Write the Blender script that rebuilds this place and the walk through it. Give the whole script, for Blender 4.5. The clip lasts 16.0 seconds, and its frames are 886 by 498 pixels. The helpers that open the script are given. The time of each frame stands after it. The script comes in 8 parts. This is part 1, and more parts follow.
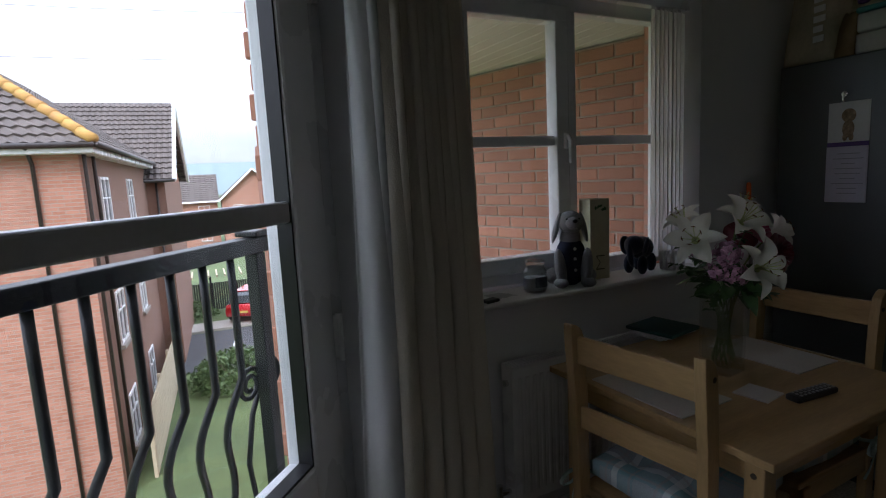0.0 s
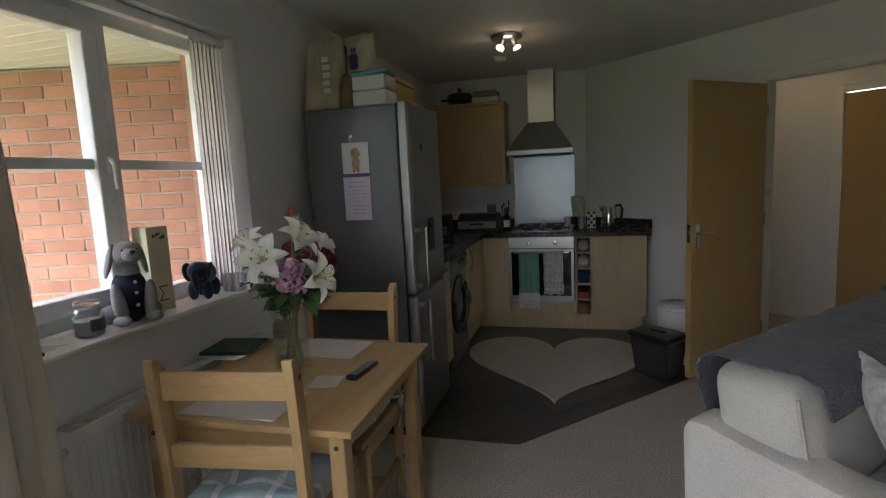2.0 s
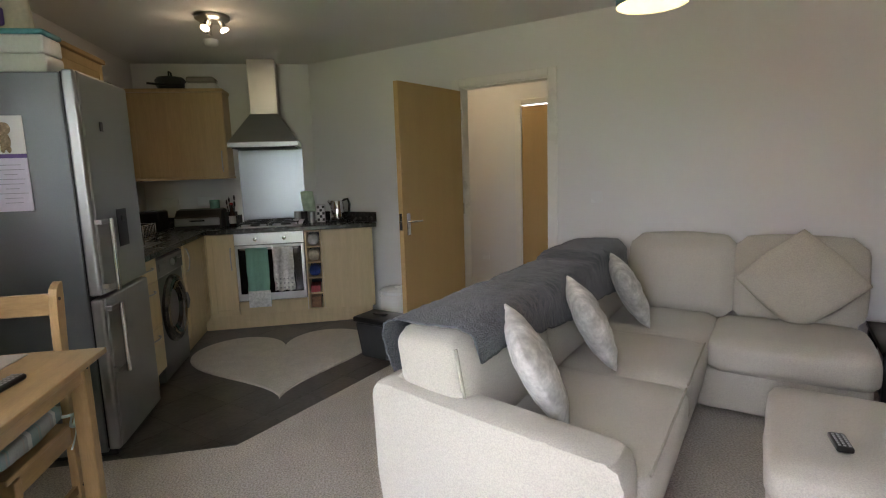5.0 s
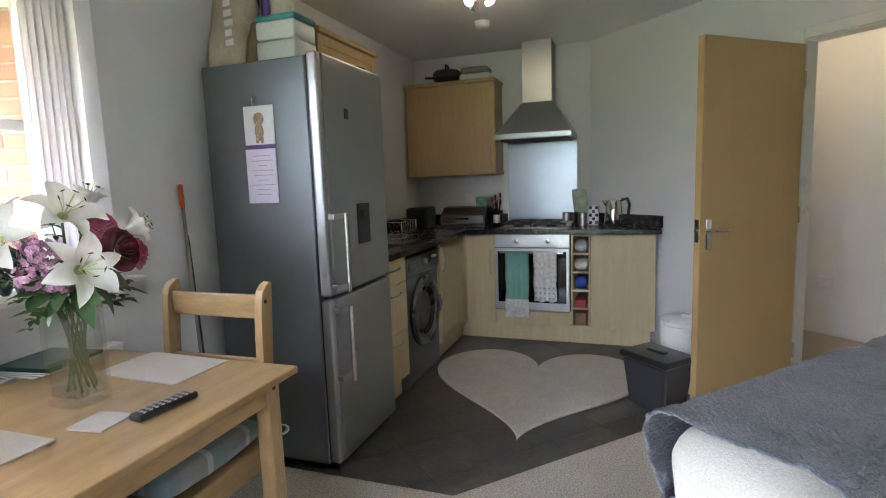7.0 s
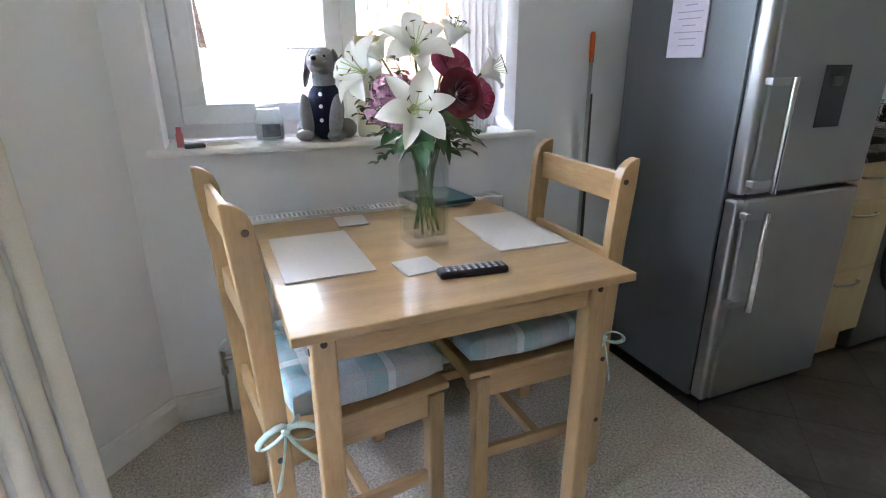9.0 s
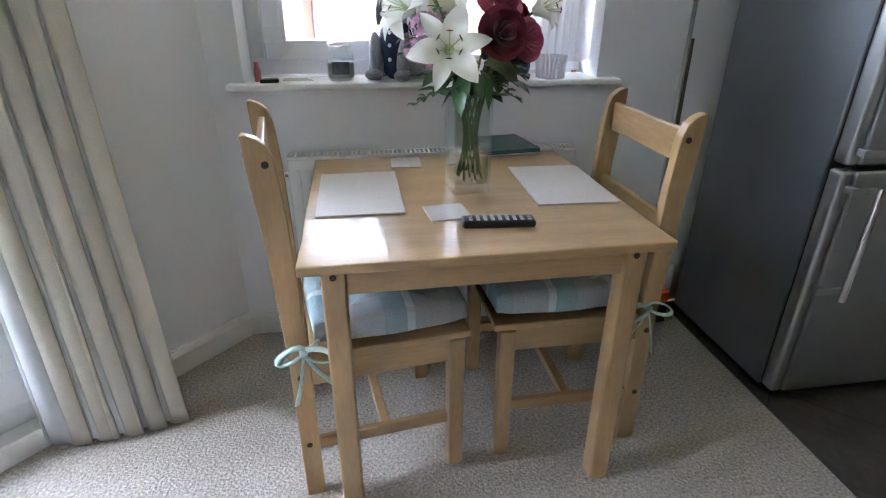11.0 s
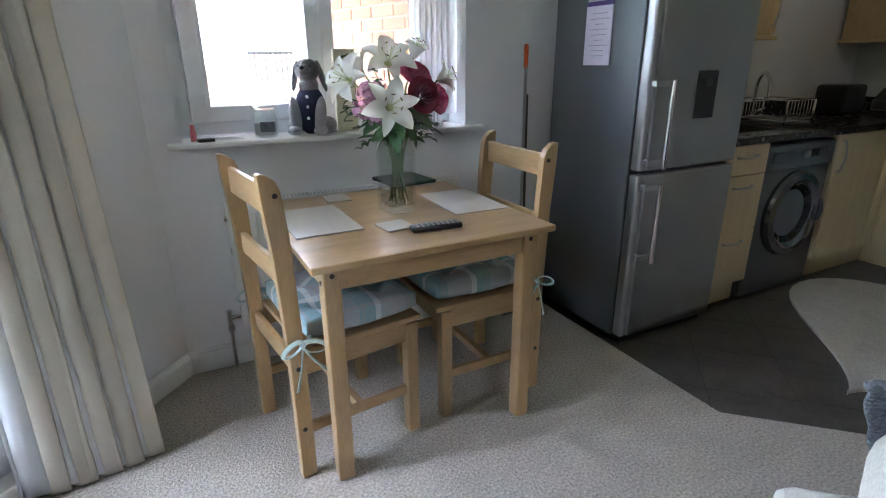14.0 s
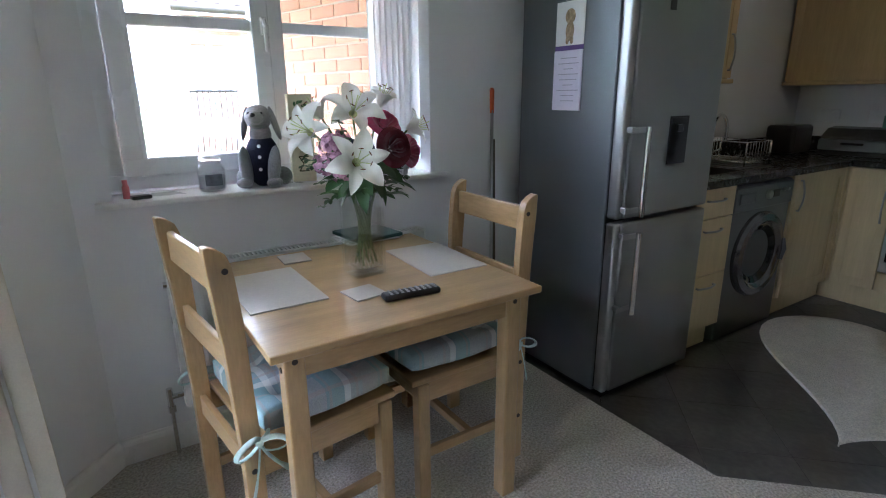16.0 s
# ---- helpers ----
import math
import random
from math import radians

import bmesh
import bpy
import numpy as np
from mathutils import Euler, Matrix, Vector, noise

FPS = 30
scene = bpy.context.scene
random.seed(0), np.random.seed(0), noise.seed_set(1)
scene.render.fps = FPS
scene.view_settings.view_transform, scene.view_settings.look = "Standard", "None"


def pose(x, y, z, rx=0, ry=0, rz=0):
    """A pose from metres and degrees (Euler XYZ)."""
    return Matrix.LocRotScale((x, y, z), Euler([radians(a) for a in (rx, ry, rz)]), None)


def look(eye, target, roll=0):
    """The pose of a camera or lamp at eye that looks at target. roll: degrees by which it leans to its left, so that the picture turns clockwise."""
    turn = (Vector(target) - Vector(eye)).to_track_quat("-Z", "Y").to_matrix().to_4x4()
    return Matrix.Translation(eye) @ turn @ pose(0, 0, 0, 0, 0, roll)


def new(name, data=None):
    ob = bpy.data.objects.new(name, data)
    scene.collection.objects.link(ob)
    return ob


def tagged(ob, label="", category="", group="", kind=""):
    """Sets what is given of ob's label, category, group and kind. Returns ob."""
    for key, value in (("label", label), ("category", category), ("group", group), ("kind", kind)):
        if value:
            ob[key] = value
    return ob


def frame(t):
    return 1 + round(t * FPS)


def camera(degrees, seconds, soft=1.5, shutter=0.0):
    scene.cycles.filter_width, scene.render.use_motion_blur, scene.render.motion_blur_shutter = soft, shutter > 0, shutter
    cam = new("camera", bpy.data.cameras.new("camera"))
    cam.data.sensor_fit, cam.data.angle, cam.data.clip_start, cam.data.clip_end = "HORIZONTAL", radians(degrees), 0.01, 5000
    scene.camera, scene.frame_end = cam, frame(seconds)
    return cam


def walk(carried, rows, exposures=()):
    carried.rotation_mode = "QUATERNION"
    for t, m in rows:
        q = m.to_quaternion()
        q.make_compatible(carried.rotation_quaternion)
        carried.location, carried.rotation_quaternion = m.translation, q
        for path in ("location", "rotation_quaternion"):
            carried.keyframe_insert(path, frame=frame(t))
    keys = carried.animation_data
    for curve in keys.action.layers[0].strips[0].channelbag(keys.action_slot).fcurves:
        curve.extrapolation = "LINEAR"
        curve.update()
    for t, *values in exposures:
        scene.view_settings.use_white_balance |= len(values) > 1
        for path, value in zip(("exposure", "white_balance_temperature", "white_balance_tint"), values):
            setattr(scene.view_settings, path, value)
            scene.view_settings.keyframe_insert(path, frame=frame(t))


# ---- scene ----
cam = camera(79.7, 16.0, 1.1)
PATH = [
    (0, (1.236, 1.308, 1.434), (2.137, 3.072, 1.161), -2.9),
    (0.5, (1.175, 1.373, 1.434), (2.512, 2.828, 1.129), -2.8),
    (1, (1.137, 1.383, 1.436), (2.764, 2.502, 1.122), -3.0),
    (1.5, (1.118, 1.35, 1.442), (2.923, 2.162, 1.151), -2.9),
    (2, (1.108, 1.325, 1.439), (3.019, 1.855, 1.177), -2.8),
    (2.5, (1.088, 1.281, 1.439), (3.048, 1.571, 1.173), -2.7),
    (3, (1.079, 1.232, 1.456), (3.058, 1.313, 1.179), -2.3),
    (3.5, (1.066, 1.22, 1.439), (3.044, 1.092, 1.168), -2.1),
    (4, (1.053, 1.196, 1.422), (3.01, 0.882, 1.152), -1.8),
    (4.2, (1.052, 1.187, 1.404), (2.995, 0.808, 1.115), -1.9),
    (6.3, (1.508, 0.975, 1.324), (3.485, 0.828, 1.056), -1.8),
    (6.5, (1.62, 0.983, 1.324), (3.601, 1.042, 1.057), -2.0),
    (7, (1.847, 1.013, 1.299), (3.716, 1.679, 1.05), -2.0),
    (7.5, (1.996, 0.957, 1.31), (3.523, 2.227, 1.075), -1.6),
    (8, (2.124, 0.967, 1.285), (3.27, 2.568, 0.936), -0.8),
    (8.5, (2.254, 1.048, 1.25), (3.119, 2.78, 0.748), -0.6),
    (9, (2.318, 1.074, 1.229), (3.033, 2.817, 0.558), -0.1),
    (9.5, (2.384, 1.055, 1.206), (2.997, 2.779, 0.399), -0.3),
    (9.7, (2.422, 1.042, 1.216), (2.982, 2.766, 0.37), -0.2),
    (11.8, (2.538, 1.019, 1.231), (2.737, 2.826, 0.387), 0.6),
    (12, (2.536, 1.016, 1.239), (2.737, 2.822, 0.403), 0.7),
    (12.5, (2.484, 1.005, 1.266), (2.76, 2.828, 0.493), 0.9),
    (13, (2.352, 0.957, 1.276), (2.84, 2.77, 0.587), 0.7),
    (13.5, (2.237, 0.852, 1.282), (2.974, 2.596, 0.636), -0.0),
    (14, (2.111, 0.673, 1.257), (2.965, 2.354, 0.589), -0.4),
    (14.5, (2.022, 0.585, 1.253), (2.912, 2.24, 0.569), -0.3),
    (15, (2.002, 0.606, 1.26), (2.933, 2.249, 0.602), -0.4),
    (15.5, (2.089, 0.733, 1.268), (3.033, 2.395, 0.681), -0.4),
    (16, (2.143, 0.885, 1.295), (3.175, 2.507, 0.742), -0.4),
]
EXPOSURES = [(0, 0.85, 6100, 16), (0.5, 1.30, 6100, 16), (1, 1.92, 6300, 16), (1.5, 2.46, 6700, 16), (2, 2.85, 6600, 16), (2.5, 3.21, 6600, 16), (3, 3.56, 6700, 17), (3.5, 3.76, 6800, 17), (4, 3.91, 6900, 17), (6.5, 4.48, 6390, 17), (7, 4.73, 6090, 16), (7.5, 4.93, 5670, 15), (8, 4.93, 5670, 15), (9, 4.78, 5740, 15), (9.5, 4.73, 5740, 15), (12.5, 4.38, 5610, 13), (14, 4.28, 5610, 13), (16, 4.13, 5510, 14)]
walk(cam, [(t, look(eye, target, roll)) for t, eye, target, roll in PATH], EXPOSURES)

# ---- world, sun, exposure ----
world = bpy.data.worlds.new("sky")
scene.world = world
world.use_nodes = True
wn, wl = world.node_tree.nodes, world.node_tree.links
sky = wn.new("ShaderNodeTexSky")
sky.sky_type, sky.sun_disc = "NISHITA", False
SUN_EL, SUN_AZ = 48, 200
sky.sun_elevation, sky.sun_rotation = radians(SUN_EL), radians(SUN_AZ)
sky.air_density, sky.dust_density, sky.ozone_density = 1.0, 4.0, 1.0
# overcast: the blue of the clear sky is mixed towards white cloud
cloud_coord = wn.new("ShaderNodeTexCoord")
cloud_map = wn.new("ShaderNodeMapping")
cloud_map.inputs["Scale"].default_value = (1.0, 1.0, 3.2)
cloud = wn.new("ShaderNodeTexNoise")
cloud.inputs["Scale"].default_value, cloud.inputs["Detail"].default_value = 2.2, 7.0
ramp = wn.new("ShaderNodeValToRGB")
ramp.color_ramp.elements[0].position, ramp.color_ramp.elements[1].position = 0.32, 0.68
ramp.color_ramp.elements[0].color = (6.3, 7.0, 8.2, 1)
ramp.color_ramp.elements[1].color = (10.6, 11.2, 12.0, 1)
mixc = wn.new("ShaderNodeMixRGB")
mixc.inputs[0].default_value = 0.85
wl.new(cloud_coord.outputs["Generated"], cloud_map.inputs["Vector"])
wl.new(cloud_map.outputs["Vector"], cloud.inputs["Vector"])
wl.new(cloud.outputs["Fac"], ramp.inputs["Fac"])
wl.new(sky.outputs["Color"], mixc.inputs[1])
wl.new(ramp.outputs["Color"], mixc.inputs[2])
# an overcast sky is about twice as bright overhead as at the horizon
sep, lift, grade = wn.new("ShaderNodeSeparateXYZ"), wn.new("ShaderNodeMapRange"), wn.new("ShaderNodeVectorMath")
wl.new(cloud_coord.outputs["Generated"], sep.inputs[0])
wl.new(sep.outputs["Z"], lift.inputs["Value"])
lift.inputs["To Min"].default_value, lift.inputs["To Max"].default_value = 0.62, 2.6
grade.operation = "SCALE"
wl.new(mixc.outputs["Color"], grade.inputs[0])
wl.new(lift.outputs["Result"], grade.inputs["Scale"])
wl.new(grade.outputs["Vector"], wn["Background"].inputs["Color"])
wn["Background"].inputs["Strength"].default_value = 0.12

sun = new("sun", bpy.data.lights.new("sun", "SUN"))
sun.data.energy, sun.data.angle, sun.data.color = 1.2, radians(14), (1.0, 0.98, 0.95)
sun.matrix_world = pose(0, 0, 30, 90 - SUN_EL, 0, 180 - SUN_AZ)


# ---- materials ----
def mat(name, col, rough=0.5, metal=0.0, vary=(3.0, 0.06), fine=(60.0, 0.05), bump=(0, 0.0), stretch=(1, 1, 1), spec=0.5, coat=0.0, second=None, random_tint=0.0, sheen=0.0):
    """A painted, woven, wooden or metal surface: base colour with a broad and a fine variation, and fine relief."""
    m = bpy.data.materials.new(name)
    m.use_nodes = True
    nt = m.node_tree
    n, l = nt.nodes, nt.links
    b = n["Principled BSDF"]
    b.inputs["Metallic"].default_value = metal
    b.inputs["Specular IOR Level"].default_value = spec
    b.inputs["Coat Weight"].default_value = coat
    b.inputs["Sheen Weight"].default_value = sheen
    co = n.new("ShaderNodeTexCoord")
    mp = n.new("ShaderNodeMapping")
    mp.inputs["Scale"].default_value = stretch
    l.new(co.outputs["Object"], mp.inputs["Vector"])
    big = n.new("ShaderNodeTexNoise")
    big.inputs["Scale"].default_value, big.inputs["Detail"].default_value = vary[0], 4
    small = n.new("ShaderNodeTexNoise")
    small.inputs["Scale"].default_value, small.inputs["Detail"].default_value = fine[0], 3
    l.new(mp.outputs["Vector"], big.inputs["Vector"])
    l.new(mp.outputs["Vector"], small.inputs["Vector"])
    c2 = second or tuple(min(1, c * 1.0) for c in col)
    mix = n.new("ShaderNodeMixRGB")
    mix.inputs[1].default_value, mix.inputs[2].default_value = (*col, 1), (*c2, 1)
    l.new(big.outputs["Fac"], mix.inputs[0])
    hsv = n.new("ShaderNodeHueSaturation")
    l.new(mix.outputs["Color"], hsv.inputs["Color"])

    def ranged(src, amount, mid=1.0):
        r = n.new("ShaderNodeMapRange")
        r.inputs["From Min"].default_value, r.inputs["From Max"].default_value = 0.25, 0.75
        r.inputs["To Min"].default_value, r.inputs["To Max"].default_value = mid - amount, mid + amount
        l.new(src, r.inputs["Value"])
        return r.outputs["Result"]
    mul = n.new("ShaderNodeMath")
    mul.operation = "MULTIPLY"
    l.new(ranged(big.outputs["Fac"], vary[1]), mul.inputs[0])
    l.new(ranged(small.outputs["Fac"], fine[1]), mul.inputs[1])
    last = mul.outputs["Value"]
    if random_tint:
        info = n.new("ShaderNodeObjectInfo")
        m2 = n.new("ShaderNodeMath")
        m2.operation = "MULTIPLY"
        r = n.new("ShaderNodeMapRange")
        r.inputs["To Min"].default_value, r.inputs["To Max"].default_value = 1 - random_tint, 1 + random_tint
        l.new(info.outputs["Random"], r.inputs["Value"])
        l.new(r.outputs["Result"], m2.inputs[0])
        l.new(last, m2.inputs[1])
        last = m2.outputs["Value"]
    l.new(last, hsv.inputs["Value"])
    l.new(hsv.outputs["Color"], b.inputs["Base Color"])
    rr = ranged(big.outputs["Fac"], 0.012 if metal > 0.4 or max(stretch) > 5 else 0.06, rough)
    l.new(rr, b.inputs["Roughness"])
    if bump[1]:
        bt = n.new("ShaderNodeTexNoise")
        bt.inputs["Scale"].default_value, bt.inputs["Detail"].default_value = bump[0], 4
        l.new(mp.outputs["Vector"], bt.inputs["Vector"])
        bp = n.new("ShaderNodeBump")
        bp.inputs["Strength"].default_value, bp.inputs["Distance"].default_value = bump[1], 0.01
        l.new(bt.outputs["Fac"], bp.inputs["Height"])
        l.new(bp.outputs["Normal"], b.inputs["Normal"])
    return m


def glass(name, tint=(1, 1, 1), rough=0.0, thin=True, gloss=0.035):
    """Clear glass; a thin pane passes light straight through and adds a mirror gloss by Fresnel."""
    m = bpy.data.materials.new(name)
    m.use_nodes = True
    n, l = m.node_tree.nodes, m.node_tree.links
    if not thin:
        b = n["Principled BSDF"]
        b.inputs["Base Color"].default_value = (*tint, 1)
        b.inputs["Roughness"].default_value, b.inputs["Transmission Weight"].default_value, b.inputs["IOR"].default_value = rough, 1.0, 1.45
        return m
    n.remove(n["Principled BSDF"])
    tr, gl, mx, fr = n.new("ShaderNodeBsdfTransparent"), n.new("ShaderNodeBsdfGlossy"), n.new("ShaderNodeMixShader"), n.new("ShaderNodeLayerWeight")
    tr.inputs["Color"].default_value = (*tint, 1)
    gl.inputs["Roughness"].default_value = 0.02
    pw, sc = n.new("ShaderNodeMath"), n.new("ShaderNodeMath")
    pw.operation, sc.operation = "POWER", "MULTIPLY_ADD"
    pw.inputs[1].default_value, sc.inputs[1].default_value, sc.inputs[2].default_value = 5.0, 0.88, gloss
    l.new(fr.outputs["Facing"], pw.inputs[0])
    l.new(pw.outputs[0], sc.inputs[0])
    l.new(sc.outputs[0], mx.inputs[0])
    l.new(tr.outputs["BSDF"], mx.inputs[1])
    l.new(gl.outputs["BSDF"], mx.inputs[2])
    l.new(mx.outputs["Shader"], n["Material Output"].inputs["Surface"])
    return m


def glow(name, col, strength):
    m = bpy.data.materials.new(name)
    m.use_nodes = True
    b = m.node_tree.nodes["Principled BSDF"]
    b.inputs["Base Color"].default_value = (*col, 1)
    b.inputs["Emission Color"].default_value, b.inputs["Emission Strength"].default_value = (*col, 1), strength
    return m


PLASTER = mat("wall paint", (0.775, 0.77, 0.775), 0.75, vary=(1.3, 0.02), fine=(160, 0.012), bump=(190, 0.05))
CEILING = mat("ceiling paint", (0.79, 0.785, 0.785), 0.85, vary=(1.0, 0.02), fine=(120, 0.02), bump=(150, 0.08))
GLOSS_WHITE = mat("white gloss paint", (0.80, 0.79, 0.77), 0.3, vary=(5, 0.02), fine=(70, 0.015), bump=(50, 0.02))
UPVC = mat("white upvc", (0.82, 0.83, 0.84), 0.28, vary=(4, 0.015), fine=(90, 0.01))
CARPET = mat("beige cut pile carpet", (0.48, 0.428, 0.362), 0.97, vary=(7, 0.10), fine=(112, 0.46), bump=(125, 1.0), second=(0.405, 0.358, 0.30), spec=0.1, sheen=0.25)
VINYL = mat("dark slate vinyl", (0.052, 0.045, 0.040), 0.34, vary=(5.5, 0.28), fine=(40, 0.2), bump=(26, 0.16), second=(0.10, 0.088, 0.078), random_tint=0.16)
GROUT = mat("vinyl groove", (0.035, 0.031, 0.028), 0.7)
PINE = mat("waxed pine", (0.36, 0.225, 0.098), 0.34, vary=(2.2, 0.12), fine=(16, 0.10), bump=(22, 0.05), stretch=(1.5, 9, 9), second=(0.42, 0.272, 0.125), coat=0.15)
PINE_UP = mat("waxed pine upright", (0.36, 0.225, 0.098), 0.34, vary=(2.2, 0.12), fine=(16, 0.10), bump=(22, 0.05), stretch=(9, 9, 1.5), second=(0.42, 0.272, 0.125), coat=0.15)
BEECH = mat("beech effect door", (0.50, 0.345, 0.165), 0.4, vary=(2.5, 0.06), fine=(14, 0.06), stretch=(10, 10, 0.9), second=(0.545, 0.385, 0.195))
MAPLE = mat("pale maple effect", (0.60, 0.475, 0.275), 0.42, vary=(2.5, 0.05), fine=(14, 0.05), stretch=(10, 10, 0.9), second=(0.64, 0.515, 0.31))
DOORWOOD = mat("oak veneer door", (0.50, 0.325, 0.135), 0.3, vary=(1.2, 0.02), fine=(22, 0.03), stretch=(9, 9, 0.5), second=(0.535, 0.35, 0.15), coat=0.2)
WORKTOP = mat("black speckled worktop", (0.020, 0.019, 0.019), 0.25, vary=(30, 0.3), fine=(220, 0.7), second=(0.05, 0.045, 0.042))
STEEL = mat("brushed steel", (0.44, 0.44, 0.435), 0.34, 1.0, vary=(2, 0.008), fine=(90, 0.012), stretch=(12, 12, 0.8))
STEEL_H = mat("brushed steel across", (0.55, 0.55, 0.55), 0.30, 1.0, vary=(2, 0.02), fine=(90, 0.012), stretch=(0.8, 0.8, 12))
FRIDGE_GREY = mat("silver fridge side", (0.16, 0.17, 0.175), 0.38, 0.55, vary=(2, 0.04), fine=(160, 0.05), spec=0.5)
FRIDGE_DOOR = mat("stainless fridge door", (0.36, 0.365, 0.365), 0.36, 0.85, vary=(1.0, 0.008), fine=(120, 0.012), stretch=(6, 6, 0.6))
STEEL_BAR = mat("grey bar", (0.50, 0.51, 0.52), 0.35)
CHROME = mat("chrome", (0.72, 0.72, 0.72), 0.12, 1.0, vary=(5, 0.02), fine=(50, 0.02))
BLACK = mat("black plastic", (0.012, 0.012, 0.013), 0.35, vary=(5, 0.1), fine=(90, 0.08))
DARKGREY = mat("dark grey plastic", (0.035, 0.036, 0.038), 0.45, vary=(5, 0.1), fine=(90, 0.08), bump=(200, 0.1))
SOFA = mat("cream woven fabric", (0.54, 0.505, 0.445), 0.95, vary=(4, 0.05), fine=(210, 0.14), bump=(330, 0.25), second=(0.49, 0.46, 0.405), spec=0.15, sheen=0.2)
SILVER_CLOTH = mat("silver crushed velvet", (0.46, 0.445, 0.42), 0.55, vary=(16, 0.32), fine=(60, 0.16), bump=(28, 0.6), second=(0.66, 0.65, 0.63), sheen=0.3)
THROW = mat("slate blue shaggy throw", (0.074, 0.082, 0.100), 0.97, vary=(7, 0.14), fine=(120, 0.26), bump=(130, 0.9), second=(0.115, 0.12, 0.135), spec=0.1, sheen=0.3)
CURTAIN = mat("cream lined curtain", (0.68, 0.625, 0.535), 0.9, vary=(3, 0.04), fine=(220, 0.08), bump=(260, 0.25), spec=0.15)
VOILE = mat("white curtain lining", (0.78, 0.78, 0.78), 0.9, vary=(3, 0.03), fine=(200, 0.05), spec=0.1)
RUG = mat("cream shag rug", (0.57, 0.525, 0.46), 0.98, vary=(8, 0.08), fine=(130, 0.22), bump=(150, 1.0), spec=0.1, sheen=0.2)


def let_light_through(m, col, share):
    """Thin cloth or plastic: a share of the light passes through it, scattered."""
    n, l = m.node_tree.nodes, m.node_tree.links
    tl, mx = n.new("ShaderNodeBsdfTranslucent"), n.new("ShaderNodeMixShader")
    tl.inputs["Color"].default_value = (*col, 1)
    mx.inputs[0].default_value = share
    l.new(n["Principled BSDF"].outputs["BSDF"], mx.inputs[1])
    l.new(tl.outputs["BSDF"], mx.inputs[2])
    l.new(mx.outputs["Shader"], n["Material Output"].inputs["Surface"])


let_light_through(CURTAIN, (0.76, 0.72, 0.64), 0.45)
let_light_through(VOILE, (0.86, 0.86, 0.86), 0.62)
PANE = glass("window pane", (0.97, 0.975, 0.98))

C47, S47 = math.cos(radians(47)), math.sin(radians(47))
DIAG = pose(0, 0, 0, 0, 0, 47)     # the lounge is turned 47 degrees to the kitchen; x runs along its glazed wall, -y into the room


def uv(u, v):
    return (u * C47 + v * S47, u * S47 - v * C47)


# ---- mesh tools ----
def box(bm, a, b, bev=0.0, seg=2, m=None):
    g = bmesh.ops.create_cube(bm, size=1.0)["verts"]
    lo, hi = [min(p, q) for p, q in zip(a, b)], [max(p, q) for p, q in zip(a, b)]
    for v in g:
        v.co = Vector([lo[i] if v.co[i] < 0 else hi[i] for i in range(3)])
    if bev:
        edges = list({e for v in g for e in v.link_edges})
        r = bmesh.ops.bevel(bm, geom=edges, offset=bev, segments=seg, profile=0.5, affect="EDGES")
        g = list({v for f in r["faces"] for v in f.verts} | {v for v in g if v.is_valid})
    if m is not None:
        bmesh.ops.transform(bm, matrix=m, verts=g)
    return g


def prism(bm, pts, z0, z1, bev=0.0, m=None):
    lower = [bm.verts.new((x, y, z0)) for x, y in pts]
    f = bm.faces.new(lower)
    up = bmesh.ops.extrude_face_region(bm, geom=[f])["geom"]
    top = [v for v in up if isinstance(v, bmesh.types.BMVert)]
    for v in top:
        v.co.z = z1
    bmesh.ops.recalc_face_normals(bm, faces=list({q for v in lower + top for q in v.link_faces}))
    g = lower + top
    if bev:
        edges = list({e for v in g for e in v.link_edges})
        r = bmesh.ops.bevel(bm, geom=edges, offset=bev, segments=2, profile=0.5, affect="EDGES")
        g = list({v for q in r["faces"] for v in q.verts} | {v for v in g if v.is_valid})
    if m is not None:
        bmesh.ops.transform(bm, matrix=m, verts=g)
    return g


def lathe(bm, profile, n=24, centre=(0, 0), m=None):
    rings = []
    for r, z in profile:
        if r <= 1e-6:
            rings.append([bm.verts.new((centre[0], centre[1], z))])
        else:
            rings.append([bm.verts.new((centre[0] + r * math.cos(2 * math.pi * i / n), centre[1] + r * math.sin(2 * math.pi * i / n), z)) for i in range(n)])
    for a, b in zip(rings, rings[1:]):
        for i in range(n):
            j = (i + 1) % n
            q = [a[i % len(a)], a[j % len(a)], b[j % len(b)], b[i % len(b)]]
            q = [v for k, v in enumerate(q) if v not in q[:k]]
            if len(q) > 2:
                bm.faces.new(q)
    g = [v for r in rings for v in r]
    bmesh.ops.recalc_face_normals(bm, faces=list({f for v in g for f in v.link_faces}))
    if m is not None:
        bmesh.ops.transform(bm, matrix=m, verts=g)
    return g


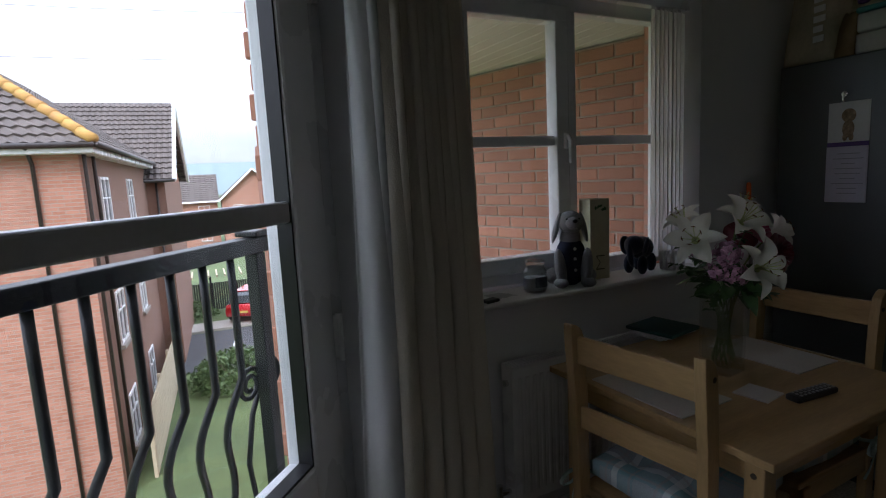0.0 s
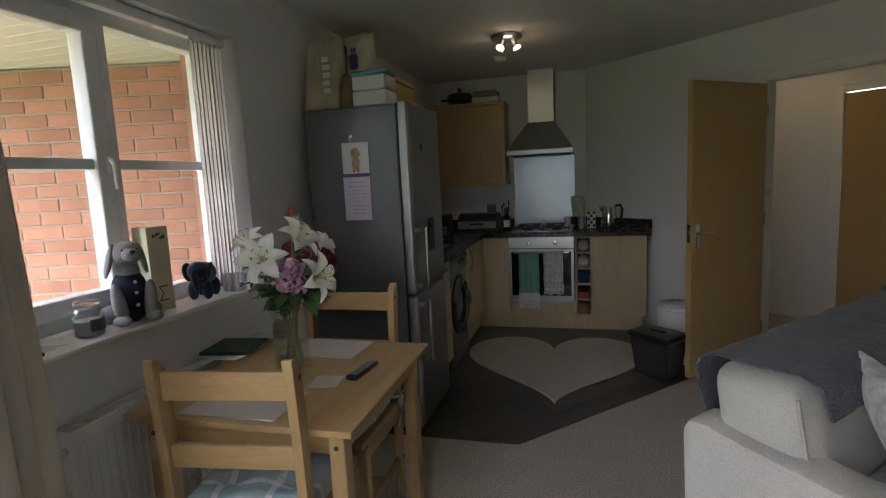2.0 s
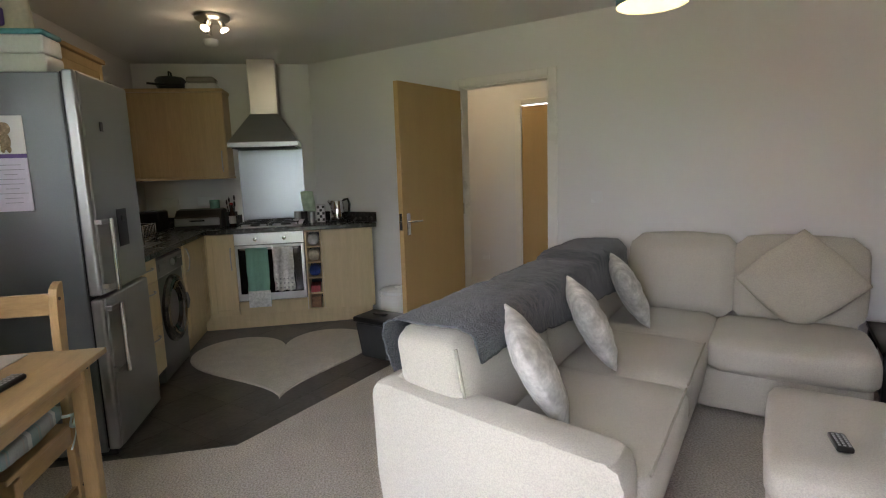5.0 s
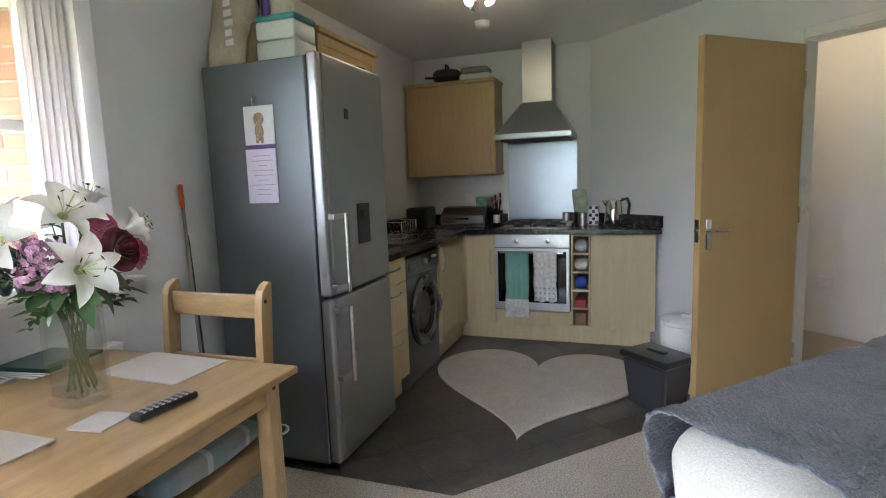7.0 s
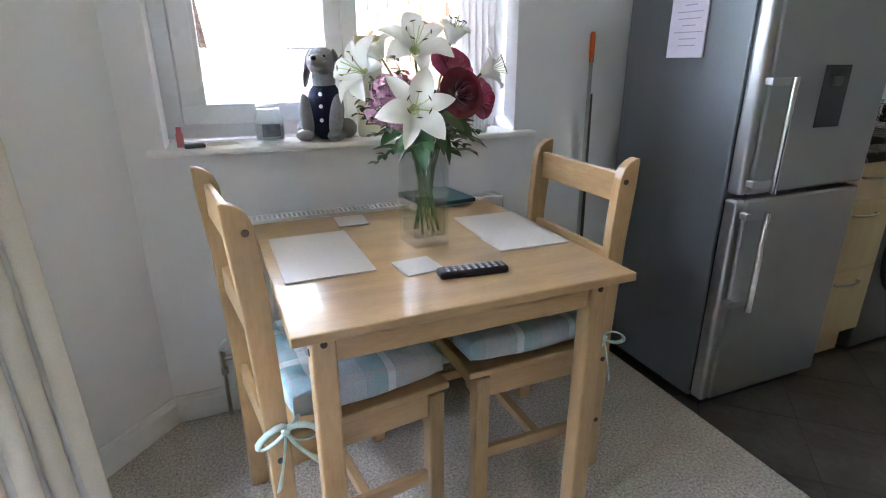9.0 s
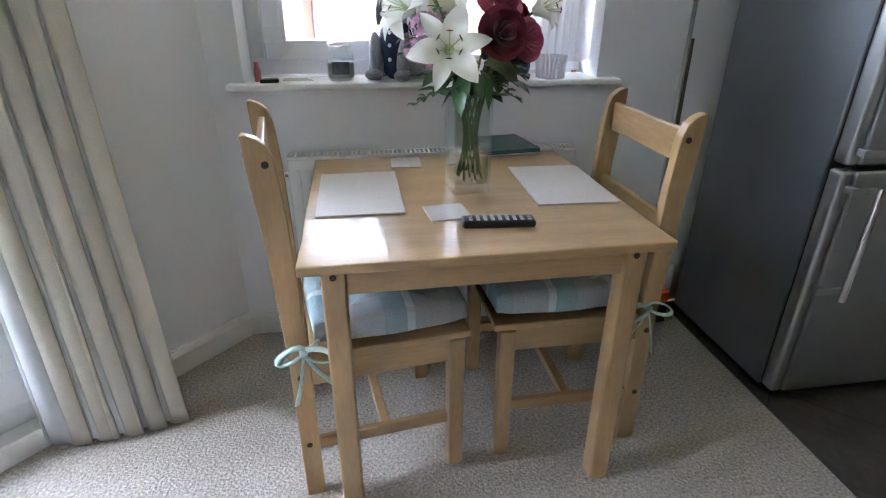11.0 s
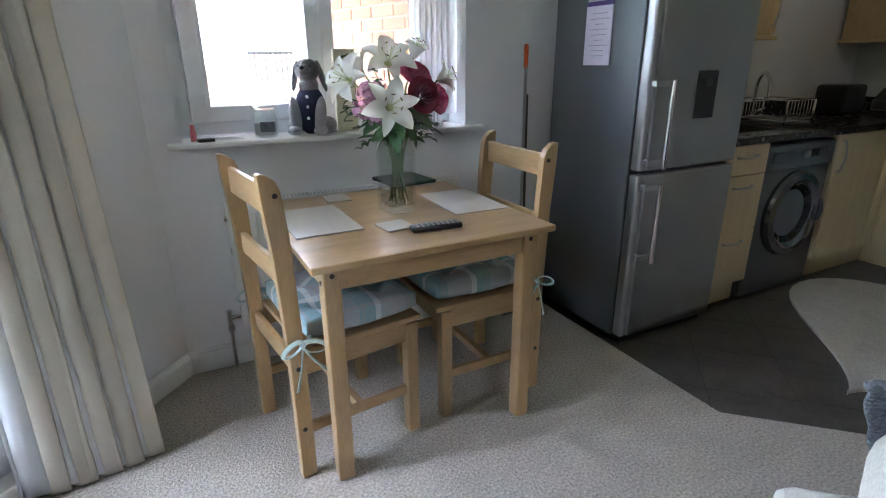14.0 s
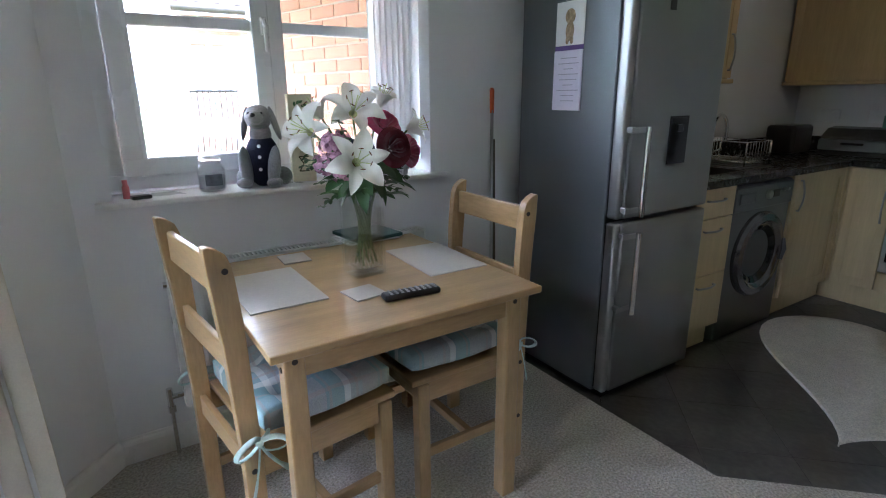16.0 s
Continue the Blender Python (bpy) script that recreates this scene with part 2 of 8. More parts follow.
def tube(bm, pts, r, n=8, closed=False, flat=1.0):
    """A round bar along a line of points; r is one radius or one for each point."""
    pts = [Vector(p) for p in pts]
    rad = r if isinstance(r, (list, tuple)) else [r] * len(pts)
    rings, last = [], None
    for i, p in enumerate(pts):
        d = (pts[min(i + 1, len(pts) - 1)] - pts[max(i - 1, 0)]).normalized()
        side = (last - d * last.dot(d)) if last else d.orthogonal()
        side.normalize()
        last = side
        up = d.cross(side)
        rings.append([bm.verts.new(p + rad[i] * (side * math.cos(2 * math.pi * k / n) + flat * up * math.sin(2 * math.pi * k / n))) for k in range(n)])
    for a, b in zip(rings, rings[1:]):
        for k in range(n):
            bm.faces.new((a[k], a[(k + 1) % n], b[(k + 1) % n], b[k]))
    bm.faces.new(rings[0][::-1])
    bm.faces.new(rings[-1])
    g = [v for q in rings for v in q]
    bmesh.ops.recalc_face_normals(bm, faces=list({f for v in g for f in v.link_faces}))
    return g


def pad(bm, w, d, h, nx=14, ny=14, power=3.0, wrinkle=0.0, m=None, seed=0.0, edge=0.25):
    """A stuffed cushion lying in x and y, its middle at the origin, thinning towards its seam."""
    top, bot = {}, {}
    for i in range(nx + 1):
        for j in range(ny + 1):
            x, y = 2 * i / nx - 1, 2 * j / ny - 1
            t = max(0.0, (1 - abs(x) ** power) * (1 - abs(y) ** power)) ** 0.5
            k = h / 2 * (edge + (1 - edge) * t)
            wob = wrinkle * (noise.noise((x * 3 + seed, y * 3, seed)) + 0.5 * noise.noise((x * 8 + seed, y * 8, 3)))
            pull = 1 - 0.06 * (abs(x * y))
            p = (x * w / 2 * pull, y * d / 2 * pull)
            top[i, j] = bm.verts.new((*p, k + wob * t))
            bot[i, j] = bm.verts.new((*p, -k + wob * t * 0.5))
    for i in range(nx):
        for j in range(ny):
            bm.faces.new((top[i, j], top[i + 1, j], top[i + 1, j + 1], top[i, j + 1]))
            bm.faces.new((bot[i, j], bot[i, j + 1], bot[i + 1, j + 1], bot[i + 1, j]))
    rim = [(i, 0) for i in range(nx)] + [(nx, j) for j in range(ny)] + [(i, ny) for i in range(nx, 0, -1)] + [(0, j) for j in range(ny, 0, -1)]
    for a, b in zip(rim, rim[1:] + rim[:1]):
        bm.faces.new((bot[a], bot[b], top[b], top[a]))
    g = list(top.values()) + list(bot.values())
    if m is not None:
        bmesh.ops.transform(bm, matrix=m, verts=g)
    return g


def link(name, bm, material, smooth=False, angle=None):
    me = bpy.data.meshes.new(name)
    bm.to_mesh(me)
    bm.free()
    me.materials.append(material)
    ob = new(name, me)
    if smooth:
        me.polygons.foreach_set("use_smooth", [True] * len(me.polygons))
        if angle is not None:
            me.set_sharp_from_angle(angle=radians(angle))
    return ob


def part(name, bm, material, parent, label="", smooth=False, angle=None):
    ob = link(name, bm, material, smooth, angle)
    ob.parent = parent
    if label:
        ob["label"] = label
    return ob


def thing(name, m, label, category, group="", kind=""):
    ob = new(name)
    ob.empty_display_size = 0.05
    ob.matrix_world = m
    return tagged(ob, label, category, group, kind)


def structure(name, bm, material, label, category, m=None, smooth=False, angle=None):
    ob = link(name, bm, material, smooth, angle)
    if m is not None:
        ob.matrix_world = m
    return tagged(ob, label, category, kind="structure")


def B():
    return bmesh.new()


# ---- the shell of the flat ----
CEIL = 2.42
WIN_Y, HOB_X, DOOR_V, GLAZ_V, END_U = 2.92, 6.58, 3.90, -0.50, -0.60
CORNER_U = 3.525            # where glazed wall and window wall meet
FAR_U = 5.468               # where door wall and hob wall meet

# floor slab under carpet and vinyl
fl = [uv(END_U, GLAZ_V), uv(CORNER_U, GLAZ_V), (HOB_X, WIN_Y), (HOB_X, 1.34), uv(END_U, DOOR_V)]
fl[1] = (2.038, WIN_Y)
VIN = [(3.80, 1.70), (3.80, WIN_Y), (HOB_X, WIN_Y), (HOB_X, 1.34), uv(3.834, DOOR_V)]
bm = B()
prism(bm, [uv(END_U, GLAZ_V), (2.038, WIN_Y), (3.80, WIN_Y), (3.80, 1.70), uv(3.834, DOOR_V), uv(END_U, DOOR_V)], -0.25, 0.0)
structure("floor", bm, CARPET, "beige cut pile carpet over the lounge floor", "floor")
bm = B()
prism(bm, VIN, -0.25, -0.006)
vinyl_floor = structure("floor_kitchen", bm, GROUT, "dark slate effect vinyl tile floor of the kitchen", "floor")
bm = B()
prism(bm, [uv(END_U - 0.3, GLAZ_V - 0.3), uv(CORNER_U, GLAZ_V - 0.3), (2.0, WIN_Y + 0.32), (HOB_X + 0.3, WIN_Y + 0.32), (HOB_X + 0.3, 1.2), uv(FAR_U + 0.1, DOOR_V + 0.1), uv(END_U - 0.3, DOOR_V + 0.1)], CEIL, CEIL + 0.2)
structure("ceiling", bm, CEILING, "matt white painted ceiling", "ceiling")

# window wall, with the window's opening
WX0, WX1, WZ0, WZ1 = 2.15, 3.375, 0.95, 2.14
bm = B()
box(bm, (1.93, WIN_Y, 0), (WX0, WIN_Y + 0.2, CEIL))
box(bm, (WX1, WIN_Y, 0), (HOB_X + 0.3, WIN_Y + 0.2, CEIL))
box(bm, (WX0, WIN_Y, 0), (WX1, WIN_Y + 0.2, WZ0))
box(bm, (WX0, WIN_Y, WZ1), (WX1, WIN_Y + 0.2, CEIL))
bmesh.ops.remove_doubles(bm, verts=bm.verts, dist=1e-5)
structure("wall_north", bm, PLASTER, "off-white painted plaster wall with a window", "wall")
# hob wall
bm = B()
box(bm, (HOB_X, 1.20, 0), (HOB_X + 0.2, WIN_Y, CEIL))
structure("wall_east", bm, PLASTER, "off-white painted plaster wall behind the hob", "wall")
# door wall, turned, with the doorway
DU0, DU1, DZ = 3.015, 3.785, 2.03
bm = B()
for a, b, z0, z1 in ((END_U - 0.2, DU0, 0, CEIL), (DU1, FAR_U, 0, CEIL), (DU0, DU1, DZ, CEIL)):
    box(bm, (a, -DOOR_V - 0.1, z0), (b, -DOOR_V, z1))
structure("wall_south", bm, PLASTER, "off-white painted plaster wall with the hall doorway", "wall", DIAG)
# end wall behind the camera
bm = B()
box(bm, (END_U - 0.2, -DOOR_V, 0), (END_U, -GLAZ_V, CEIL))
structure("wall_west", bm, PLASTER, "off-white painted plaster end wall", "wall", DIAG)
# glazed wall, with the opening of the balcony doors
GU0, GU1, GZ0, GZ1 = 1.04, 2.915, 0.07, 2.12
bm = B()
for a, b, z0, z1 in ((END_U - 0.2, GU0, 0, CEIL), (GU1, CORNER_U + 0.02, 0, CEIL), (GU0, GU1, GZ1, CEIL), (GU0, GU1, 0, GZ0)):
    box(bm, (a, -GLAZ_V, z0), (b, -GLAZ_V + 0.2, z1))
structure("wall_northwest", bm, PLASTER, "off-white painted plaster wall with glazed balcony doors", "wall", DIAG)


def skirting(bm, a, b, side):
    """Moulded skirting board along the foot of a wall from a to b; side: the wall's inward normal."""
    a, b, s = Vector(a), Vector(b), Vector(side)
    prof = [(0, 0), (0.016, 0), (0.016, 0.075), (0.012, 0.086), (0.006, 0.092), (0.004, 0.10), (0, 0.10)]
    ends = []
    for p in (a, b):
        ends.append([bm.verts.new((p.x + s.x * d, p.y + s.y * d, z + 0.001)) for d, z in prof])
    k = len(prof)
    for i in range(k):
        bm.faces.new((ends[0][i], ends[0][(i + 1) % k], ends[1][(i + 1) % k], ends[1][i]))
    bm.faces.new(ends[0])
    bm.faces.new(ends[1][::-1])
    bmesh.ops.recalc_face_normals(bm, faces=bm.faces)


for a, b, s in ((uv(CORNER_U - 0.004, GLAZ_V), uv(GU1 + 0.06, GLAZ_V), (S47, -C47)), ((2.045, WIN_Y), (3.79, WIN_Y), (0, -1)),
                (uv(END_U, DOOR_V), uv(DU0 - 0.07, DOOR_V), (-S47, C47)), (uv(DU1 + 0.07, DOOR_V), uv(4.60, DOOR_V), (-S47, C47)),
                (uv(END_U, GLAZ_V), uv(END_U, DOOR_V), (C47, S47)), (uv(END_U, GLAZ_V), uv(GU0, GLAZ_V), (S47, -C47))):
    bm = B()
    skirting(bm, a, b, s)
    structure("baseboard", bm, GLOSS_WHITE, "white gloss skirting board", "baseboard")

# window board
bm = B()
prism(bm, [(2.10, 2.862), (3.445, 2.862), (3.445, WIN_Y - 0.002), (WX1 - 0.002, WIN_Y - 0.002), (WX1 - 0.002, 3.06), (WX0 + 0.002, 3.06), (WX0 + 0.002, WIN_Y - 0.002), (2.10, WIN_Y - 0.002)], WZ0 + 0.002, 0.972, bev=0.006)
structure("window_sill", bm, GLOSS_WHITE, "white gloss window board with rounded nosing", "window sill")

# ---- window over the table ----
def bar_frame(bm, x0, x1, z0, z1, w, y0, y1, bev=0.006):
    box(bm, (x0, y0, z0), (x1, y1, z0 + w), bev)
    box(bm, (x0, y0, z1 - w), (x1, y1, z1), bev)
    box(bm, (x0, y0, z0 + w * 0.9), (x0 + w, y1, z1 - w * 0.9), bev)
    box(bm, (x1 - w, y0, z0 + w * 0.9), (x1, y1, z1 - w * 0.9), bev)


win = thing("window_1", pose(0, 0, 0), "white upvc casement window with two lights and a transom bar", "window", kind="structure")
FY = 3.08
bm = B()
bar_frame(bm, WX0 - 0.006, WX1 + 0.006, 0.974, WZ1 - 0.004, 0.06, FY + 0.012, FY + 0.085)
box(bm, (2.745, FY + 0.012, 1.03), (2.815, FY + 0.085, WZ1 - 0.06), 0.006)
part("window_frame", bm, UPVC, win)
bm = B()
bar_frame(bm, 2.205, 2.755, 1.025, 2.09, 0.066, FY - 0.014, FY + 0.055)
box(bm, (2.268, FY - 0.012, 1.085), (2.284, FY + 0.05, 2.03), 0.003)
sash = part("sash", bm, UPVC, win, "opening casement sash")
for x0, x1 in ((2.26, 2.70), (2.81, 3.32)):
    bm = B()
    box(bm, (x0, FY + 0.03, 1.05), (x1, FY + 0.036, 2.09))
    p = part("pane", bm, PANE, win)
    p.visible_shadow = False
    bm = B()
    box(bm, (x0 - 0.01, FY + 0.004 + 0.012 * (x0 > 2.5), 1.535), (x1 + 0.01, FY + 0.05, 1.575), 0.004)
    part("glazing_bar", bm, UPVC, win)
bm = B()
box(bm, (2.722, FY - 0.03, 1.52), (2.744, FY - 0.004, 1.585), 0.005)
tube(bm, [(2.733, FY - 0.03, 1.57), (2.733, FY - 0.045, 1.55), (2.733, FY - 0.045, 1.46)], [0.010, 0.010, 0.007], 8)
part("handle", bm, UPVC, win, "white espagnolette handle")

# vertical blind drawn back to one side
blind = thing("vertical_blind", pose(0, 0, 0), "white vertical slat blind stacked beside the window", "blind")
bm = B()
box(bm, (WX0 + 0.02, 2.965, WZ1 - 0.045), (WX1 - 0.02, 3.005, WZ1 - 0.004), 0.004)
part("headrail", bm, UPVC, blind)
SLAT = mat("white blind cloth", (0.78, 0.77, 0.80), 0.8, vary=(3, 0.02), fine=(200, 0.05), bump=(300, 0.2))
let_light_through(SLAT, (0.93, 0.93, 0.94), 0.8)
bm = B()
n = 6
for i in range(n):
    x = -0.044 + 0.088 * i / (n - 1)
    y = 0.008 * math.sin(math.pi * i / (n - 1))
    bm.verts.new((x, y, 0)), bm.verts.new((x, y, 1.075))
bm.verts.ensure_lookup_table()
for i in range(n - 1):
    bm.faces.new([bm.verts[k] for k in (2 * i, 2 * i + 2, 2 * i + 3, 2 * i + 1)])
slat = part("slat", bm, SLAT, blind, smooth=True)
slat.modifiers.new("thick", "SOLIDIFY").thickness = 0.0015
slat.matrix_basis = pose(3.155, 2.985, 1.02, 0, 0, 30)
for i in range(1, 8):
    s = slat.copy()
    scene.collection.objects.link(s)
    s.matrix_basis = pose(3.155 + 0.0265 * i, 2.985 + 0.001 * math.sin(i * 2.1), 1.02, 0, 0, 30 + 2 * math.sin(i * 1.7))

# ---- balcony doors ----
bd = thing("door_balcony", DIAG, "white upvc glazed balcony doors, closed", "balcony door", kind="structure")
bm = B()
bar_frame(bm, GU0 + 0.003, GU1 - 0.003, GZ0 + 0.003, GZ1 - 0.003, 0.085, 0.560, 0.630)
part("door_frame", bm, UPVC, bd)
mid = (GU0 + GU1) / 2
for x0, x1 in ((GU0 + 0.075, mid - 0.002), (mid + 0.002, GU1 - 0.075)):
    bm = B()
    bar_frame(bm, x0, x1, GZ0 + 0.075, GZ1 - 0.075, 0.125, 0.545, 0.615, 0.008)
    box(bm, (x0 + 0.12, 0.547, 0.755), (x1 - 0.12, 0.613, 0.85), 0.008)
    leaf = part("door_leaf", bm, UPVC, bd)
    bm = B()
    box(bm, (x0 + 0.11, 0.585, GZ0 + 0.11), (x1 - 0.11, 0.591, GZ1 - 0.11))
    p = part("pane", bm, PANE, leaf)
    p.visible_shadow = False
    bm = B()
    bar_frame(bm, x0 + 0.123, x1 - 0.123, 0.848, GZ1 - 0.198, 0.007, 0.552, 0.584, 0)
    bar_frame(bm, x0 + 0.123, x1 - 0.123, GZ0 + 0.198, 0.757, 0.007, 0.552, 0.584, 0)
    part("gasket", bm, BLACK, leaf, "black rubber glazing gasket")
    bm = B()
    box(bm, (x0 + 0.128, 0.552, 1.358), (x1 - 0.128, 0.584, 1.40), 0.007, 3)
    part("glazing_bar", bm, STEEL_BAR, leaf, "grey horizontal glazing bar")
for z in (0.32, 1.04, 1.80):
    bm = B()
    box(bm, (GU1 - 0.082, 0.534, z), (GU1 - 0.066, 0.556, z + 0.10), 0.005)
    tube(bm, [(GU1 - 0.074, 0.534, z - 0.004), (GU1 - 0.074, 0.534, z + 0.104)], 0.008, 8)
    part("hinge", bm, UPVC, bd, "white capped butt hinge")
bm = B()
box(bm, (GU0 + 0.004, 0.497, GZ0 - 0.068), (GU1 - 0.004, 0.558, GZ0 + 0.004), 0.004)
part("threshold", bm, GLOSS_WHITE, bd, "white painted threshold")


# ---- curtains ----
def curtain(edge, side, width, label):
    """Gathered cloth with a white lining; edge is its door side, which hangs closer to the glass than its wall side."""
    ob = thing("curtain", DIAG, label, "curtain", "curtains at the balcony doors")
    for name, mt, off, start in (("cloth", CURTAIN, 0.0, 0.0), ("lining", VOILE, 0.034, -0.035)):
        bm = B()
        nx, nz = 120, 28
        grid = {}
        for i in range(nx + 1):
            for j in range(nz + 1):
                s, t = i / nx, j / nz
                z = 0.012 + 2.24 * t
                low = (1 - t) ** 3
                x = start - 0.01 * low * (1 - s) + s * (width + 0.022 * low)
                amp = 0.037 + 0.012 * (1 - t) - 0.012 * t * t
                y = 0.395 - 0.125 * s * (1 - 0.35 * t * t) + 0.06 * low * (1 - s) ** 2 + off
                y += amp * math.sin(s * 2 * math.pi * 4.6 + 0.9 + 0.5 * math.sin(t * 3)) * (0.75 + 0.35 * noise.noise((s * 5, 0, side)))
                y += 0.003 * math.sin(s * 41 + t * 4) * (1 - t)
                x += 0.013 * math.sin(s * 2 * math.pi * 9.2 + t * 2)
                grid[i, j] = bm.verts.new((edge + side * x, min(y, 0.484), z + off * 0.4))
        for i in range(nx):
            for j in range(nz):
                bm.faces.new((grid[i, j], grid[i + 1, j], grid[i + 1, j + 1], grid[i, j + 1]))
        c = part(name, bm, mt, ob, smooth=True)
        c.modifiers.new("thick", "SOLIDIFY").thickness = 0.003
    return ob


curtain(2.83, 1, 0.22, "cream floor-length curtain gathered beside the balcony doors")
curtain(1.13, -1, 0.22, "cream floor-length curtain gathered beside the balcony doors")
rod = thing("curtain_rod", DIAG, "brushed steel curtain pole above the balcony doors", "curtain rod")
bm = B()
tube(bm, [(0.75, 0.36, 2.275), (3.24, 0.36, 2.275)], 0.014, 12)
part("pole", bm, STEEL, rod, smooth=True, angle=40)
for x in (0.73, 3.26):
    bm = B()
    lathe(bm, [(0, -0.03), (0.02, -0.025), (0.026, 0), (0.02, 0.025), (0, 0.03)], 12, m=pose(x, 0.36, 2.275))
    part("finial", bm, STEEL, rod, smooth=True)
for x in (0.82, 3.16):
    bm = B()
    tube(bm, [(x, 0.36, 2.275), (x, 0.499, 2.275)], 0.008, 8)
    box(bm, (x - 0.02, 0.492, 2.25), (x + 0.02, 0.499, 2.30), 0.002)
    part("bracket", bm, STEEL, rod)

# ---- hall doorway ----
bm = B()
for a, b, z0, z1 in ((DU0, DU0 + 0.02, 0.002, DZ - 0.002), (DU1 - 0.02, DU1, 0.002, DZ - 0.002), (DU0 + 0.02, DU1 - 0.02, DZ - 0.022, DZ - 0.002)):
    box(bm, (a + 0.001, -DOOR_V - 0.101, z0), (b - 0.001, -DOOR_V + 0.001, z1))
for y0, y1 in ((-DOOR_V, -DOOR_V + 0.018), (-DOOR_V - 0.118, -DOOR_V - 0.1)):
    box(bm, (DU0 - 0.06, y0 + 0.001, 0.002), (DU0 + 0.008, y1, DZ + 0.05), 0.005)
    box(bm, (DU1 - 0.008, y0 + 0.001, 0.002), (DU1 + 0.06, y1, DZ + 0.05), 0.005)
    box(bm, (DU0 + 0.008, y0 + 0.001, DZ - 0.012), (DU1 - 0.008, y1, DZ + 0.05), 0.005)
structure("trim", bm, GLOSS_WHITE, "white gloss door lining and architrave", "door frame", DIAG)


def room_door(name, m, label, flip=False):
    """A flush veneered door, hinged at the origin along x, its handles on both faces."""
    d = thing(name, m, label, "door", kind="structure")
    bm = B()
    box(bm, (0.002, -0.02, 0.008), (0.760, 0.02, 1.985), 0.002)
    part("leaf", bm, DOORWOOD, d)
    for s in (-1, 1):
        bm = B()
        box(bm, (0.682, s * 0.0203, 0.90), (0.722, s * 0.027, 1.06), 0.004)
        tube(bm, [(0.702, s * 0.026, 1.0), (0.702, s * 0.06, 1.0), (0.692, s * 0.066, 1.0), (0.60, s * 0.066, 0.998)], 0.0085, 10)
        part("door_handle", bm, CHROME, d, "polished chrome lever handle", smooth=True, angle=40)
    bm = B()
    box(bm, (0.7603, -0.012, 0.94), (0.762, 0.012, 1.06))
    tube(bm, [(0.762, 0, 1.0), (0.774, 0, 1.0)], 0.007, 8)
    part("latch", bm, CHROME, d, "chrome latch plate")
    for z in (0.2, 1.0, 1.75):
        bm = B()
        tube(bm, [(-0.004, 0.022, z), (-0.004, 0.022, z + 0.09)], 0.006, 8)
        part("hinge", bm, CHROME, d)
    return d


hx, hy = uv(3.775, DOOR_V - 0.03)
room_door("door_1", pose(hx, hy, 0, 0, 0, 47 + 90 - 5), "oak veneer flush door standing open into the lounge")

# hall beyond
HALL_V = 5.20
bm = B()
box(bm, (1.6, -HALL_V - 0.1, 0), (3.055, -HALL_V, CEIL))
box(bm, (3.82, -HALL_V - 0.1, 0), (5.4, -HALL_V, CEIL))
box(bm, (3.055, -HALL_V - 0.1, 2.0), (3.82, -HALL_V, CEIL))
box(bm, (1.5, -HALL_V, 0), (1.6, -DOOR_V - 0.1, CEIL))
box(bm, (5.4, -HALL_V, 0), (5.5, -DOOR_V - 0.1, CEIL))
structure("wall_hall", bm, PLASTER, "off-white painted plaster walls of the hall", "wall", DIAG)
bm = B()
box(bm, (1.5, -HALL_V - 0.1, -0.2), (5.5, -DOOR_V, -0.001))
structure("floor_hall", bm, CARPET, "beige carpet of the hall", "floor", DIAG)
bm = B()
box(bm, (1.5, -HALL_V - 0.1, CEIL), (5.5, -DOOR_V - 0.1, CEIL + 0.2))
structure("ceiling_hall", bm, CEILING, "matt white hall ceiling", "ceiling", DIAG)
bm = B()
for a, b, z0, z1 in ((2.997, 3.065, 0.002, 2.05), (3.815, 3.883, 0.002, 2.05), (3.065, 3.815, 1.99, 2.05)):
    box(bm, (a, -HALL_V + 0.001, z0), (b, -HALL_V + 0.018, z1), 0.005)
structure("trim_hall", bm, GLOSS_WHITE, "white gloss architrave in the hall", "door frame", DIAG)
x, y = uv(3.817, HALL_V + 0.03)
room_door("door_2", pose(x, y, 0, 0, 0, 47 + 180), "oak veneer flush door closed in the hall")

# ---- kitchen ----
def door_front(bm, x0, x1, z0, z1, y0=0.0, t=0.018, frame=0.0, bev=0.002):
    """A cupboard front facing -y; with frame, a flat panel set inside a raised border."""
    if not frame:
        box(bm, (x0, y0, z0), (x1, y0 + t, z1), bev)
        return
    box(bm, (x0, y0 + 0.004, z0), (x1, y0 + t, z1), bev)
    box(bm, (x0, y0, z0), (x0 + frame, y0 + 0.0038, z1), 0.0015)
    box(bm, (x1 - frame, y0, z0), (x1, y0 + 0.0038, z1), 0.0015)
    box(bm, (x0 + frame, y0, z0), (x1 - frame, y0 + 0.0038, z0 + frame), 0.0015)
    box(bm, (x0 + frame, y0, z1 - frame), (x1 - frame, y0 + 0.0038, z1), 0.0015)


def bow_handle(p, q, out, parent, r=0.005):
    p, q, o = Vector(p), Vector(q), Vector(out)
    bm = B()
    pts = [p] + [p.lerp(q, k / 8) + o * (0.45 + 0.55 * math.sin(math.pi * k / 8)) for k in range(0, 9)] + [q]
    tube(bm, pts, r, 8)
    return part("handle", bm, STEEL, parent, "brushed steel bow handle", smooth=True, angle=50)


TO_HOB = pose(6.0, 2.05, 0, 0, 0, -90)      # hob run: x runs towards -y, y into the wall
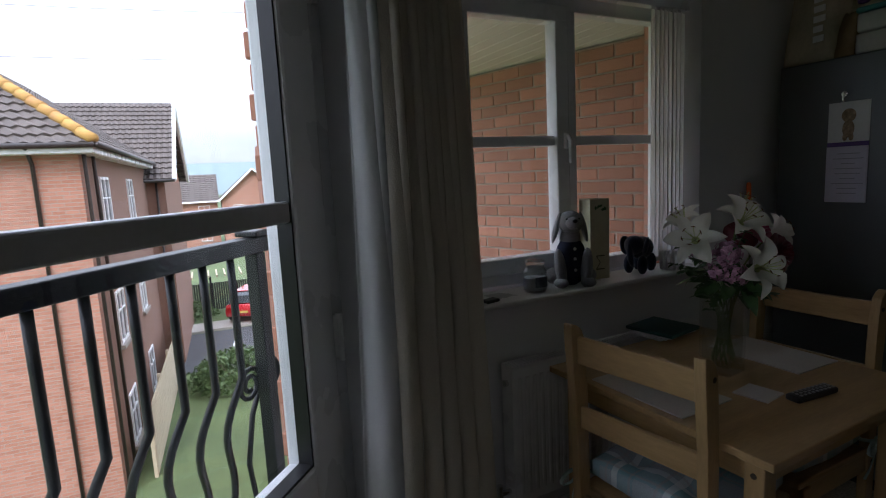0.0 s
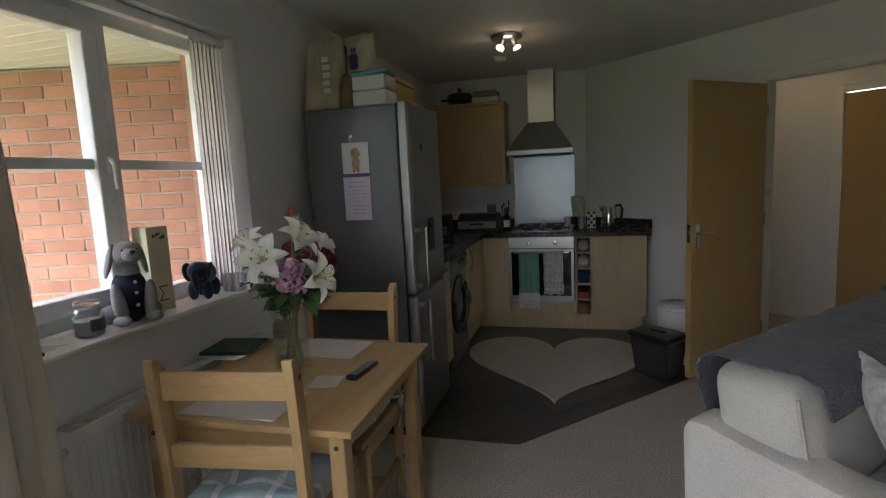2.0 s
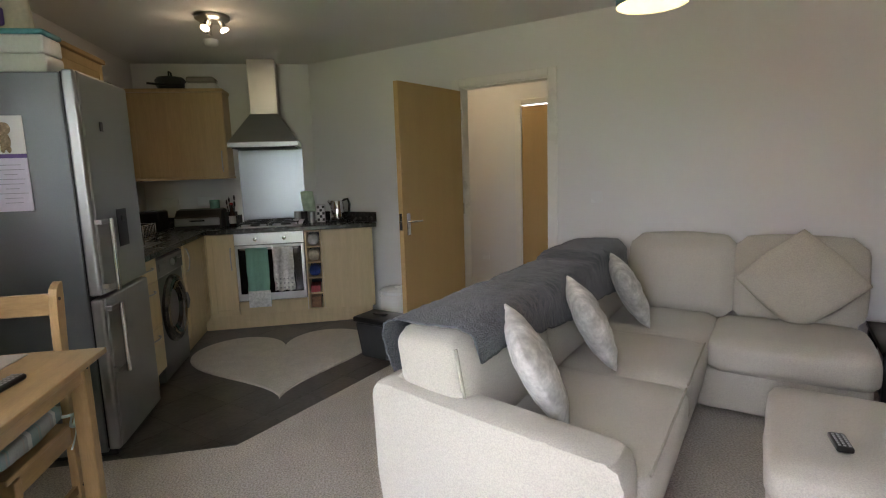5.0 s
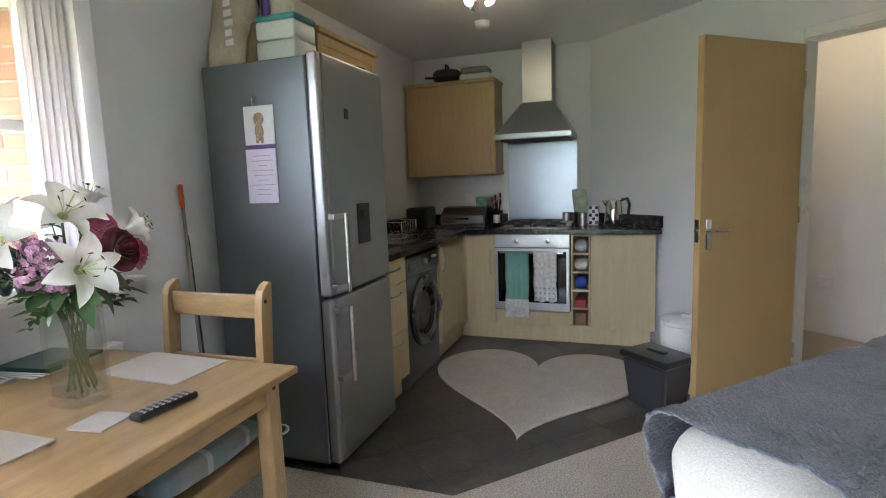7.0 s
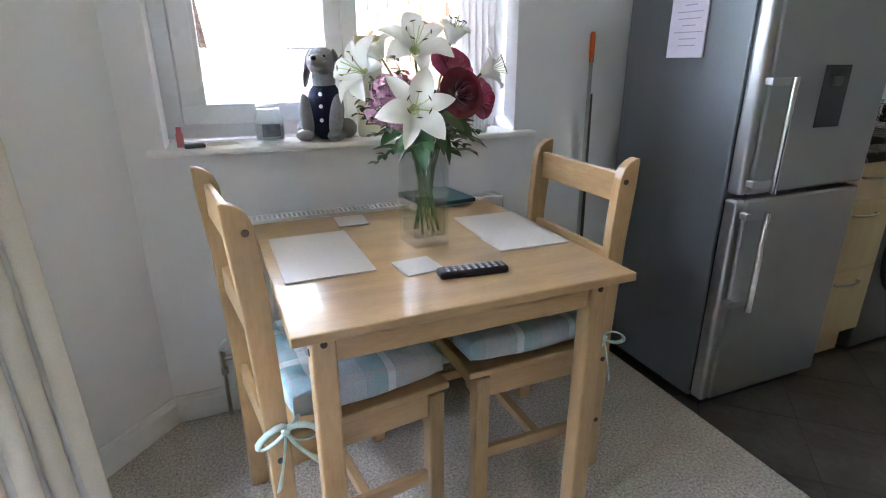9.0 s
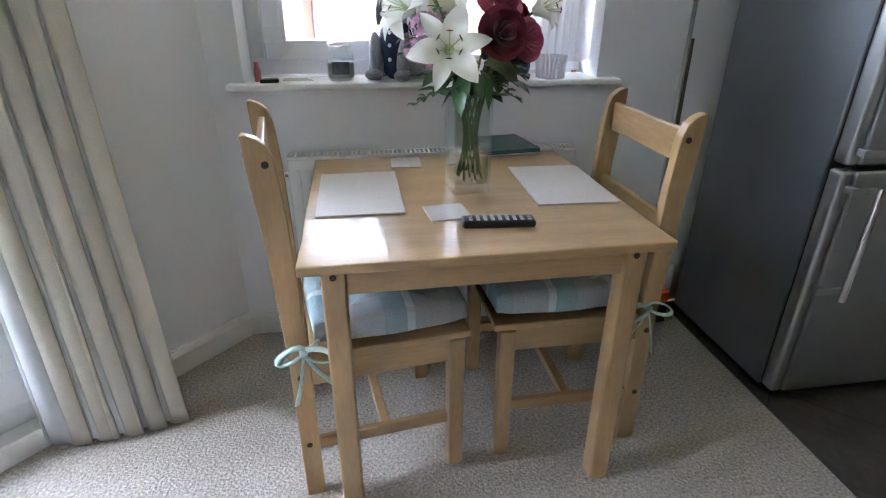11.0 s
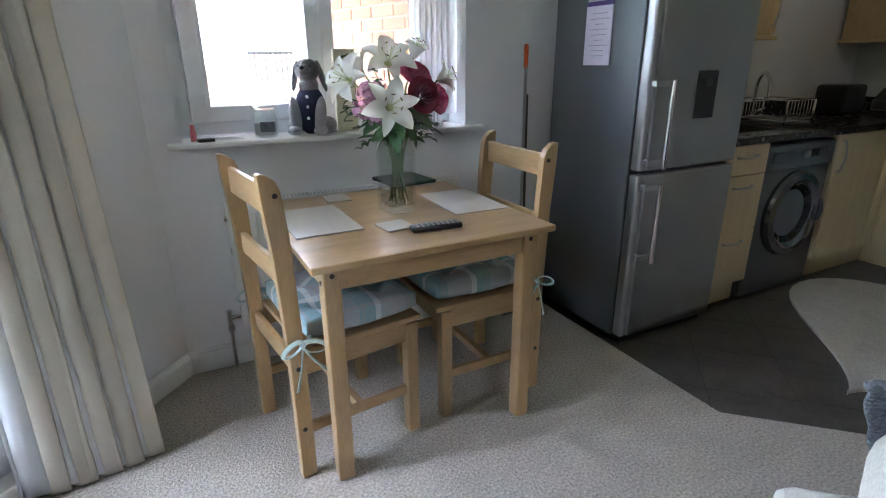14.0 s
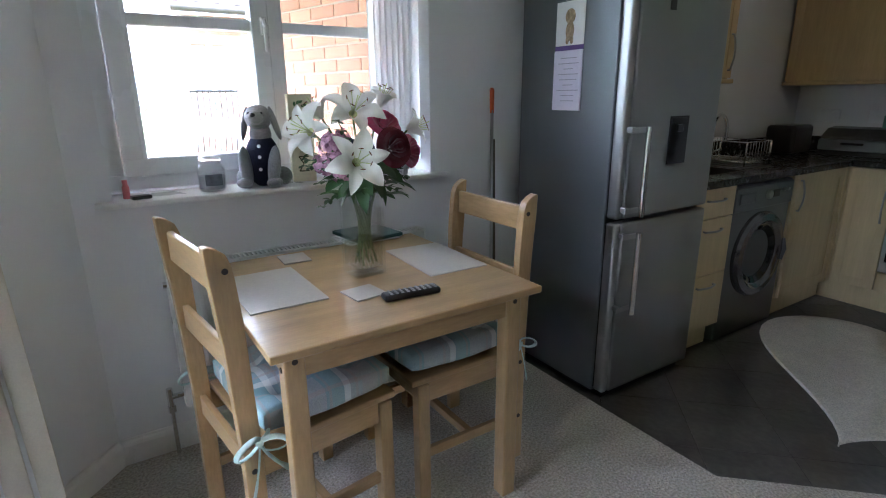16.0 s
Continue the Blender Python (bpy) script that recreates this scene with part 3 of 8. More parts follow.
# tall fridge freezer
fr = thing("fridge_freezer", pose(3.816, 2.238, 0), "tall silver fridge freezer with water dispenser, beside the table", "fridge")
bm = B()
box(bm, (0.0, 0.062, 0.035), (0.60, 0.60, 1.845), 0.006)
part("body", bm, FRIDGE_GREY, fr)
for name, z0, z1 in (("fridge_door", 0.818, 1.858), ("freezer_door", 0.045, 0.802)):
    bm = B()
    box(bm, (0.038, 0.0, z0), (0.60, 0.055, z1), 0.010, 3)
    d = part(name, bm, FRIDGE_DOOR, fr)
    bm = B()
    box(bm, (0.0, 0.003, z0), (0.037, 0.055, z1), 0.012, 4)
    part("edge_strip", bm, STEEL, d, "bright aluminium door edge")
    bm = B()
    box(bm, (0.008, 0.055, z0 + 0.01), (0.592, 0.0615, z1 - 0.01))
    part("seal", bm, BLACK, d, "black door seal")
    h0, h1 = (z0 + 0.012, z0 + 0.362) if name == "fridge_door" else (z1 - 0.385, z1 - 0.035)
    bm = B()
    tube(bm, [(0.085, -0.045, h0), (0.085, -0.045, h1)], 0.011, 12)
    h = part("handle", bm, CHROME, d, "chrome bar handle", smooth=True, angle=40)
    for z in (h0 + 0.03, h1 - 0.012):
        bm = B()
        box(bm, (0.0, -0.036, z - 0.011), (0.083, -0.031, z + 0.011), 0.002)
        box(bm, (0.012, -0.0325, z - 0.0105), (0.03, -0.0005, z + 0.0105), 0.002)
        part("bracket", bm, STEEL, d)
bm = B()
box(bm, (0.03, 0.03, 0.004), (0.57, 0.58, 0.036), 0.004)
part("plinth", bm, BLACK, fr, "black plinth grille")
bm = B()
box(bm, (0.272, -0.003, 1.02), (0.395, 0.0015, 1.213), 0.002)
wd = part("water_dispenser", bm, BLACK, fr, "black water dispenser recess")
bm = B()
box(bm, (0.285, -0.006, 1.185), (0.382, -0.0032, 1.206), 0.001)
box(bm, (0.312, -0.012, 1.15), (0.352, -0.0032, 1.18), 0.004)
part("lever", bm, DARKGREY, wd)
bm = B()
box(bm, (0.20, -0.003, 1.60), (0.235, 0.0015, 1.645), 0.002)
part("badge", bm, DARKGREY, fr, "small dark badge")

# calendar on the fridge side, hung from a magnet hook
cal = thing("calendar", pose(3.8145, 2.545, 1.0), "calendar with an animal picture and purple band, on the fridge", "calendar")
PAPER = mat("white paper", (0.80, 0.79, 0.80), 0.8, vary=(8, 0.02), fine=(90, 0.02))
LILAC = mat("lilac paper", (0.72, 0.68, 0.80), 0.8, vary=(8, 0.03), fine=(90, 0.03))
PURPLE = mat("purple band", (0.14, 0.08, 0.30), 0.7)
FUR = mat("brown fur print", (0.30, 0.19, 0.11), 0.8, vary=(40, 0.35), fine=(120, 0.3), second=(0.50, 0.38, 0.26))
for name, mt, z0, z1, d in (("picture", PAPER, 0.49, 0.657, 0.002), ("band", PURPLE, 0.472, 0.4895, 0.0022), ("page_block", LILAC, 0.235, 0.4715, 0.006)):
    bm = B()
    box(bm, (-d, -0.078, z0), (0, 0.078, z1), 0.0008)
    part(name, bm, mt, cal)
bm = B()
for y, z, w, h in ((0, 0.60, 0.036, 0.038), (0, 0.545, 0.03, 0.05), (-0.012, 0.51, 0.012, 0.02), (0.012, 0.51, 0.012, 0.02)):
    lathe(bm, [(0, 0.0), (1, 0.0), (1, 0.0006), (0, 0.0006)], 18, m=Matrix.Translation((-0.0021, y, z)) @ pose(0, 0, 0, 0, -90, 0) @ Matrix.Diagonal((h * 0.75, w * 0.75, 1, 1)))
part("animal_print", bm, FUR, cal)
bm = B()
for k in range(9):
    z = 0.44 - 0.021 * k
    w = 0.05 + 0.018 * math.sin(k * 2.3)
    box(bm, (-0.0066, -w, z), (-0.0061, w - 0.012, z + 0.003))
part("print", bm, mat("grey print", (0.40, 0.38, 0.46), 0.8), cal)
bm = B()
lathe(bm, [(0, 0), (0.012, 0), (0.012, 0.004), (0.006, 0.006), (0, 0.006)], 14, m=pose(0, 0.02, 0.69, 0, -90, 0))
tube(bm, [(-0.006, 0.02, 0.70), (-0.014, 0.02, 0.69), (-0.012, 0.02, 0.665), (-0.004, 0.02, 0.66)], 0.003, 8)
part("magnet_hook", bm, CHROME, cal, "chrome magnetic hook")

# things on the fridge
BAGPAPER = mat("cream printed bag", (0.50, 0.42, 0.31), 0.55, vary=(7, 0.25), fine=(60, 0.08), bump=(14, 0.3))
BROWNBAG = mat("brown bag", (0.28, 0.19, 0.10), 0.6, vary=(10, 0.3), fine=(50, 0.1), bump=(16, 0.4))


def bag(m, w, d, h, material, label, seed):
    ob = thing("bag", m, label, "bag")
    bm = B()
    n, k = 28, 12
    rings = []
    for j in range(k + 1):
        t = j / k
        rings.append([])
        for i in range(n):
            a = 2 * math.pi * i / n
            cx, cy = math.cos(a), math.sin(a)
            e = 4.0 - 2.0 * t
            r = (abs(cx) ** e + abs(cy) ** e) ** (-1 / e)
            flat = 1 - 0.72 * t * t
            q = 1 + 0.10 * noise.noise((cx * 2 + seed, cy * 2, t * 3))
            rings[-1].append(bm.verts.new((cx * r * w / 2 * q, cy * r * d / 2 * flat * q, h * t + 0.015 * t * noise.noise((a * 2, seed, 2)))))
    for a, b in zip(rings, rings[1:]):
        for i in range(n):
            bm.faces.new((a[i], a[(i + 1) % n], b[(i + 1) % n], b[i]))
    bm.faces.new(rings[0][::-1])
    bm.faces.new(rings[-1])
    part("sack", bm, material, ob, smooth=True)
    return ob


b1 = bag(pose(3.98, 2.76, 1.846, 0, 0, 80), 0.24, 0.22, 0.40, BAGPAPER, "cream printed food bag standing on the fridge", 1.0)
bm = B()
for k in range(5):
    box(bm, (-0.10 + 0.006 * math.sin(k * 2), 0.105, 0.09 + 0.042 * k), (-0.05, 0.110, 0.118 + 0.042 * k), 0.002)
part("lettering", bm, PAPER, b1, "white lettering blocks")
b2 = bag(pose(4.05, 2.60, 1.846, 0, 0, 70), 0.27, 0.15, 0.42, mat("pale bag", (0.62, 0.55, 0.43), 0.5, vary=(6, 0.1), fine=(50, 0.08), bump=(12, 0.3)), "pale shopping bag with a purple figure, on the fridge", 4.0)
bm = B()
box(bm, (-0.06, 0.06, 0.23), (-0.01, 0.068, 0.31), 0.012)
box(bm, (-0.052, 0.06, 0.315), (-0.04, 0.066, 0.345), 0.003)
box(bm, (-0.03, 0.06, 0.315), (-0.018, 0.066, 0.345), 0.003)
part("printed_figure", bm, PURPLE, b2, "plain purple printed shape")
bm = B()
box(bm, (0.035, 0.045, 0.18), (0.05, 0.062, 0.37), 0.002)
part("printed_stripe", bm, BLACK, b2)
bag(pose(3.93, 2.61, 1.846, 0, 0, 60), 0.11, 0.10, 0.19, BROWNBAG, "crumpled brown paper bag on the fridge", 7.0)
tub = thing("food_tub", pose(3.93, 2.455, 1.846, 0, 0, 90), "clear plastic food tub with a blue lid, on the fridge", "food container")
CLEARP = mat("cloudy plastic", (0.62, 0.62, 0.60), 0.35, vary=(6, 0.06), fine=(60, 0.05))
for z0, z1, mt, nm, w in ((0, 0.085, CLEARP, "tub", 0.20), (0.087, 0.165, mat("pale plastic", (0.70, 0.70, 0.70), 0.35), "upper_tub", 0.195), (0.166, 0.19, mat("turquoise lid", (0.10, 0.36, 0.42), 0.4), "lid", 0.21)):
    bm = B()
    box(bm, (-w / 2, -0.085, z0), (w / 2, 0.085, z1), 0.012, 3)
    part(nm, bm, mt, tub, smooth=True, angle=50)

# base units along the window wall
du = thing("drawer_unit", pose(4.432, 2.295, 0), "pale maple effect three-drawer kitchen unit", "kitchen unit", "kitchen base units")
bm = B()
box(bm, (0.001, 0.022, 0.13), (0.325, 0.57, 0.868))
part("carcass", bm, MAPLE, du)
for z0, z1 in ((0.135, 0.425), (0.430, 0.715), (0.720, 0.864)):
    bm = B()
    door_front(bm, 0.003, 0.325, z0, z1)
    d = part("drawer", bm, MAPLE, du)
    zc = z1 - 0.055
    bow_handle((0.09, 0, zc), (0.23, 0, zc), (0, -0.028, 0), d)
wm = thing("washing_machine", pose(4.77, 2.315, 0), "graphite grey front-loading washing machine under the worktop", "washing machine")
WMG = mat("graphite machine paint", (0.15, 0.153, 0.16), 0.33, 0.5, vary=(4, 0.03), fine=(150, 0.04))
bm = B()
box(bm, (0.0, 0.0, 0.012), (0.595, 0.55, 0.85), 0.012, 3)
part("cabinet", bm, WMG, wm, smooth=True, angle=40)
bm = B()
box(bm, (0.01, -0.012, 0.715), (0.585, 0.004, 0.842), 0.008, 3)
cp = part("control_panel", bm, WMG, wm, "silver control panel")
bm = B()
box(bm, (0.05, -0.016, 0.755), (0.19, -0.0125, 0.81), 0.004)
part("detergent_drawer", bm, WMG, cp)
for x, r in ((0.32, 0.022), (0.46, 0.010), (0.50, 0.010), (0.46, 0.010)):
    bm = B()
    lathe(bm, [(0, 0), (r, 0), (r, 0.014), (r * 0.8, 0.018), (0, 0.018)], 18, m=pose(x, -0.0125, 0.785 if r > 0.02 else 0.80, 90, 0, 0))
    part("knob", bm, STEEL, cp, smooth=True, angle=40)
bm = B()
box(bm, (0.375, -0.0145, 0.765), (0.435, -0.0125, 0.805), 0.002)
part("display", bm, BLACK, cp)
WDARK = mat("dark chrome door ring", (0.20, 0.203, 0.21), 0.18, 0.8)
bm = B()
lathe(bm, [(0.165, 0.0), (0.235, 0.0), (0.238, 0.02), (0.225, 0.036), (0.19, 0.04), (0.172, 0.022), (0.165, 0.02)], 48, m=pose(0.30, 0.0, 0.46, 90, 0, 0))
wdoor = part("door", bm, WDARK, wm, "round dark chrome porthole door", smooth=True, angle=40)
bm = B()
lathe(bm, [(0.168, 0.02), (0.15, 0.012), (0.10, -0.02), (0, -0.03)], 36, m=pose(0.30, 0.0, 0.46, 90, 0, 0))
part("glass", bm, mat("porthole glass", (0.015, 0.016, 0.018), 0.06), wdoor, smooth=True)
bm = B()
tube(bm, [(0.515, -0.036, 0.40), (0.525, -0.046, 0.46), (0.515, -0.036, 0.52)], 0.010, 8)
part("door_handle", bm, WMG, wdoor, smooth=True)
cu = thing("corner_unit", pose(5.375, 2.295, 0), "pale maple effect kitchen corner unit with one door", "kitchen unit", "kitchen base units")
bm = B()
box(bm, (0.001, 0.022, 0.13), (0.60, 0.60, 0.868))
part("carcass", bm, MAPLE, cu)
bm = B()
door_front(bm, 0.004, 0.585, 0.135, 0.864, frame=0.06)
d = part("door", bm, MAPLE, cu)
bow_handle((0.035, 0, 0.66), (0.035, 0, 0.83), (0, -0.028, 0), d)
bm = B()
box(bm, (0.587, -0.002, 0.135), (0.622, 0.03, 0.864), 0.002)
part("corner_post", bm, MAPLE, cu)
# base units along the hob wall
hu = thing("base_unit", TO_HOB, "pale maple effect kitchen unit beside the oven", "kitchen unit", "kitchen base units")
bm = B()
box(bm, (-0.245, 0.022, 0.13), (-0.004, 0.56, 0.868))
part("carcass", bm, MAPLE, hu)
bm = B()
door_front(bm, -0.232, -0.003, 0.135, 0.864, frame=0.05)
d = part("door", bm, MAPLE, hu)
bow_handle((-0.035, 0, 0.55), (-0.035, 0, 0.74), (0, -0.028, 0), d)
bm = B()
box(bm, (-0.2815, 0.001, 0.135), (-0.234, 0.021, 0.864), 0.001)
part("corner_filler", bm, MAPLE, hu)
pu = thing("end_panel", TO_HOB, "pale maple effect kitchen end panel beside the wine rack", "kitchen unit", "kitchen base units")
bm = B()
door_front(bm, 0.752, 1.212, 0.135, 0.864)
part("front", bm, MAPLE, pu)
bm = B()
prism(bm, [(0.755, 0.022), (1.205, 0.022), (1.13, 0.12), (0.80, 0.42), (0.755, 0.42)], 0.13, 0.866)
part("carcass", bm, MAPLE, pu)
for nm, m, pts in (("plinth", None, [(6.04, 0.865), (6.06, 0.865), (6.06, 2.354), (6.04, 2.354)]), ("plinth", None, [(4.435, 2.355), (4.757, 2.355), (4.757, 2.375), (4.435, 2.375)]), ("plinth", None, [(5.376, 2.355), (6.038, 2.355), (6.038, 2.375), (5.376, 2.375)])):
    bm = B()
    prism(bm, pts, 0.001, 0.129)
    tagged(link(nm, bm, MAPLE), "pale maple effect plinth board under the kitchen units", "plinth", "kitchen plinths")
# oven
ov = thing("oven", TO_HOB, "built-in stainless steel electric oven with two tea towels on its rail", "oven")
bm = B()
box(bm, (0.003, 0.004, 0.255), (0.597, 0.55, 0.868), 0.002)
part("body", bm, DARKGREY, ov)
bm = B()
box(bm, (0.003, -0.012, 0.765), (0.597, 0.003, 0.868), 0.003)
op = part("control_panel", bm, STEEL_H, ov, "stainless steel control panel")
for x in (0.185, 0.43):
    bm = B()
    lathe(bm, [(0, 0), (0.02, 0), (0.02, 0.006), (0.016, 0.022), (0, 0.024)], 20, m=pose(x, -0.0125, 0.815, 90, 0, 0))
    part("knob", bm, CHROME, op, smooth=True, angle=40)
bm = B()
box(bm, (0.006, -0.018, 0.262), (0.594, 0.003, 0.758), 0.003)
od = part("door", bm, STEEL_H, ov, "oven door with dark glass")
bm = B()
box(bm, (0.03, -0.021, 0.325), (0.57, -0.0183, 0.735), 0.001)
part("glass", bm, mat("black oven glass", (0.008, 0.008, 0.009), 0.07), od)
bm = B()
tube(bm, [(0.05, -0.055, 0.728), (0.55, -0.055, 0.728)], 0.009, 12)
for x in (0.07, 0.53):
    tube(bm, [(x, -0.018, 0.728), (x, -0.055, 0.728)], 0.007, 8)
part("handle", bm, CHROME, od, smooth=True, angle=40)
bm = B()
door_front(bm, 0.003, 0.597, 0.135, 0.25)
part("filler", bm, MAPLE, ov, "maple filler panel")


def towel(x0, x1, z_low, z_back, mt, label, band=None):
    ob = thing("tea_towel", TO_HOB, label, "tea towel", "towels on the oven rail")
    bm = B()
    nx, nz = 14, 26
    path = [(-0.0665, z_low), (-0.0672, 0.728), (-0.062, 0.7385), (-0.055, 0.741), (-0.048, 0.7385), (-0.0435, 0.728), (-0.0425, z_back)]
    seg = []
    for (a, b), (c, d) in zip(path, path[1:]):
        k = max(1, int(abs(d - b) / 0.03))
        seg += [(a + (c - a) * i / k, b + (d - b) * i / k) for i in range(k)]
    seg.append(path[-1])
    rows = []
    for j, (y, z) in enumerate(seg):
        hang = max(0.0, 0.74 - z)
        rows.append([bm.verts.new((x0 + (x1 - x0) * i / nx + 0.012 * hang * math.sin(j), y - (0.006 * math.sin(i * 1.9) * min(1, hang * 4) if y < -0.055 else 0), z + (0.006 * math.sin(i) if j == 0 else 0))) for i in range(nx + 1)])
    for a, b in zip(rows, rows[1:]):
        for i in range(nx):
            bm.faces.new((a[i], a[i + 1], b[i + 1], b[i]))
    c = part("cloth", bm, mt, ob, smooth=True)
    c.modifiers.new("thick", "SOLIDIFY").thickness = 0.002
    if band:
        for j in range(3):
            for i in range(5):
                bm = B()
                lathe(bm, [(0, 0), (0.008, 0), (0.008, 0.0008), (0, 0.0008)], 8, m=pose(x0 + 0.02 + (x1 - x0 - 0.04) * i / 4, -0.0745, z_low + 0.03 + 0.04 * j, 90, 0, 0))
                part("printed_heart", bm, band, ob)
    return ob


GREENC = mat("sea green cotton", (0.20, 0.42, 0.36), 0.95, vary=(6, 0.08), fine=(160, 0.15), bump=(200, 0.4))
GREYC = mat("white patterned cotton", (0.66, 0.66, 0.65), 0.95, vary=(42, 0.25), fine=(160, 0.1), bump=(200, 0.4))
t1 = towel(0.10, 0.285, 0.215, 0.45, GREENC, "sea green tea towel hanging on the oven rail")
bm = B()
box(bm, (0.098, -0.0765, 0.212), (0.288, -0.0745, 0.36), 0.0005)
part("border", bm, GREYC, t1, "white heart-printed border")
towel(0.325, 0.50, 0.345, 0.5, GREYC, "white patterned tea towel hanging on the oven rail", mat("grey print dots", (0.35, 0.36, 0.38), 0.9))

# wine rack with boxes in its cells
wr = thing("wine_rack", TO_HOB, "narrow maple effect open rack of five cells beside the oven", "rack")
bm = B()
for x in (0.603, 0.735):
    box(bm, (x, 0.0, 0.135), (x + 0.014, 0.45, 0.866), 0.001)
for k in range(6):
    z = 0.135 + k * 0.1434
    box(bm, (0.6175, 0.002, z), (0.7345, 0.45, z + 0.014), 0.001)
part("frame", bm, MAPLE, wr)
bm = B()
box(bm, (0.6175, 0.44, 0.15), (0.7345, 0.448, 0.85))
part("back", bm, DARKGREY, wr)
for k, (col, nm, lab) in enumerate((((0.30, 0.16, 0.08), "box", "brown box in the rack"), ((0.36, 0.04, 0.05), "box", "red box in the rack"), ((0.03, 0.08, 0.42), "packet", "blue packet in the rack"), ((0.55, 0.52, 0.46), "packet", "pale packet in the rack"), ((0.42, 0.42, 0.40), "packet", "grey packet in the rack"))):
    z = 0.15 + k * 0.1434
    bm = B()
    mt = mat("packet colour", col, 0.5, vary=(20, 0.3), fine=(80, 0.15))
    if nm == "box":
        box(bm, (0.63, 0.012, z), (0.715, 0.2, z + (0.10 if k == 0 else 0.06)), 0.003)
    else:
        pad(bm, 0.10, 0.16, 0.10, 10, 10, wrinkle=0.012, m=pose(0.676, 0.075, z + 0.054), seed=k)
    ob = tagged(link(nm, bm, mt, smooth=nm != "box"), lab, nm)
    ob.matrix_world = TO_HOB

# worktop, upstands, sink
wt = thing("worktop", pose(0, 0, 0), "black speckled laminate worktop round the kitchen corner", "worktop")
bm = B()
prism(bm, [(5.97, 0.80), (6.06, 0.80), (6.574, 1.355), (6.574, 2.914), (5.35, 2.914), (5.35, 2.27), (5.97, 2.27)], 0.870, 0.908, bev=0.005)
part("top", bm, WORKTOP, wt)
bm = B()
box(bm, (4.42, 2.27, 0.870), (4.60, 2.914, 0.908), 0.005)
box(bm, (4.60, 2.27, 0.870), (5.3498, 2.40, 0.908), 0.005)
box(bm, (4.60, 2.80, 0.870), (5.3498, 2.914, 0.908), 0.005)
part("top", bm, WORKTOP, wt)
for pts in ([(4.42, 2.895), (6.555, 2.895), (6.555, 2.914), (4.42, 2.914)], [(6.555, 2.06), (6.574, 2.06), (6.574, 2.893), (6.555, 2.893)], [(6.06, 0.805), (6.068, 0.785), (6.577, 1.33), (6.565, 1.35)]):
    bm = B()
    prism(bm, pts, 0.9085, 1.0, bev=0.002)
    part("upstand", bm, WORKTOP, wt)
sk = thing("sink", pose(0, 0, 0), "dark inset kitchen sink with drainer", "sink")
SINK = mat("dark steel sink", (0.20, 0.19, 0.18), 0.3, 0.9)
bm = B()
box(bm, (4.603, 2.403, 0.72), (5.02, 2.797, 0.728))
for a, b in (((4.603, 2.403, 0.728), (4.612, 2.797, 0.905)), ((5.012, 2.403, 0.728), (5.02, 2.797, 0.905)), ((4.612, 2.403, 0.728), (5.012, 2.412, 0.905)), ((4.612, 2.788, 0.728), (5.012, 2.797, 0.905))):
    box(bm, a, b, 0.002)
part("bowl", bm, SINK, sk)
bm = B()
box(bm, (5.0205, 2.403, 0.893), (5.347, 2.797, 0.903), 0.002)
for k in range(7):
    box(bm, (5.05, 2.43 + k * 0.052, 0.9035), (5.33, 2.445 + k * 0.052, 0.908), 0.002)
part("drainer", bm, SINK, sk)
tp = thing("kitchen_tap", pose(5.36, 2.82, 0.908, 0, 0, -35), "chrome swan-neck mixer tap behind the sink", "tap")
bm = B()
tube(bm, [(0, 0, 0), (0, 0, 0.05)], 0.022, 14)
tube(bm, [(0, 0, 0.05), (0, 0, 0.18)] + [(0, -0.09 + 0.09 * math.cos(a), 0.18 + 0.09 * math.sin(a)) for a in [math.pi * k / 10 for k in range(1, 11)]] + [(0, -0.18, 0.12)], 0.010, 10)
part("spout", bm, CHROME, tp, smooth=True, angle=50)
bm = B()
tube(bm, [(0.02, 0, 0.04), (0.07, 0, 0.06)], 0.007, 8)
part("lever", bm, CHROME, tp, smooth=True)

# hob
hb = thing("gas_hob", TO_HOB, "stainless steel four-burner gas hob with black pan supports", "hob")
bm = B()
box(bm, (0.02, 0.06, 0.9085), (0.58, 0.53, 0.917), 0.003)
part("plate", bm, STEEL_H, hb)
for x in (0.165, 0.435):
    for y in (0.17, 0.40):
        bm = B()
        lathe(bm, [(0, 0.9175), (0.045, 0.9175), (0.045, 0.925), (0.032, 0.932), (0, 0.932)], 20, centre=(x, y))
        part("burner", bm, BLACK, hb, smooth=True, angle=40)
    bm = B()
    for y in (0.08, 0.285, 0.505):
        box(bm, (x - 0.12, y - 0.006, 0.938), (x + 0.12, y + 0.006, 0.950), 0.002)
    for dx in (-0.115, 0.115):
        box(bm, (x + dx - 0.006, 0.0865, 0.938), (x + dx + 0.006, 0.4985, 0.9498), 0.002)
        for y in (0.09, 0.495):
            box(bm, (x + dx - 0.005, y - 0.005, 0.9175), (x + dx + 0.005, y + 0.005, 0.9378))
    for y in (0.17, 0.40):
        box(bm, (x - 0.108, y - 0.005, 0.938), (x - 0.03, y + 0.005, 0.9496), 0.001)
        box(bm, (x + 0.03, y - 0.005, 0.938), (x + 0.108, y + 0.005, 0.9496), 0.001)
    part("pan_support", bm, BLACK, hb)
for k in range(4):
    bm = B()
    lathe(bm, [(0, 0.9175), (0.015, 0.9175), (0.013, 0.935), (0, 0.936)], 14, centre=(0.30, 0.14 + 0.08 * k))
    part("knob", bm, BLACK, hb, smooth=True, angle=40)
bm = B()
box(bm, (0.0, 0.571, 0.909), (0.60, 0.577, 1.62), 0.001)
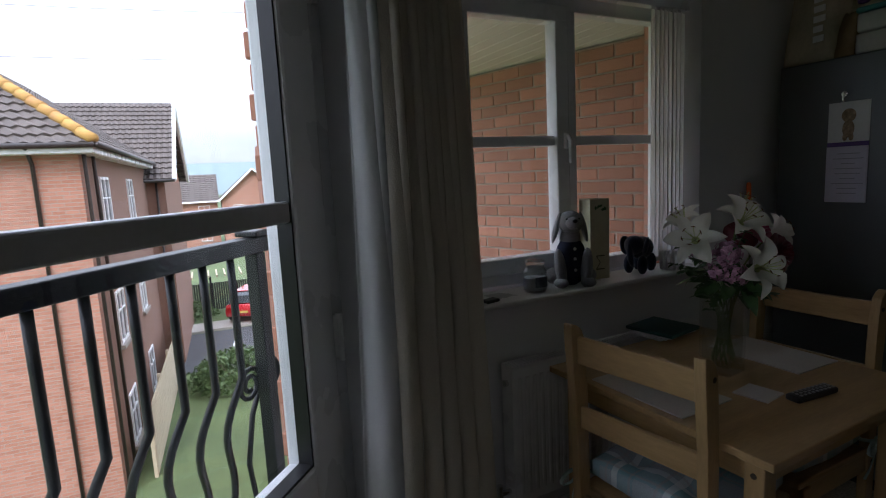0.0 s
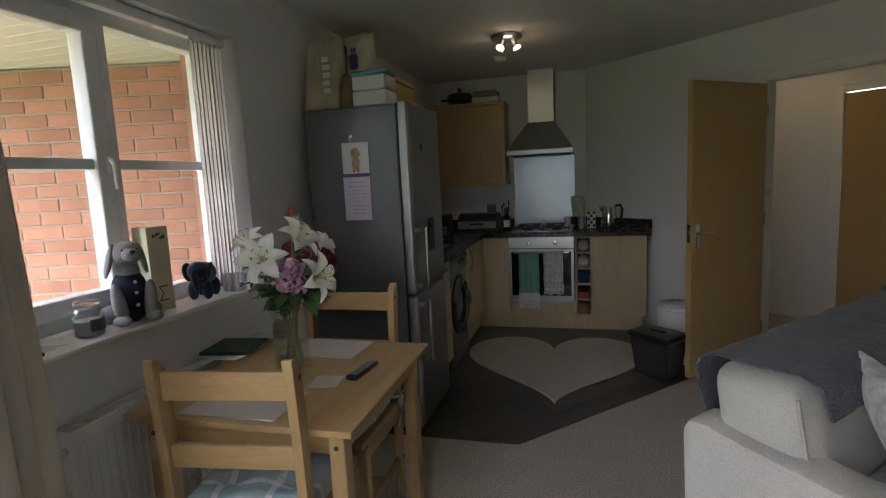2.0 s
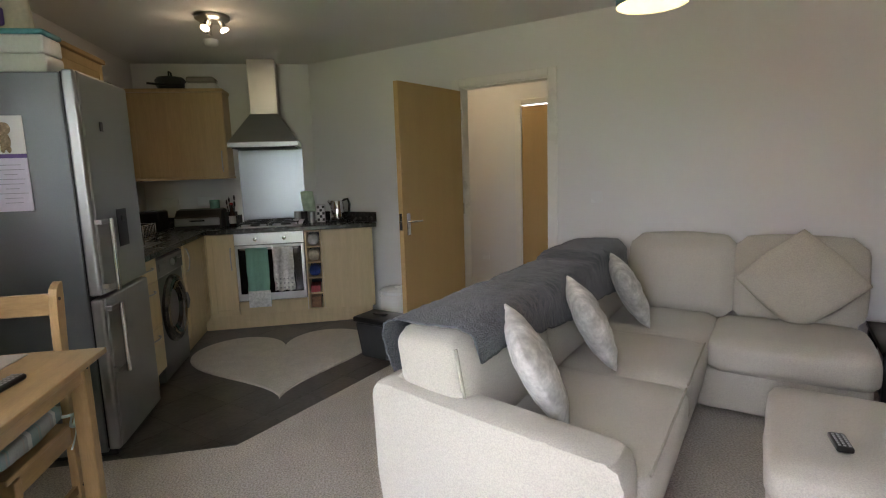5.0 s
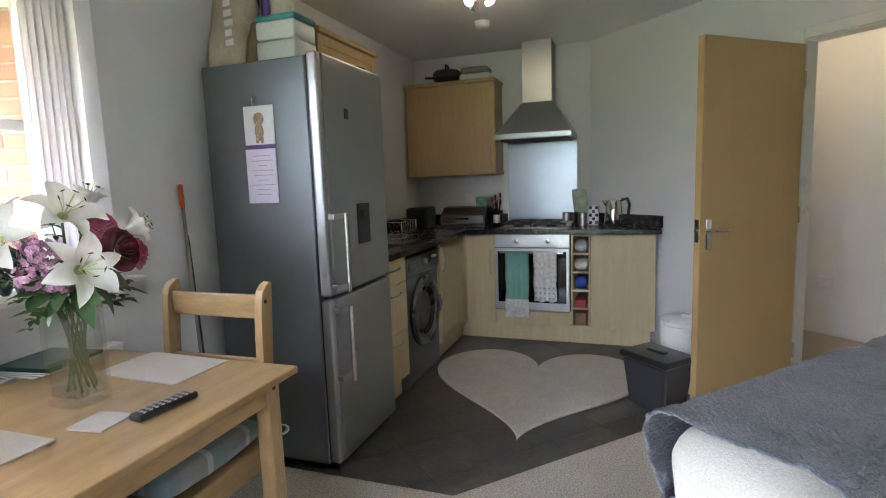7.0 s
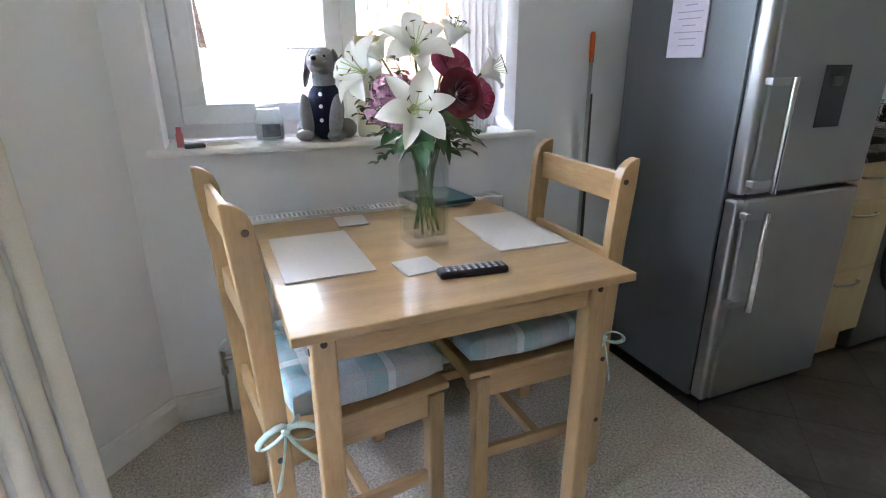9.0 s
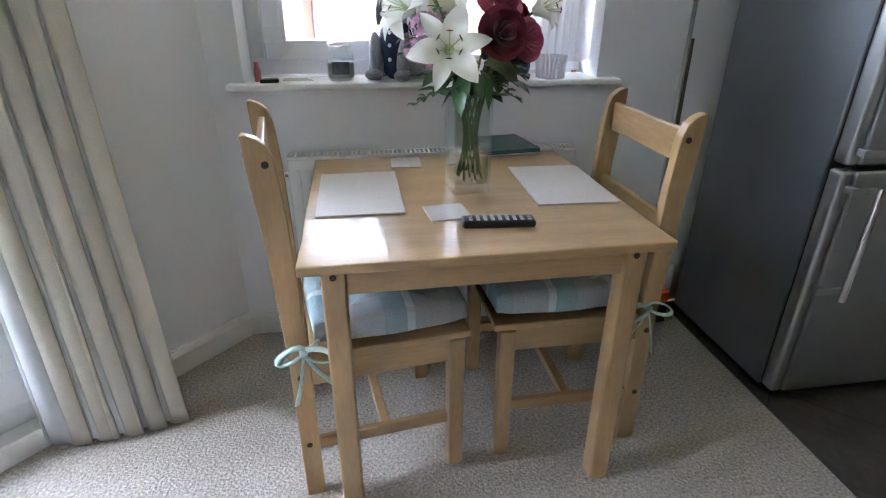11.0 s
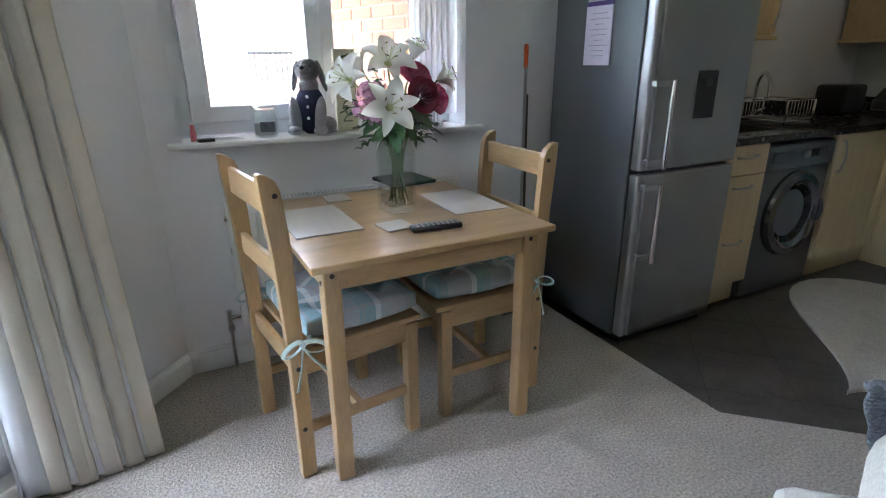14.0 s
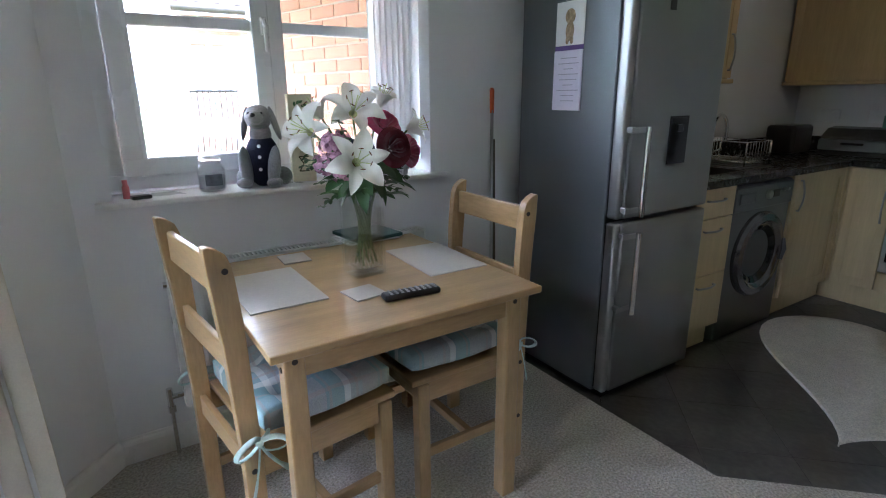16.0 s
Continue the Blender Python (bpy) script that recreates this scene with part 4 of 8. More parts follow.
sp = link("splashback", bm, mat("brushed steel splashback", (0.30, 0.315, 0.34), 0.30, 1.0, vary=(2, 0.02), fine=(90, 0.02), stretch=(12, 12, 0.8)))
sp.matrix_world = TO_HOB
tagged(sp, "brushed stainless steel splashback behind the hob", "splashback")
# hood
hd = thing("cooker_hood", TO_HOB, "stainless steel chimney cooker hood above the hob", "cooker hood")
bm = B()
lo = [bm.verts.new(p) for p in ((0.0, 0.10, 1.665), (0.60, 0.10, 1.665), (0.60, 0.575, 1.665), (0.0, 0.575, 1.665))]
hi = [bm.verts.new(p) for p in ((0.175, 0.335, 1.93), (0.425, 0.335, 1.93), (0.425, 0.575, 1.93), (0.175, 0.575, 1.93))]
for i in range(4):
    bm.faces.new((lo[i], lo[(i + 1) % 4], hi[(i + 1) % 4], hi[i]))
bm.faces.new(lo[::-1]), bm.faces.new(hi)
part("canopy", bm, STEEL_H, hd)
bm = B()
box(bm, (-0.002, 0.098, 1.622), (0.602, 0.575, 1.664), 0.003)
part("rim", bm, STEEL, hd)
bm = B()
box(bm, (0.178, 0.338, 1.925), (0.422, 0.575, CEIL - 0.002), 0.003)
part("chimney", bm, STEEL, hd)
bm = B()
box(bm, (0.03, 0.13, 1.612), (0.57, 0.55, 1.6215), 0.002)
part("filter", bm, DARKGREY, hd, "dark grease filter")


# wall units
def wall_unit(m, w, d, doors, label, ends=0.0):
    ob = thing("wall_unit", m, label, "kitchen unit", "kitchen wall units")
    bm = B()
    box(bm, (0, 0.021, 1.375), (w, d, 2.12), 0.001)
    part("carcass", bm, BEECH, ob)
    step = w / doors
    for k in range(doors):
        bm = B()
        door_front(bm, k * step + 0.002, (k + 1) * step - 0.002, 1.38, 2.117, frame=0.055)
        dd = part("door", bm, BEECH, ob)
        x = (k + 1) * step - 0.04 if ends >= 0 else k * step + 0.04
        bow_handle((x, 0, 1.42), (x, 0, 1.60), (0, -0.028, 0), dd)
    bm = B()
    box(bm, (-0.008, -0.014, 1.352), (w + 0.008, d, 1.374), 0.004)
    part("pelmet", bm, BEECH, ob, "light pelmet moulding")
    bm = B()
    box(bm, (-0.012, -0.02, 2.121), (w + 0.012, d, 2.15), 0.006)
    part("cornice", bm, BEECH, ob, "cornice moulding")
    return ob


wall_unit(pose(6.28, 2.895, 0, 0, 0, -90), 0.80, 0.296, 1, "beech effect wall cupboard beside the cooker hood")
wall_unit(pose(4.42, 2.60, 0), 0.68, 0.314, 1, "beech effect wall cupboard above the worktop", 1)


# small kitchen things
def simple(name, bm, m, mt, label, cat, smooth=True, angle=45, group=""):
    ob = link(name, bm, mt, smooth, angle)
    ob.matrix_world = m
    return tagged(ob, label, cat, group)


kt = thing("kettle", pose(6.27, 1.14, 0.9085), "stainless steel jug kettle with black handle on the worktop", "kettle")
bm = B()
lathe(bm, [(0, 0.02), (0.072, 0.02), (0.075, 0.03), (0.062, 0.19), (0.055, 0.205), (0, 0.21)], 28)
part("jug", bm, CHROME, kt, smooth=True, angle=50)
bm = B()
lathe(bm, [(0, 0), (0.078, 0), (0.078, 0.019), (0, 0.0195)], 28)
part("base", bm, BLACK, kt, smooth=True, angle=50)
bm = B()
tube(bm, [(0.0, -0.055, 0.205), (0, -0.10, 0.215), (0, -0.115, 0.17), (0, -0.105, 0.07), (0, -0.068, 0.05)], 0.012, 8)
part("handle", bm, BLACK, kt, smooth=True)
bm = B()
tube(bm, [(0, 0.05, 0.17), (0, 0.085, 0.205)], [0.022, 0.012], 10)
part("spout", bm, CHROME, kt, smooth=True)
can = thing("canister", pose(6.36, 1.30, 0.9085), "black and white patterned tall canister on the worktop", "canister")
bm = B()
box(bm, (-0.04, -0.04, 0), (0.04, 0.04, 0.165), 0.004)
part("body", bm, PAPER, can)
for k in range(5):
    for j in range(3):
        if (k + j) % 2 == 0:
            bm = B()
            box(bm, (-0.0415, -0.036 + 0.024 * j, 0.012 + 0.03 * k), (-0.0402, -0.014 + 0.024 * j, 0.036 + 0.03 * k))
            part("chequer", bm, BLACK, can)
for y, h, mt in ((1.385, 0.105, STEEL), (1.455, 0.11, BLACK), (1.515, 0.11, STEEL)):
    bm = B()
    lathe(bm, [(0, 0), (0.03, 0), (0.032, h * 0.9), (0.03, h), (0, h)], 20)
    simple("jar", bm, pose(6.33, y, 0.9085), mt, "small kitchen jar on the worktop", "jar", group="worktop jars")
bm = B()
lathe(bm, [(0, 0.004), (0.03, 0), (0.032, 0.006), (0.055, 0.045), (0.052, 0.046), (0.028, 0.01), (0, 0.009)], 24)
simple("bowl", bm, pose(6.20, 1.50, 0.9085), PAPER, "small white china bowl on the worktop", "bowl")
bm = B()
pad(bm, 0.13, 0.22, 0.05, 10, 12, wrinkle=0.014, m=pose(6.50, 1.42, 1.10, 75, 0, 70), seed=5)
simple("snack_packet", bm, pose(0, 0, 0), mat("green and white packet", (0.30, 0.52, 0.26), 0.4, vary=(9, 0.3), fine=(40, 0.1), second=(0.70, 0.72, 0.66)), "green and white packet propped on the worktop", "packet")
bb = thing("bread_bin", pose(6.37, 2.385, 0.9085, 0, 0, 90), "dark and silver roll-top bread bin on the worktop", "bread bin")
bm = B()
prof = [(-0.16, 0.0), (0.15, 0.0), (0.15, 0.15), (0.05, 0.175), (-0.05, 0.165), (-0.12, 0.12), (-0.155, 0.06)]
prism(bm, [(a, b) for a, b in prof], -0.20, 0.20, bev=0.006, m=Matrix(((0, 0, 1, 0), (-1, 0, 0, 0), (0, 1, 0, 0), (0, 0, 0, 1))))
part("body", bm, mat("bread bin lacquer", (0.10, 0.095, 0.085), 0.3, 0.6), bb)
bm = B()
box(bm, (-0.19, 0.166, 0.03), (0.19, 0.170, 0.10), 0.01)
part("lid", bm, STEEL, bb)
bm = B()
tube(bm, [(-0.06, 0.168, 0.075), (-0.05, 0.185, 0.075), (0.05, 0.185, 0.075), (0.06, 0.168, 0.075)], 0.007, 8)
part("handle", bm, BLACK, bb)
ts = thing("toaster", pose(6.06, 2.70, 0.9085, 0, 0, 4), "black two-slot toaster on the worktop", "toaster")
bm = B()
box(bm, (-0.15, -0.09, 0.008), (0.15, 0.09, 0.19), 0.025, 4)
part("body", bm, BLACK, ts, smooth=True, angle=50)
bm = B()
for y in (-0.035, 0.035):
    box(bm, (-0.11, y - 0.014, 0.1895), (0.11, y + 0.014, 0.1915), 0.001)
part("slot", bm, STEEL, ts)
bm = B()
box(bm, (0.149, -0.02, 0.11), (0.175, 0.02, 0.125), 0.004)
part("lever", bm, STEEL, ts)
kb = thing("knife_block", pose(4.82, 2.845, 0.9085, 0, 0, 0), "wooden knife block at the back of the worktop", "knife block")
bm = B()
box(bm, (-0.055, -0.045, 0), (0.055, 0.04, 0.20), 0.006)
part("block", bm, mat("dark wood", (0.16, 0.09, 0.045), 0.5, stretch=(8, 8, 1.5), vary=(3, 0.15)), kb)
for k in range(4):
    bm = B()
    box(bm, (-0.045 + 0.026 * k, -0.02, 0.2005), (-0.03 + 0.026 * k, 0.01, 0.27), 0.004)
    part("knife_handle", bm, BLACK, kb)
dr = thing("dish_rack", pose(5.27, 2.63, 0.909), "chrome wire dish rack on the drainer", "dish rack")
bm = B()
for z in (0.02, 0.13):
    pts = [(-0.13, -0.15, z), (0.13, -0.15, z), (0.13, 0.15, z), (-0.13, 0.15, z), (-0.13, -0.15, z)]
    tube(bm, pts, 0.003, 6)
for k in range(9):
    x = -0.12 + 0.03 * k
    tube(bm, [(x, -0.15, 0.13), (x, -0.15, 0.02), (x, 0.15, 0.02), (x, 0.15, 0.13)], 0.002, 6)
for sx in (-0.13, 0.13):
    for sy in (-0.15, 0.15):
        tube(bm, [(sx, sy, 0.0), (sx, sy, 0.13)], 0.004, 6)
part("wire", bm, CHROME, dr, smooth=True)
ut = thing("utensil_pot", pose(6.42, 2.13, 0.9085), "dark utensil pot with spoons beside the hob", "utensil pot")
bm = B()
lathe(bm, [(0, 0), (0.05, 0), (0.055, 0.13), (0.05, 0.13), (0.046, 0.01), (0, 0.01)], 22)
part("pot", bm, DARKGREY, ut, smooth=True, angle=50)
for k, (dx, dy, h) in enumerate(((0.02, 0.01, 0.27), (-0.02, 0.015, 0.25), (0.0, -0.02, 0.29), (0.025, -0.015, 0.23))):
    bm = B()
    tube(bm, [(dx * 0.6, dy * 0.6, 0.012), (dx * 1.6, dy * 1.6, h - 0.06)], 0.005, 8)
    lathe(bm, [(0, -0.03), (0.018, -0.015), (0.022, 0.0), (0.016, 0.02), (0, 0.03)], 12, m=pose(dx * 1.8, dy * 1.8, h - 0.03) @ Matrix.Diagonal((1, 0.35, 1, 1)))
    part("utensil", bm, BLACK if k % 2 else DARKGREY, ut, smooth=True)
bt = thing("bottle", pose(6.30, 2.10, 0.9085), "dark glass sauce bottle beside the hob", "bottle")
bm = B()
lathe(bm, [(0, 0), (0.028, 0), (0.03, 0.01), (0.03, 0.12), (0.012, 0.16), (0.012, 0.20), (0, 0.20)], 18)
part("glass", bm, mat("dark bottle", (0.03, 0.012, 0.008), 0.15), bt, smooth=True, angle=60)
bm = B()
lathe(bm, [(0, 0.2002), (0.014, 0.2002), (0.014, 0.222), (0, 0.222)], 14)
part("cap", bm, mat("red cap", (0.4, 0.03, 0.03), 0.4), bt)
bm = B()
lathe(bm, [(0.0302, 0.03), (0.0306, 0.035), (0.0306, 0.095), (0.0302, 0.10)], 18)
part("label", bm, PAPER, bt, smooth=True)
# sockets above the worktop
for y, mt in ((2.70, UPVC), (2.38, UPVC)):
    bm = B()
    box(bm, (6.569, y - 0.073, 1.10), (6.579, y + 0.073, 1.186), 0.003)
    so = tagged(link("wall_socket", bm, UPVC), "white double socket above the worktop", "socket", "kitchen sockets")
    bm = B()
    for dy in (-0.04, 0.04):
        box(bm, (6.566, y + dy - 0.006, 1.15), (6.5688, y + dy + 0.006, 1.168), 0.001)
    part("switch", bm, UPVC, so)
jar2 = thing("storage_jar", pose(6.42, 2.27, 1.079), "green tea tin on the bread bin", "tin")
bm = B()
lathe(bm, [(0, 0), (0.045, 0), (0.045, 0.075), (0.04, 0.08), (0, 0.08)], 22)
part("tin", bm, mat("green tin", (0.12, 0.30, 0.24), 0.4, vary=(20, 0.3)), jar2, smooth=True, angle=50)
# pans and boxes on the wall cupboard
pn = thing("frying_pan", pose(6.43, 2.55, 2.1505), "black frying pan stack on top of the wall cupboard", "pan")
bm = B()
lathe(bm, [(0, 0), (0.10, 0), (0.125, 0.05), (0.12, 0.05), (0.098, 0.006), (0, 0.006)], 28)
part("pan", bm, BLACK, pn, smooth=True, angle=60)
bm = B()
lathe(bm, [(0, 0.051), (0.12, 0.051), (0.13, 0.09), (0.11, 0.115), (0.02, 0.125), (0, 0.125)], 28)
part("upper_pan", bm, DARKGREY, pn, smooth=True, angle=60)
bm = B()
tube(bm, [(-0.04, 0, 0.125), (-0.03, 0, 0.165), (0.03, 0, 0.165), (0.04, 0, 0.125)], 0.008, 8)
part("lid_handle", bm, BLACK, pn, smooth=True)
bm = B()
tube(bm, [(-0.12, 0.02, 0.04), (-0.13, 0.16, 0.05)], 0.010, 8)
part("handle", bm, BLACK, pn, smooth=True)
bx = thing("glass_dish", pose(6.42, 2.28, 2.1505), "glass casserole dish with lid on top of the wall cupboard", "dish")
bm = B()
box(bm, (-0.10, -0.13, 0), (0.10, 0.13, 0.06), 0.02, 4)
part("dish", bm, CLEARP, bx, smooth=True, angle=60)
bm = B()
box(bm, (-0.095, -0.12, 0.061), (0.095, 0.12, 0.115), 0.025, 4)
part("lid", bm, mat("smoked lid", (0.30, 0.29, 0.26), 0.25), bx, smooth=True, angle=60)
# drying plate on the sill side of the fridge top
bm = B()
lathe(bm, [(0, 0.0), (0.09, 0.0), (0.11, 0.012), (0.10, 0.016), (0, 0.008)], 26)
simple("black_plate", bm, pose(4.27, 2.37, 1.8585), BLACK, "black plate lying on top of the fridge", "plate")

# bins beside the door
bn = thing("swing_bin", pose(4.97, 0.865, -0.004, 0, 0, 47), "small dark grey plastic bin with lid on the vinyl floor", "bin")
bm = B()
lo = [bm.verts.new((x * 0.125, y * 0.09, 0.0)) for x, y in ((-1, -1), (1, -1), (1, 1), (-1, 1))]
hi = [bm.verts.new((x * 0.155, y * 0.115, 0.27)) for x, y in ((-1, -1), (1, -1), (1, 1), (-1, 1))]
for i in range(4):
    bm.faces.new((lo[i], lo[(i + 1) % 4], hi[(i + 1) % 4], hi[i]))
bm.faces.new(lo[::-1]), bm.faces.new(hi)
bmesh.ops.bevel(bm, geom=list(bm.edges), offset=0.012, segments=3, affect="EDGES")
part("body", bm, DARKGREY, bn, smooth=True, angle=50)
bm = B()
box(bm, (-0.165, -0.125, 0.271), (0.165, 0.125, 0.312), 0.012, 3)
box(bm, (-0.06, -0.02, 0.312), (0.06, 0.02, 0.325), 0.006)
part("lid", bm, BLACK, bn, smooth=True, angle=50)
wb = thing("pedal_bin", pose(5.30, 0.70, -0.004), "white round bin beside the open door", "bin")
bm = B()
lathe(bm, [(0, 0), (0.125, 0), (0.13, 0.01), (0.138, 0.40), (0, 0.402)], 32)
part("body", bm, GLOSS_WHITE, wb, smooth=True, angle=50)
bm = B()
lathe(bm, [(0, 0.404), (0.142, 0.404), (0.142, 0.425), (0.12, 0.44), (0, 0.446)], 32)
part("lid", bm, UPVC, wb, smooth=True, angle=50)

# heart-shaped rug
bm = B()
n = 64
tip, mid_h = Vector((4.345, 1.545)), None
ax, ay = Vector((1, 0.06)).normalized(), Vector((-0.06, 1)).normalized()
pts = []
for k in range(n):
    a = 2 * math.pi * k / n
    hx_ = math.sin(a) ** 3
    hy_ = (13 * math.cos(a) - 5 * math.cos(2 * a) - 2 * math.cos(3 * a) - math.cos(4 * a)) / 16
    t = (hy_ + 1.06) / 1.79
    p = tip + ax * (t * 1.37) + ay * (hx_ * 0.695)
    pts.append((p.x, p.y))
prism(bm, pts, -0.005, 0.012, bev=0.005)
tagged(link("heart_rug", bm, RUG), "cream heart-shaped rug on the dark vinyl floor", "rug")

# ---- dining corner ----
def plug(p, axis, parent, r=0.0075):
    """A round wooden plug, sunk into a post or leg."""
    bm = B()
    lathe(bm, [(0, -0.002), (r, -0.002), (r, 0.0012), (r * 0.7, 0.002), (0, 0.002)], 12, m=pose(*p, 90, 0, 0) if axis == "y" else pose(*p, 0, 90, 0))
    part("plug", bm, PLUG, parent)


PLUG = mat("dark wood plug", (0.035, 0.022, 0.014), 0.5)
tb = thing("dining_table", pose(2.782, 2.368, 0, 0, 0, 1.0), "square waxed pine dining table by the window", "table")
bm = B()
box(bm, (-0.405, -0.39, 0.728), (0.405, 0.39, 0.75), 0.004, 3)
part("tabletop", bm, PINE, tb)
for y in (-0.325, 0.325):
    bm = B()
    box(bm, (-0.311, y - 0.011, 0.652), (0.311, y + 0.011, 0.7275), 0.001)
    part("apron", bm, PINE, tb)
PINE_Y = mat("waxed pine across", (0.37, 0.23, 0.098), 0.34, vary=(2.2, 0.12), fine=(16, 0.10), bump=(22, 0.05), stretch=(9, 1.5, 9), second=(0.42, 0.272, 0.125), coat=0.15)
for x in (-0.345, 0.345):
    bm = B()
    box(bm, (x - 0.011, -0.293, 0.652), (x + 0.011, 0.293, 0.7275), 0.001)
    part("apron", bm, PINE_Y, tb)
for x in (-0.338, 0.338):
    for y in (-0.32, 0.32):
        bm = B()
        box(bm, (x - 0.026, y - 0.026, 0.001), (x + 0.026, y + 0.026, 0.7275), 0.005)
        leg = part("leg", bm, PINE_UP, tb)
        s = 1 if y > 0 else -1
        plug((x, y + s * 0.0262, 0.70), "y", leg)
        plug((x + (0.0262 if x > 0 else -0.0262), y, 0.675), "x", leg)


def plaid(name):
    """Woven check in pale grey, teal and beige."""
    m = mat(name, (0.36, 0.40, 0.42), 0.95, vary=(5, 0.06), fine=(240, 0.12), bump=(260, 0.4))
    n, l = m.node_tree.nodes, m.node_tree.links
    b = n["Principled BSDF"]
    co = n.new("ShaderNodeTexCoord")
    sep = n.new("ShaderNodeSeparateXYZ")
    l.new(co.outputs["Object"], sep.inputs[0])
    last = b.inputs["Base Color"].links[0].from_socket
    for axis, period, width, col, k in (("X", 0.17, 0.45, (0.12, 0.34, 0.38), 0.42), ("Y", 0.17, 0.45, (0.14, 0.32, 0.36), 0.40), ("X", 0.17, 0.12, (0.72, 0.74, 0.72), 0.6), ("Y", 0.17, 0.12, (0.74, 0.74, 0.70), 0.6), ("X", 0.085, 0.10, (0.42, 0.33, 0.30), 0.4), ("Y", 0.085, 0.10, (0.42, 0.33, 0.30), 0.4)):
        d = n.new("ShaderNodeMath")
        d.operation = "MULTIPLY_ADD"
        l.new(sep.outputs[axis], d.inputs[0])
        d.inputs[1].default_value, d.inputs[2].default_value = 1 / period, 10.3 + width
        f = n.new("ShaderNodeMath")
        f.operation = "FRACT"
        l.new(d.outputs[0], f.inputs[0])
        g = n.new("ShaderNodeMath")
        g.operation = "LESS_THAN"
        l.new(f.outputs[0], g.inputs[0])
        g.inputs[1].default_value = width
        h = n.new("ShaderNodeMath")
        h.operation = "MULTIPLY"
        l.new(g.outputs[0], h.inputs[0])
        h.inputs[1].default_value = k
        mx = n.new("ShaderNodeMixRGB")
        mx.inputs[2].default_value = (*col, 1)
        l.new(h.outputs[0], mx.inputs[0])
        l.new(last, mx.inputs[1])
        last = mx.outputs["Color"]
    l.new(last, b.inputs["Base Color"])
    return m


PLAID = plaid("checked cushion cotton")


def chair_post(bm, y, lean):
    """A back post, rounded at the top, that leans back above the seat; x is forward."""
    prof = [(-0.022, 0.001), (0.026, 0.001), (0.026, 0.44), (0.028 - lean * 0.5, 0.80), (0.029 - lean * 0.9, 0.90), (0.027 - lean, 0.935), (0.017 - lean, 0.962), (-0.002 - lean, 0.978), (-0.022 - lean, 0.986), (-0.031 - lean, 0.984), (-0.028 - lean, 0.92), (-0.024 - lean * 0.5, 0.75), (-0.022, 0.44)]
    m = Matrix(((1, 0, 0, 0), (0, 0, -1, y), (0, 1, 0, 0), (0, 0, 0, 1)))
    prism(bm, prof, -0.015, 0.015, bev=0.003, m=m)


def dining_chair(m, label):
    ch = thing("dining_chair", m, label, "chair", "chairs at the table")
    bm = B()
    box(bm, (0.03, -0.215, 0.432), (0.435, 0.215, 0.452), 0.005)
    part("seat", bm, PINE, ch)
    for y in (-0.20, 0.20):
        bm = B()
        chair_post(bm, y, 0.022)
        p = part("back_post", bm, PINE_UP, ch)
        s = 1 if y > 0 else -1
        for x, z in ((-0.012, 0.925), (0.0, 0.395), (0.0, 0.18)):
            plug((x, y + s * 0.0152, z), "y", p)
        bm = B()
        box(bm, (0.375, y - 0.021, 0.001), (0.417, y + 0.021, 0.4315), 0.004)
        part("leg", bm, PINE_UP, ch)
        bm = B()
        box(bm, (0.027, y - 0.010, 0.365), (0.374, y + 0.010, 0.4312), 0.002)
        part("seat_rail", bm, PINE, ch)
        bm = B()
        box(bm, (0.027, y - 0.009, 0.155), (0.374, y + 0.009, 0.19), 0.003)
        part("stretcher", bm, PINE, ch)
    for x0, x1, z0, z1, nm in ((-0.030, -0.012, 0.862, 0.945, "top_rail"), (-0.018, 0.0, 0.655, 0.725, "back_rail"), (-0.008, 0.010, 0.365, 0.43, "seat_rail"), (0.388, 0.404, 0.365, 0.431, "seat_rail")):
        bm = B()
        box(bm, (x0, -0.1845 if x0 < 0.3 else -0.178, z0), (x1, 0.1845 if x0 < 0.3 else 0.178, z1), 0.004)
        part(nm, bm, PINE_Y, ch)
    bm = B()
    box(bm, (0.19, -0.1905, 0.158), (0.215, 0.1905, 0.187), 0.003)
    part("stretcher", bm, PINE_Y, ch)
    return ch


CH1, CH2 = pose(2.316, 2.301, 0, 0, 0, 8), pose(3.272, 2.378, 0, 0, 0, 180.5)
dining_chair(CH1, "waxed pine chair with slatted back, tucked under the table")
dining_chair(CH2, "waxed pine chair with slatted back, tucked in beside the fridge")


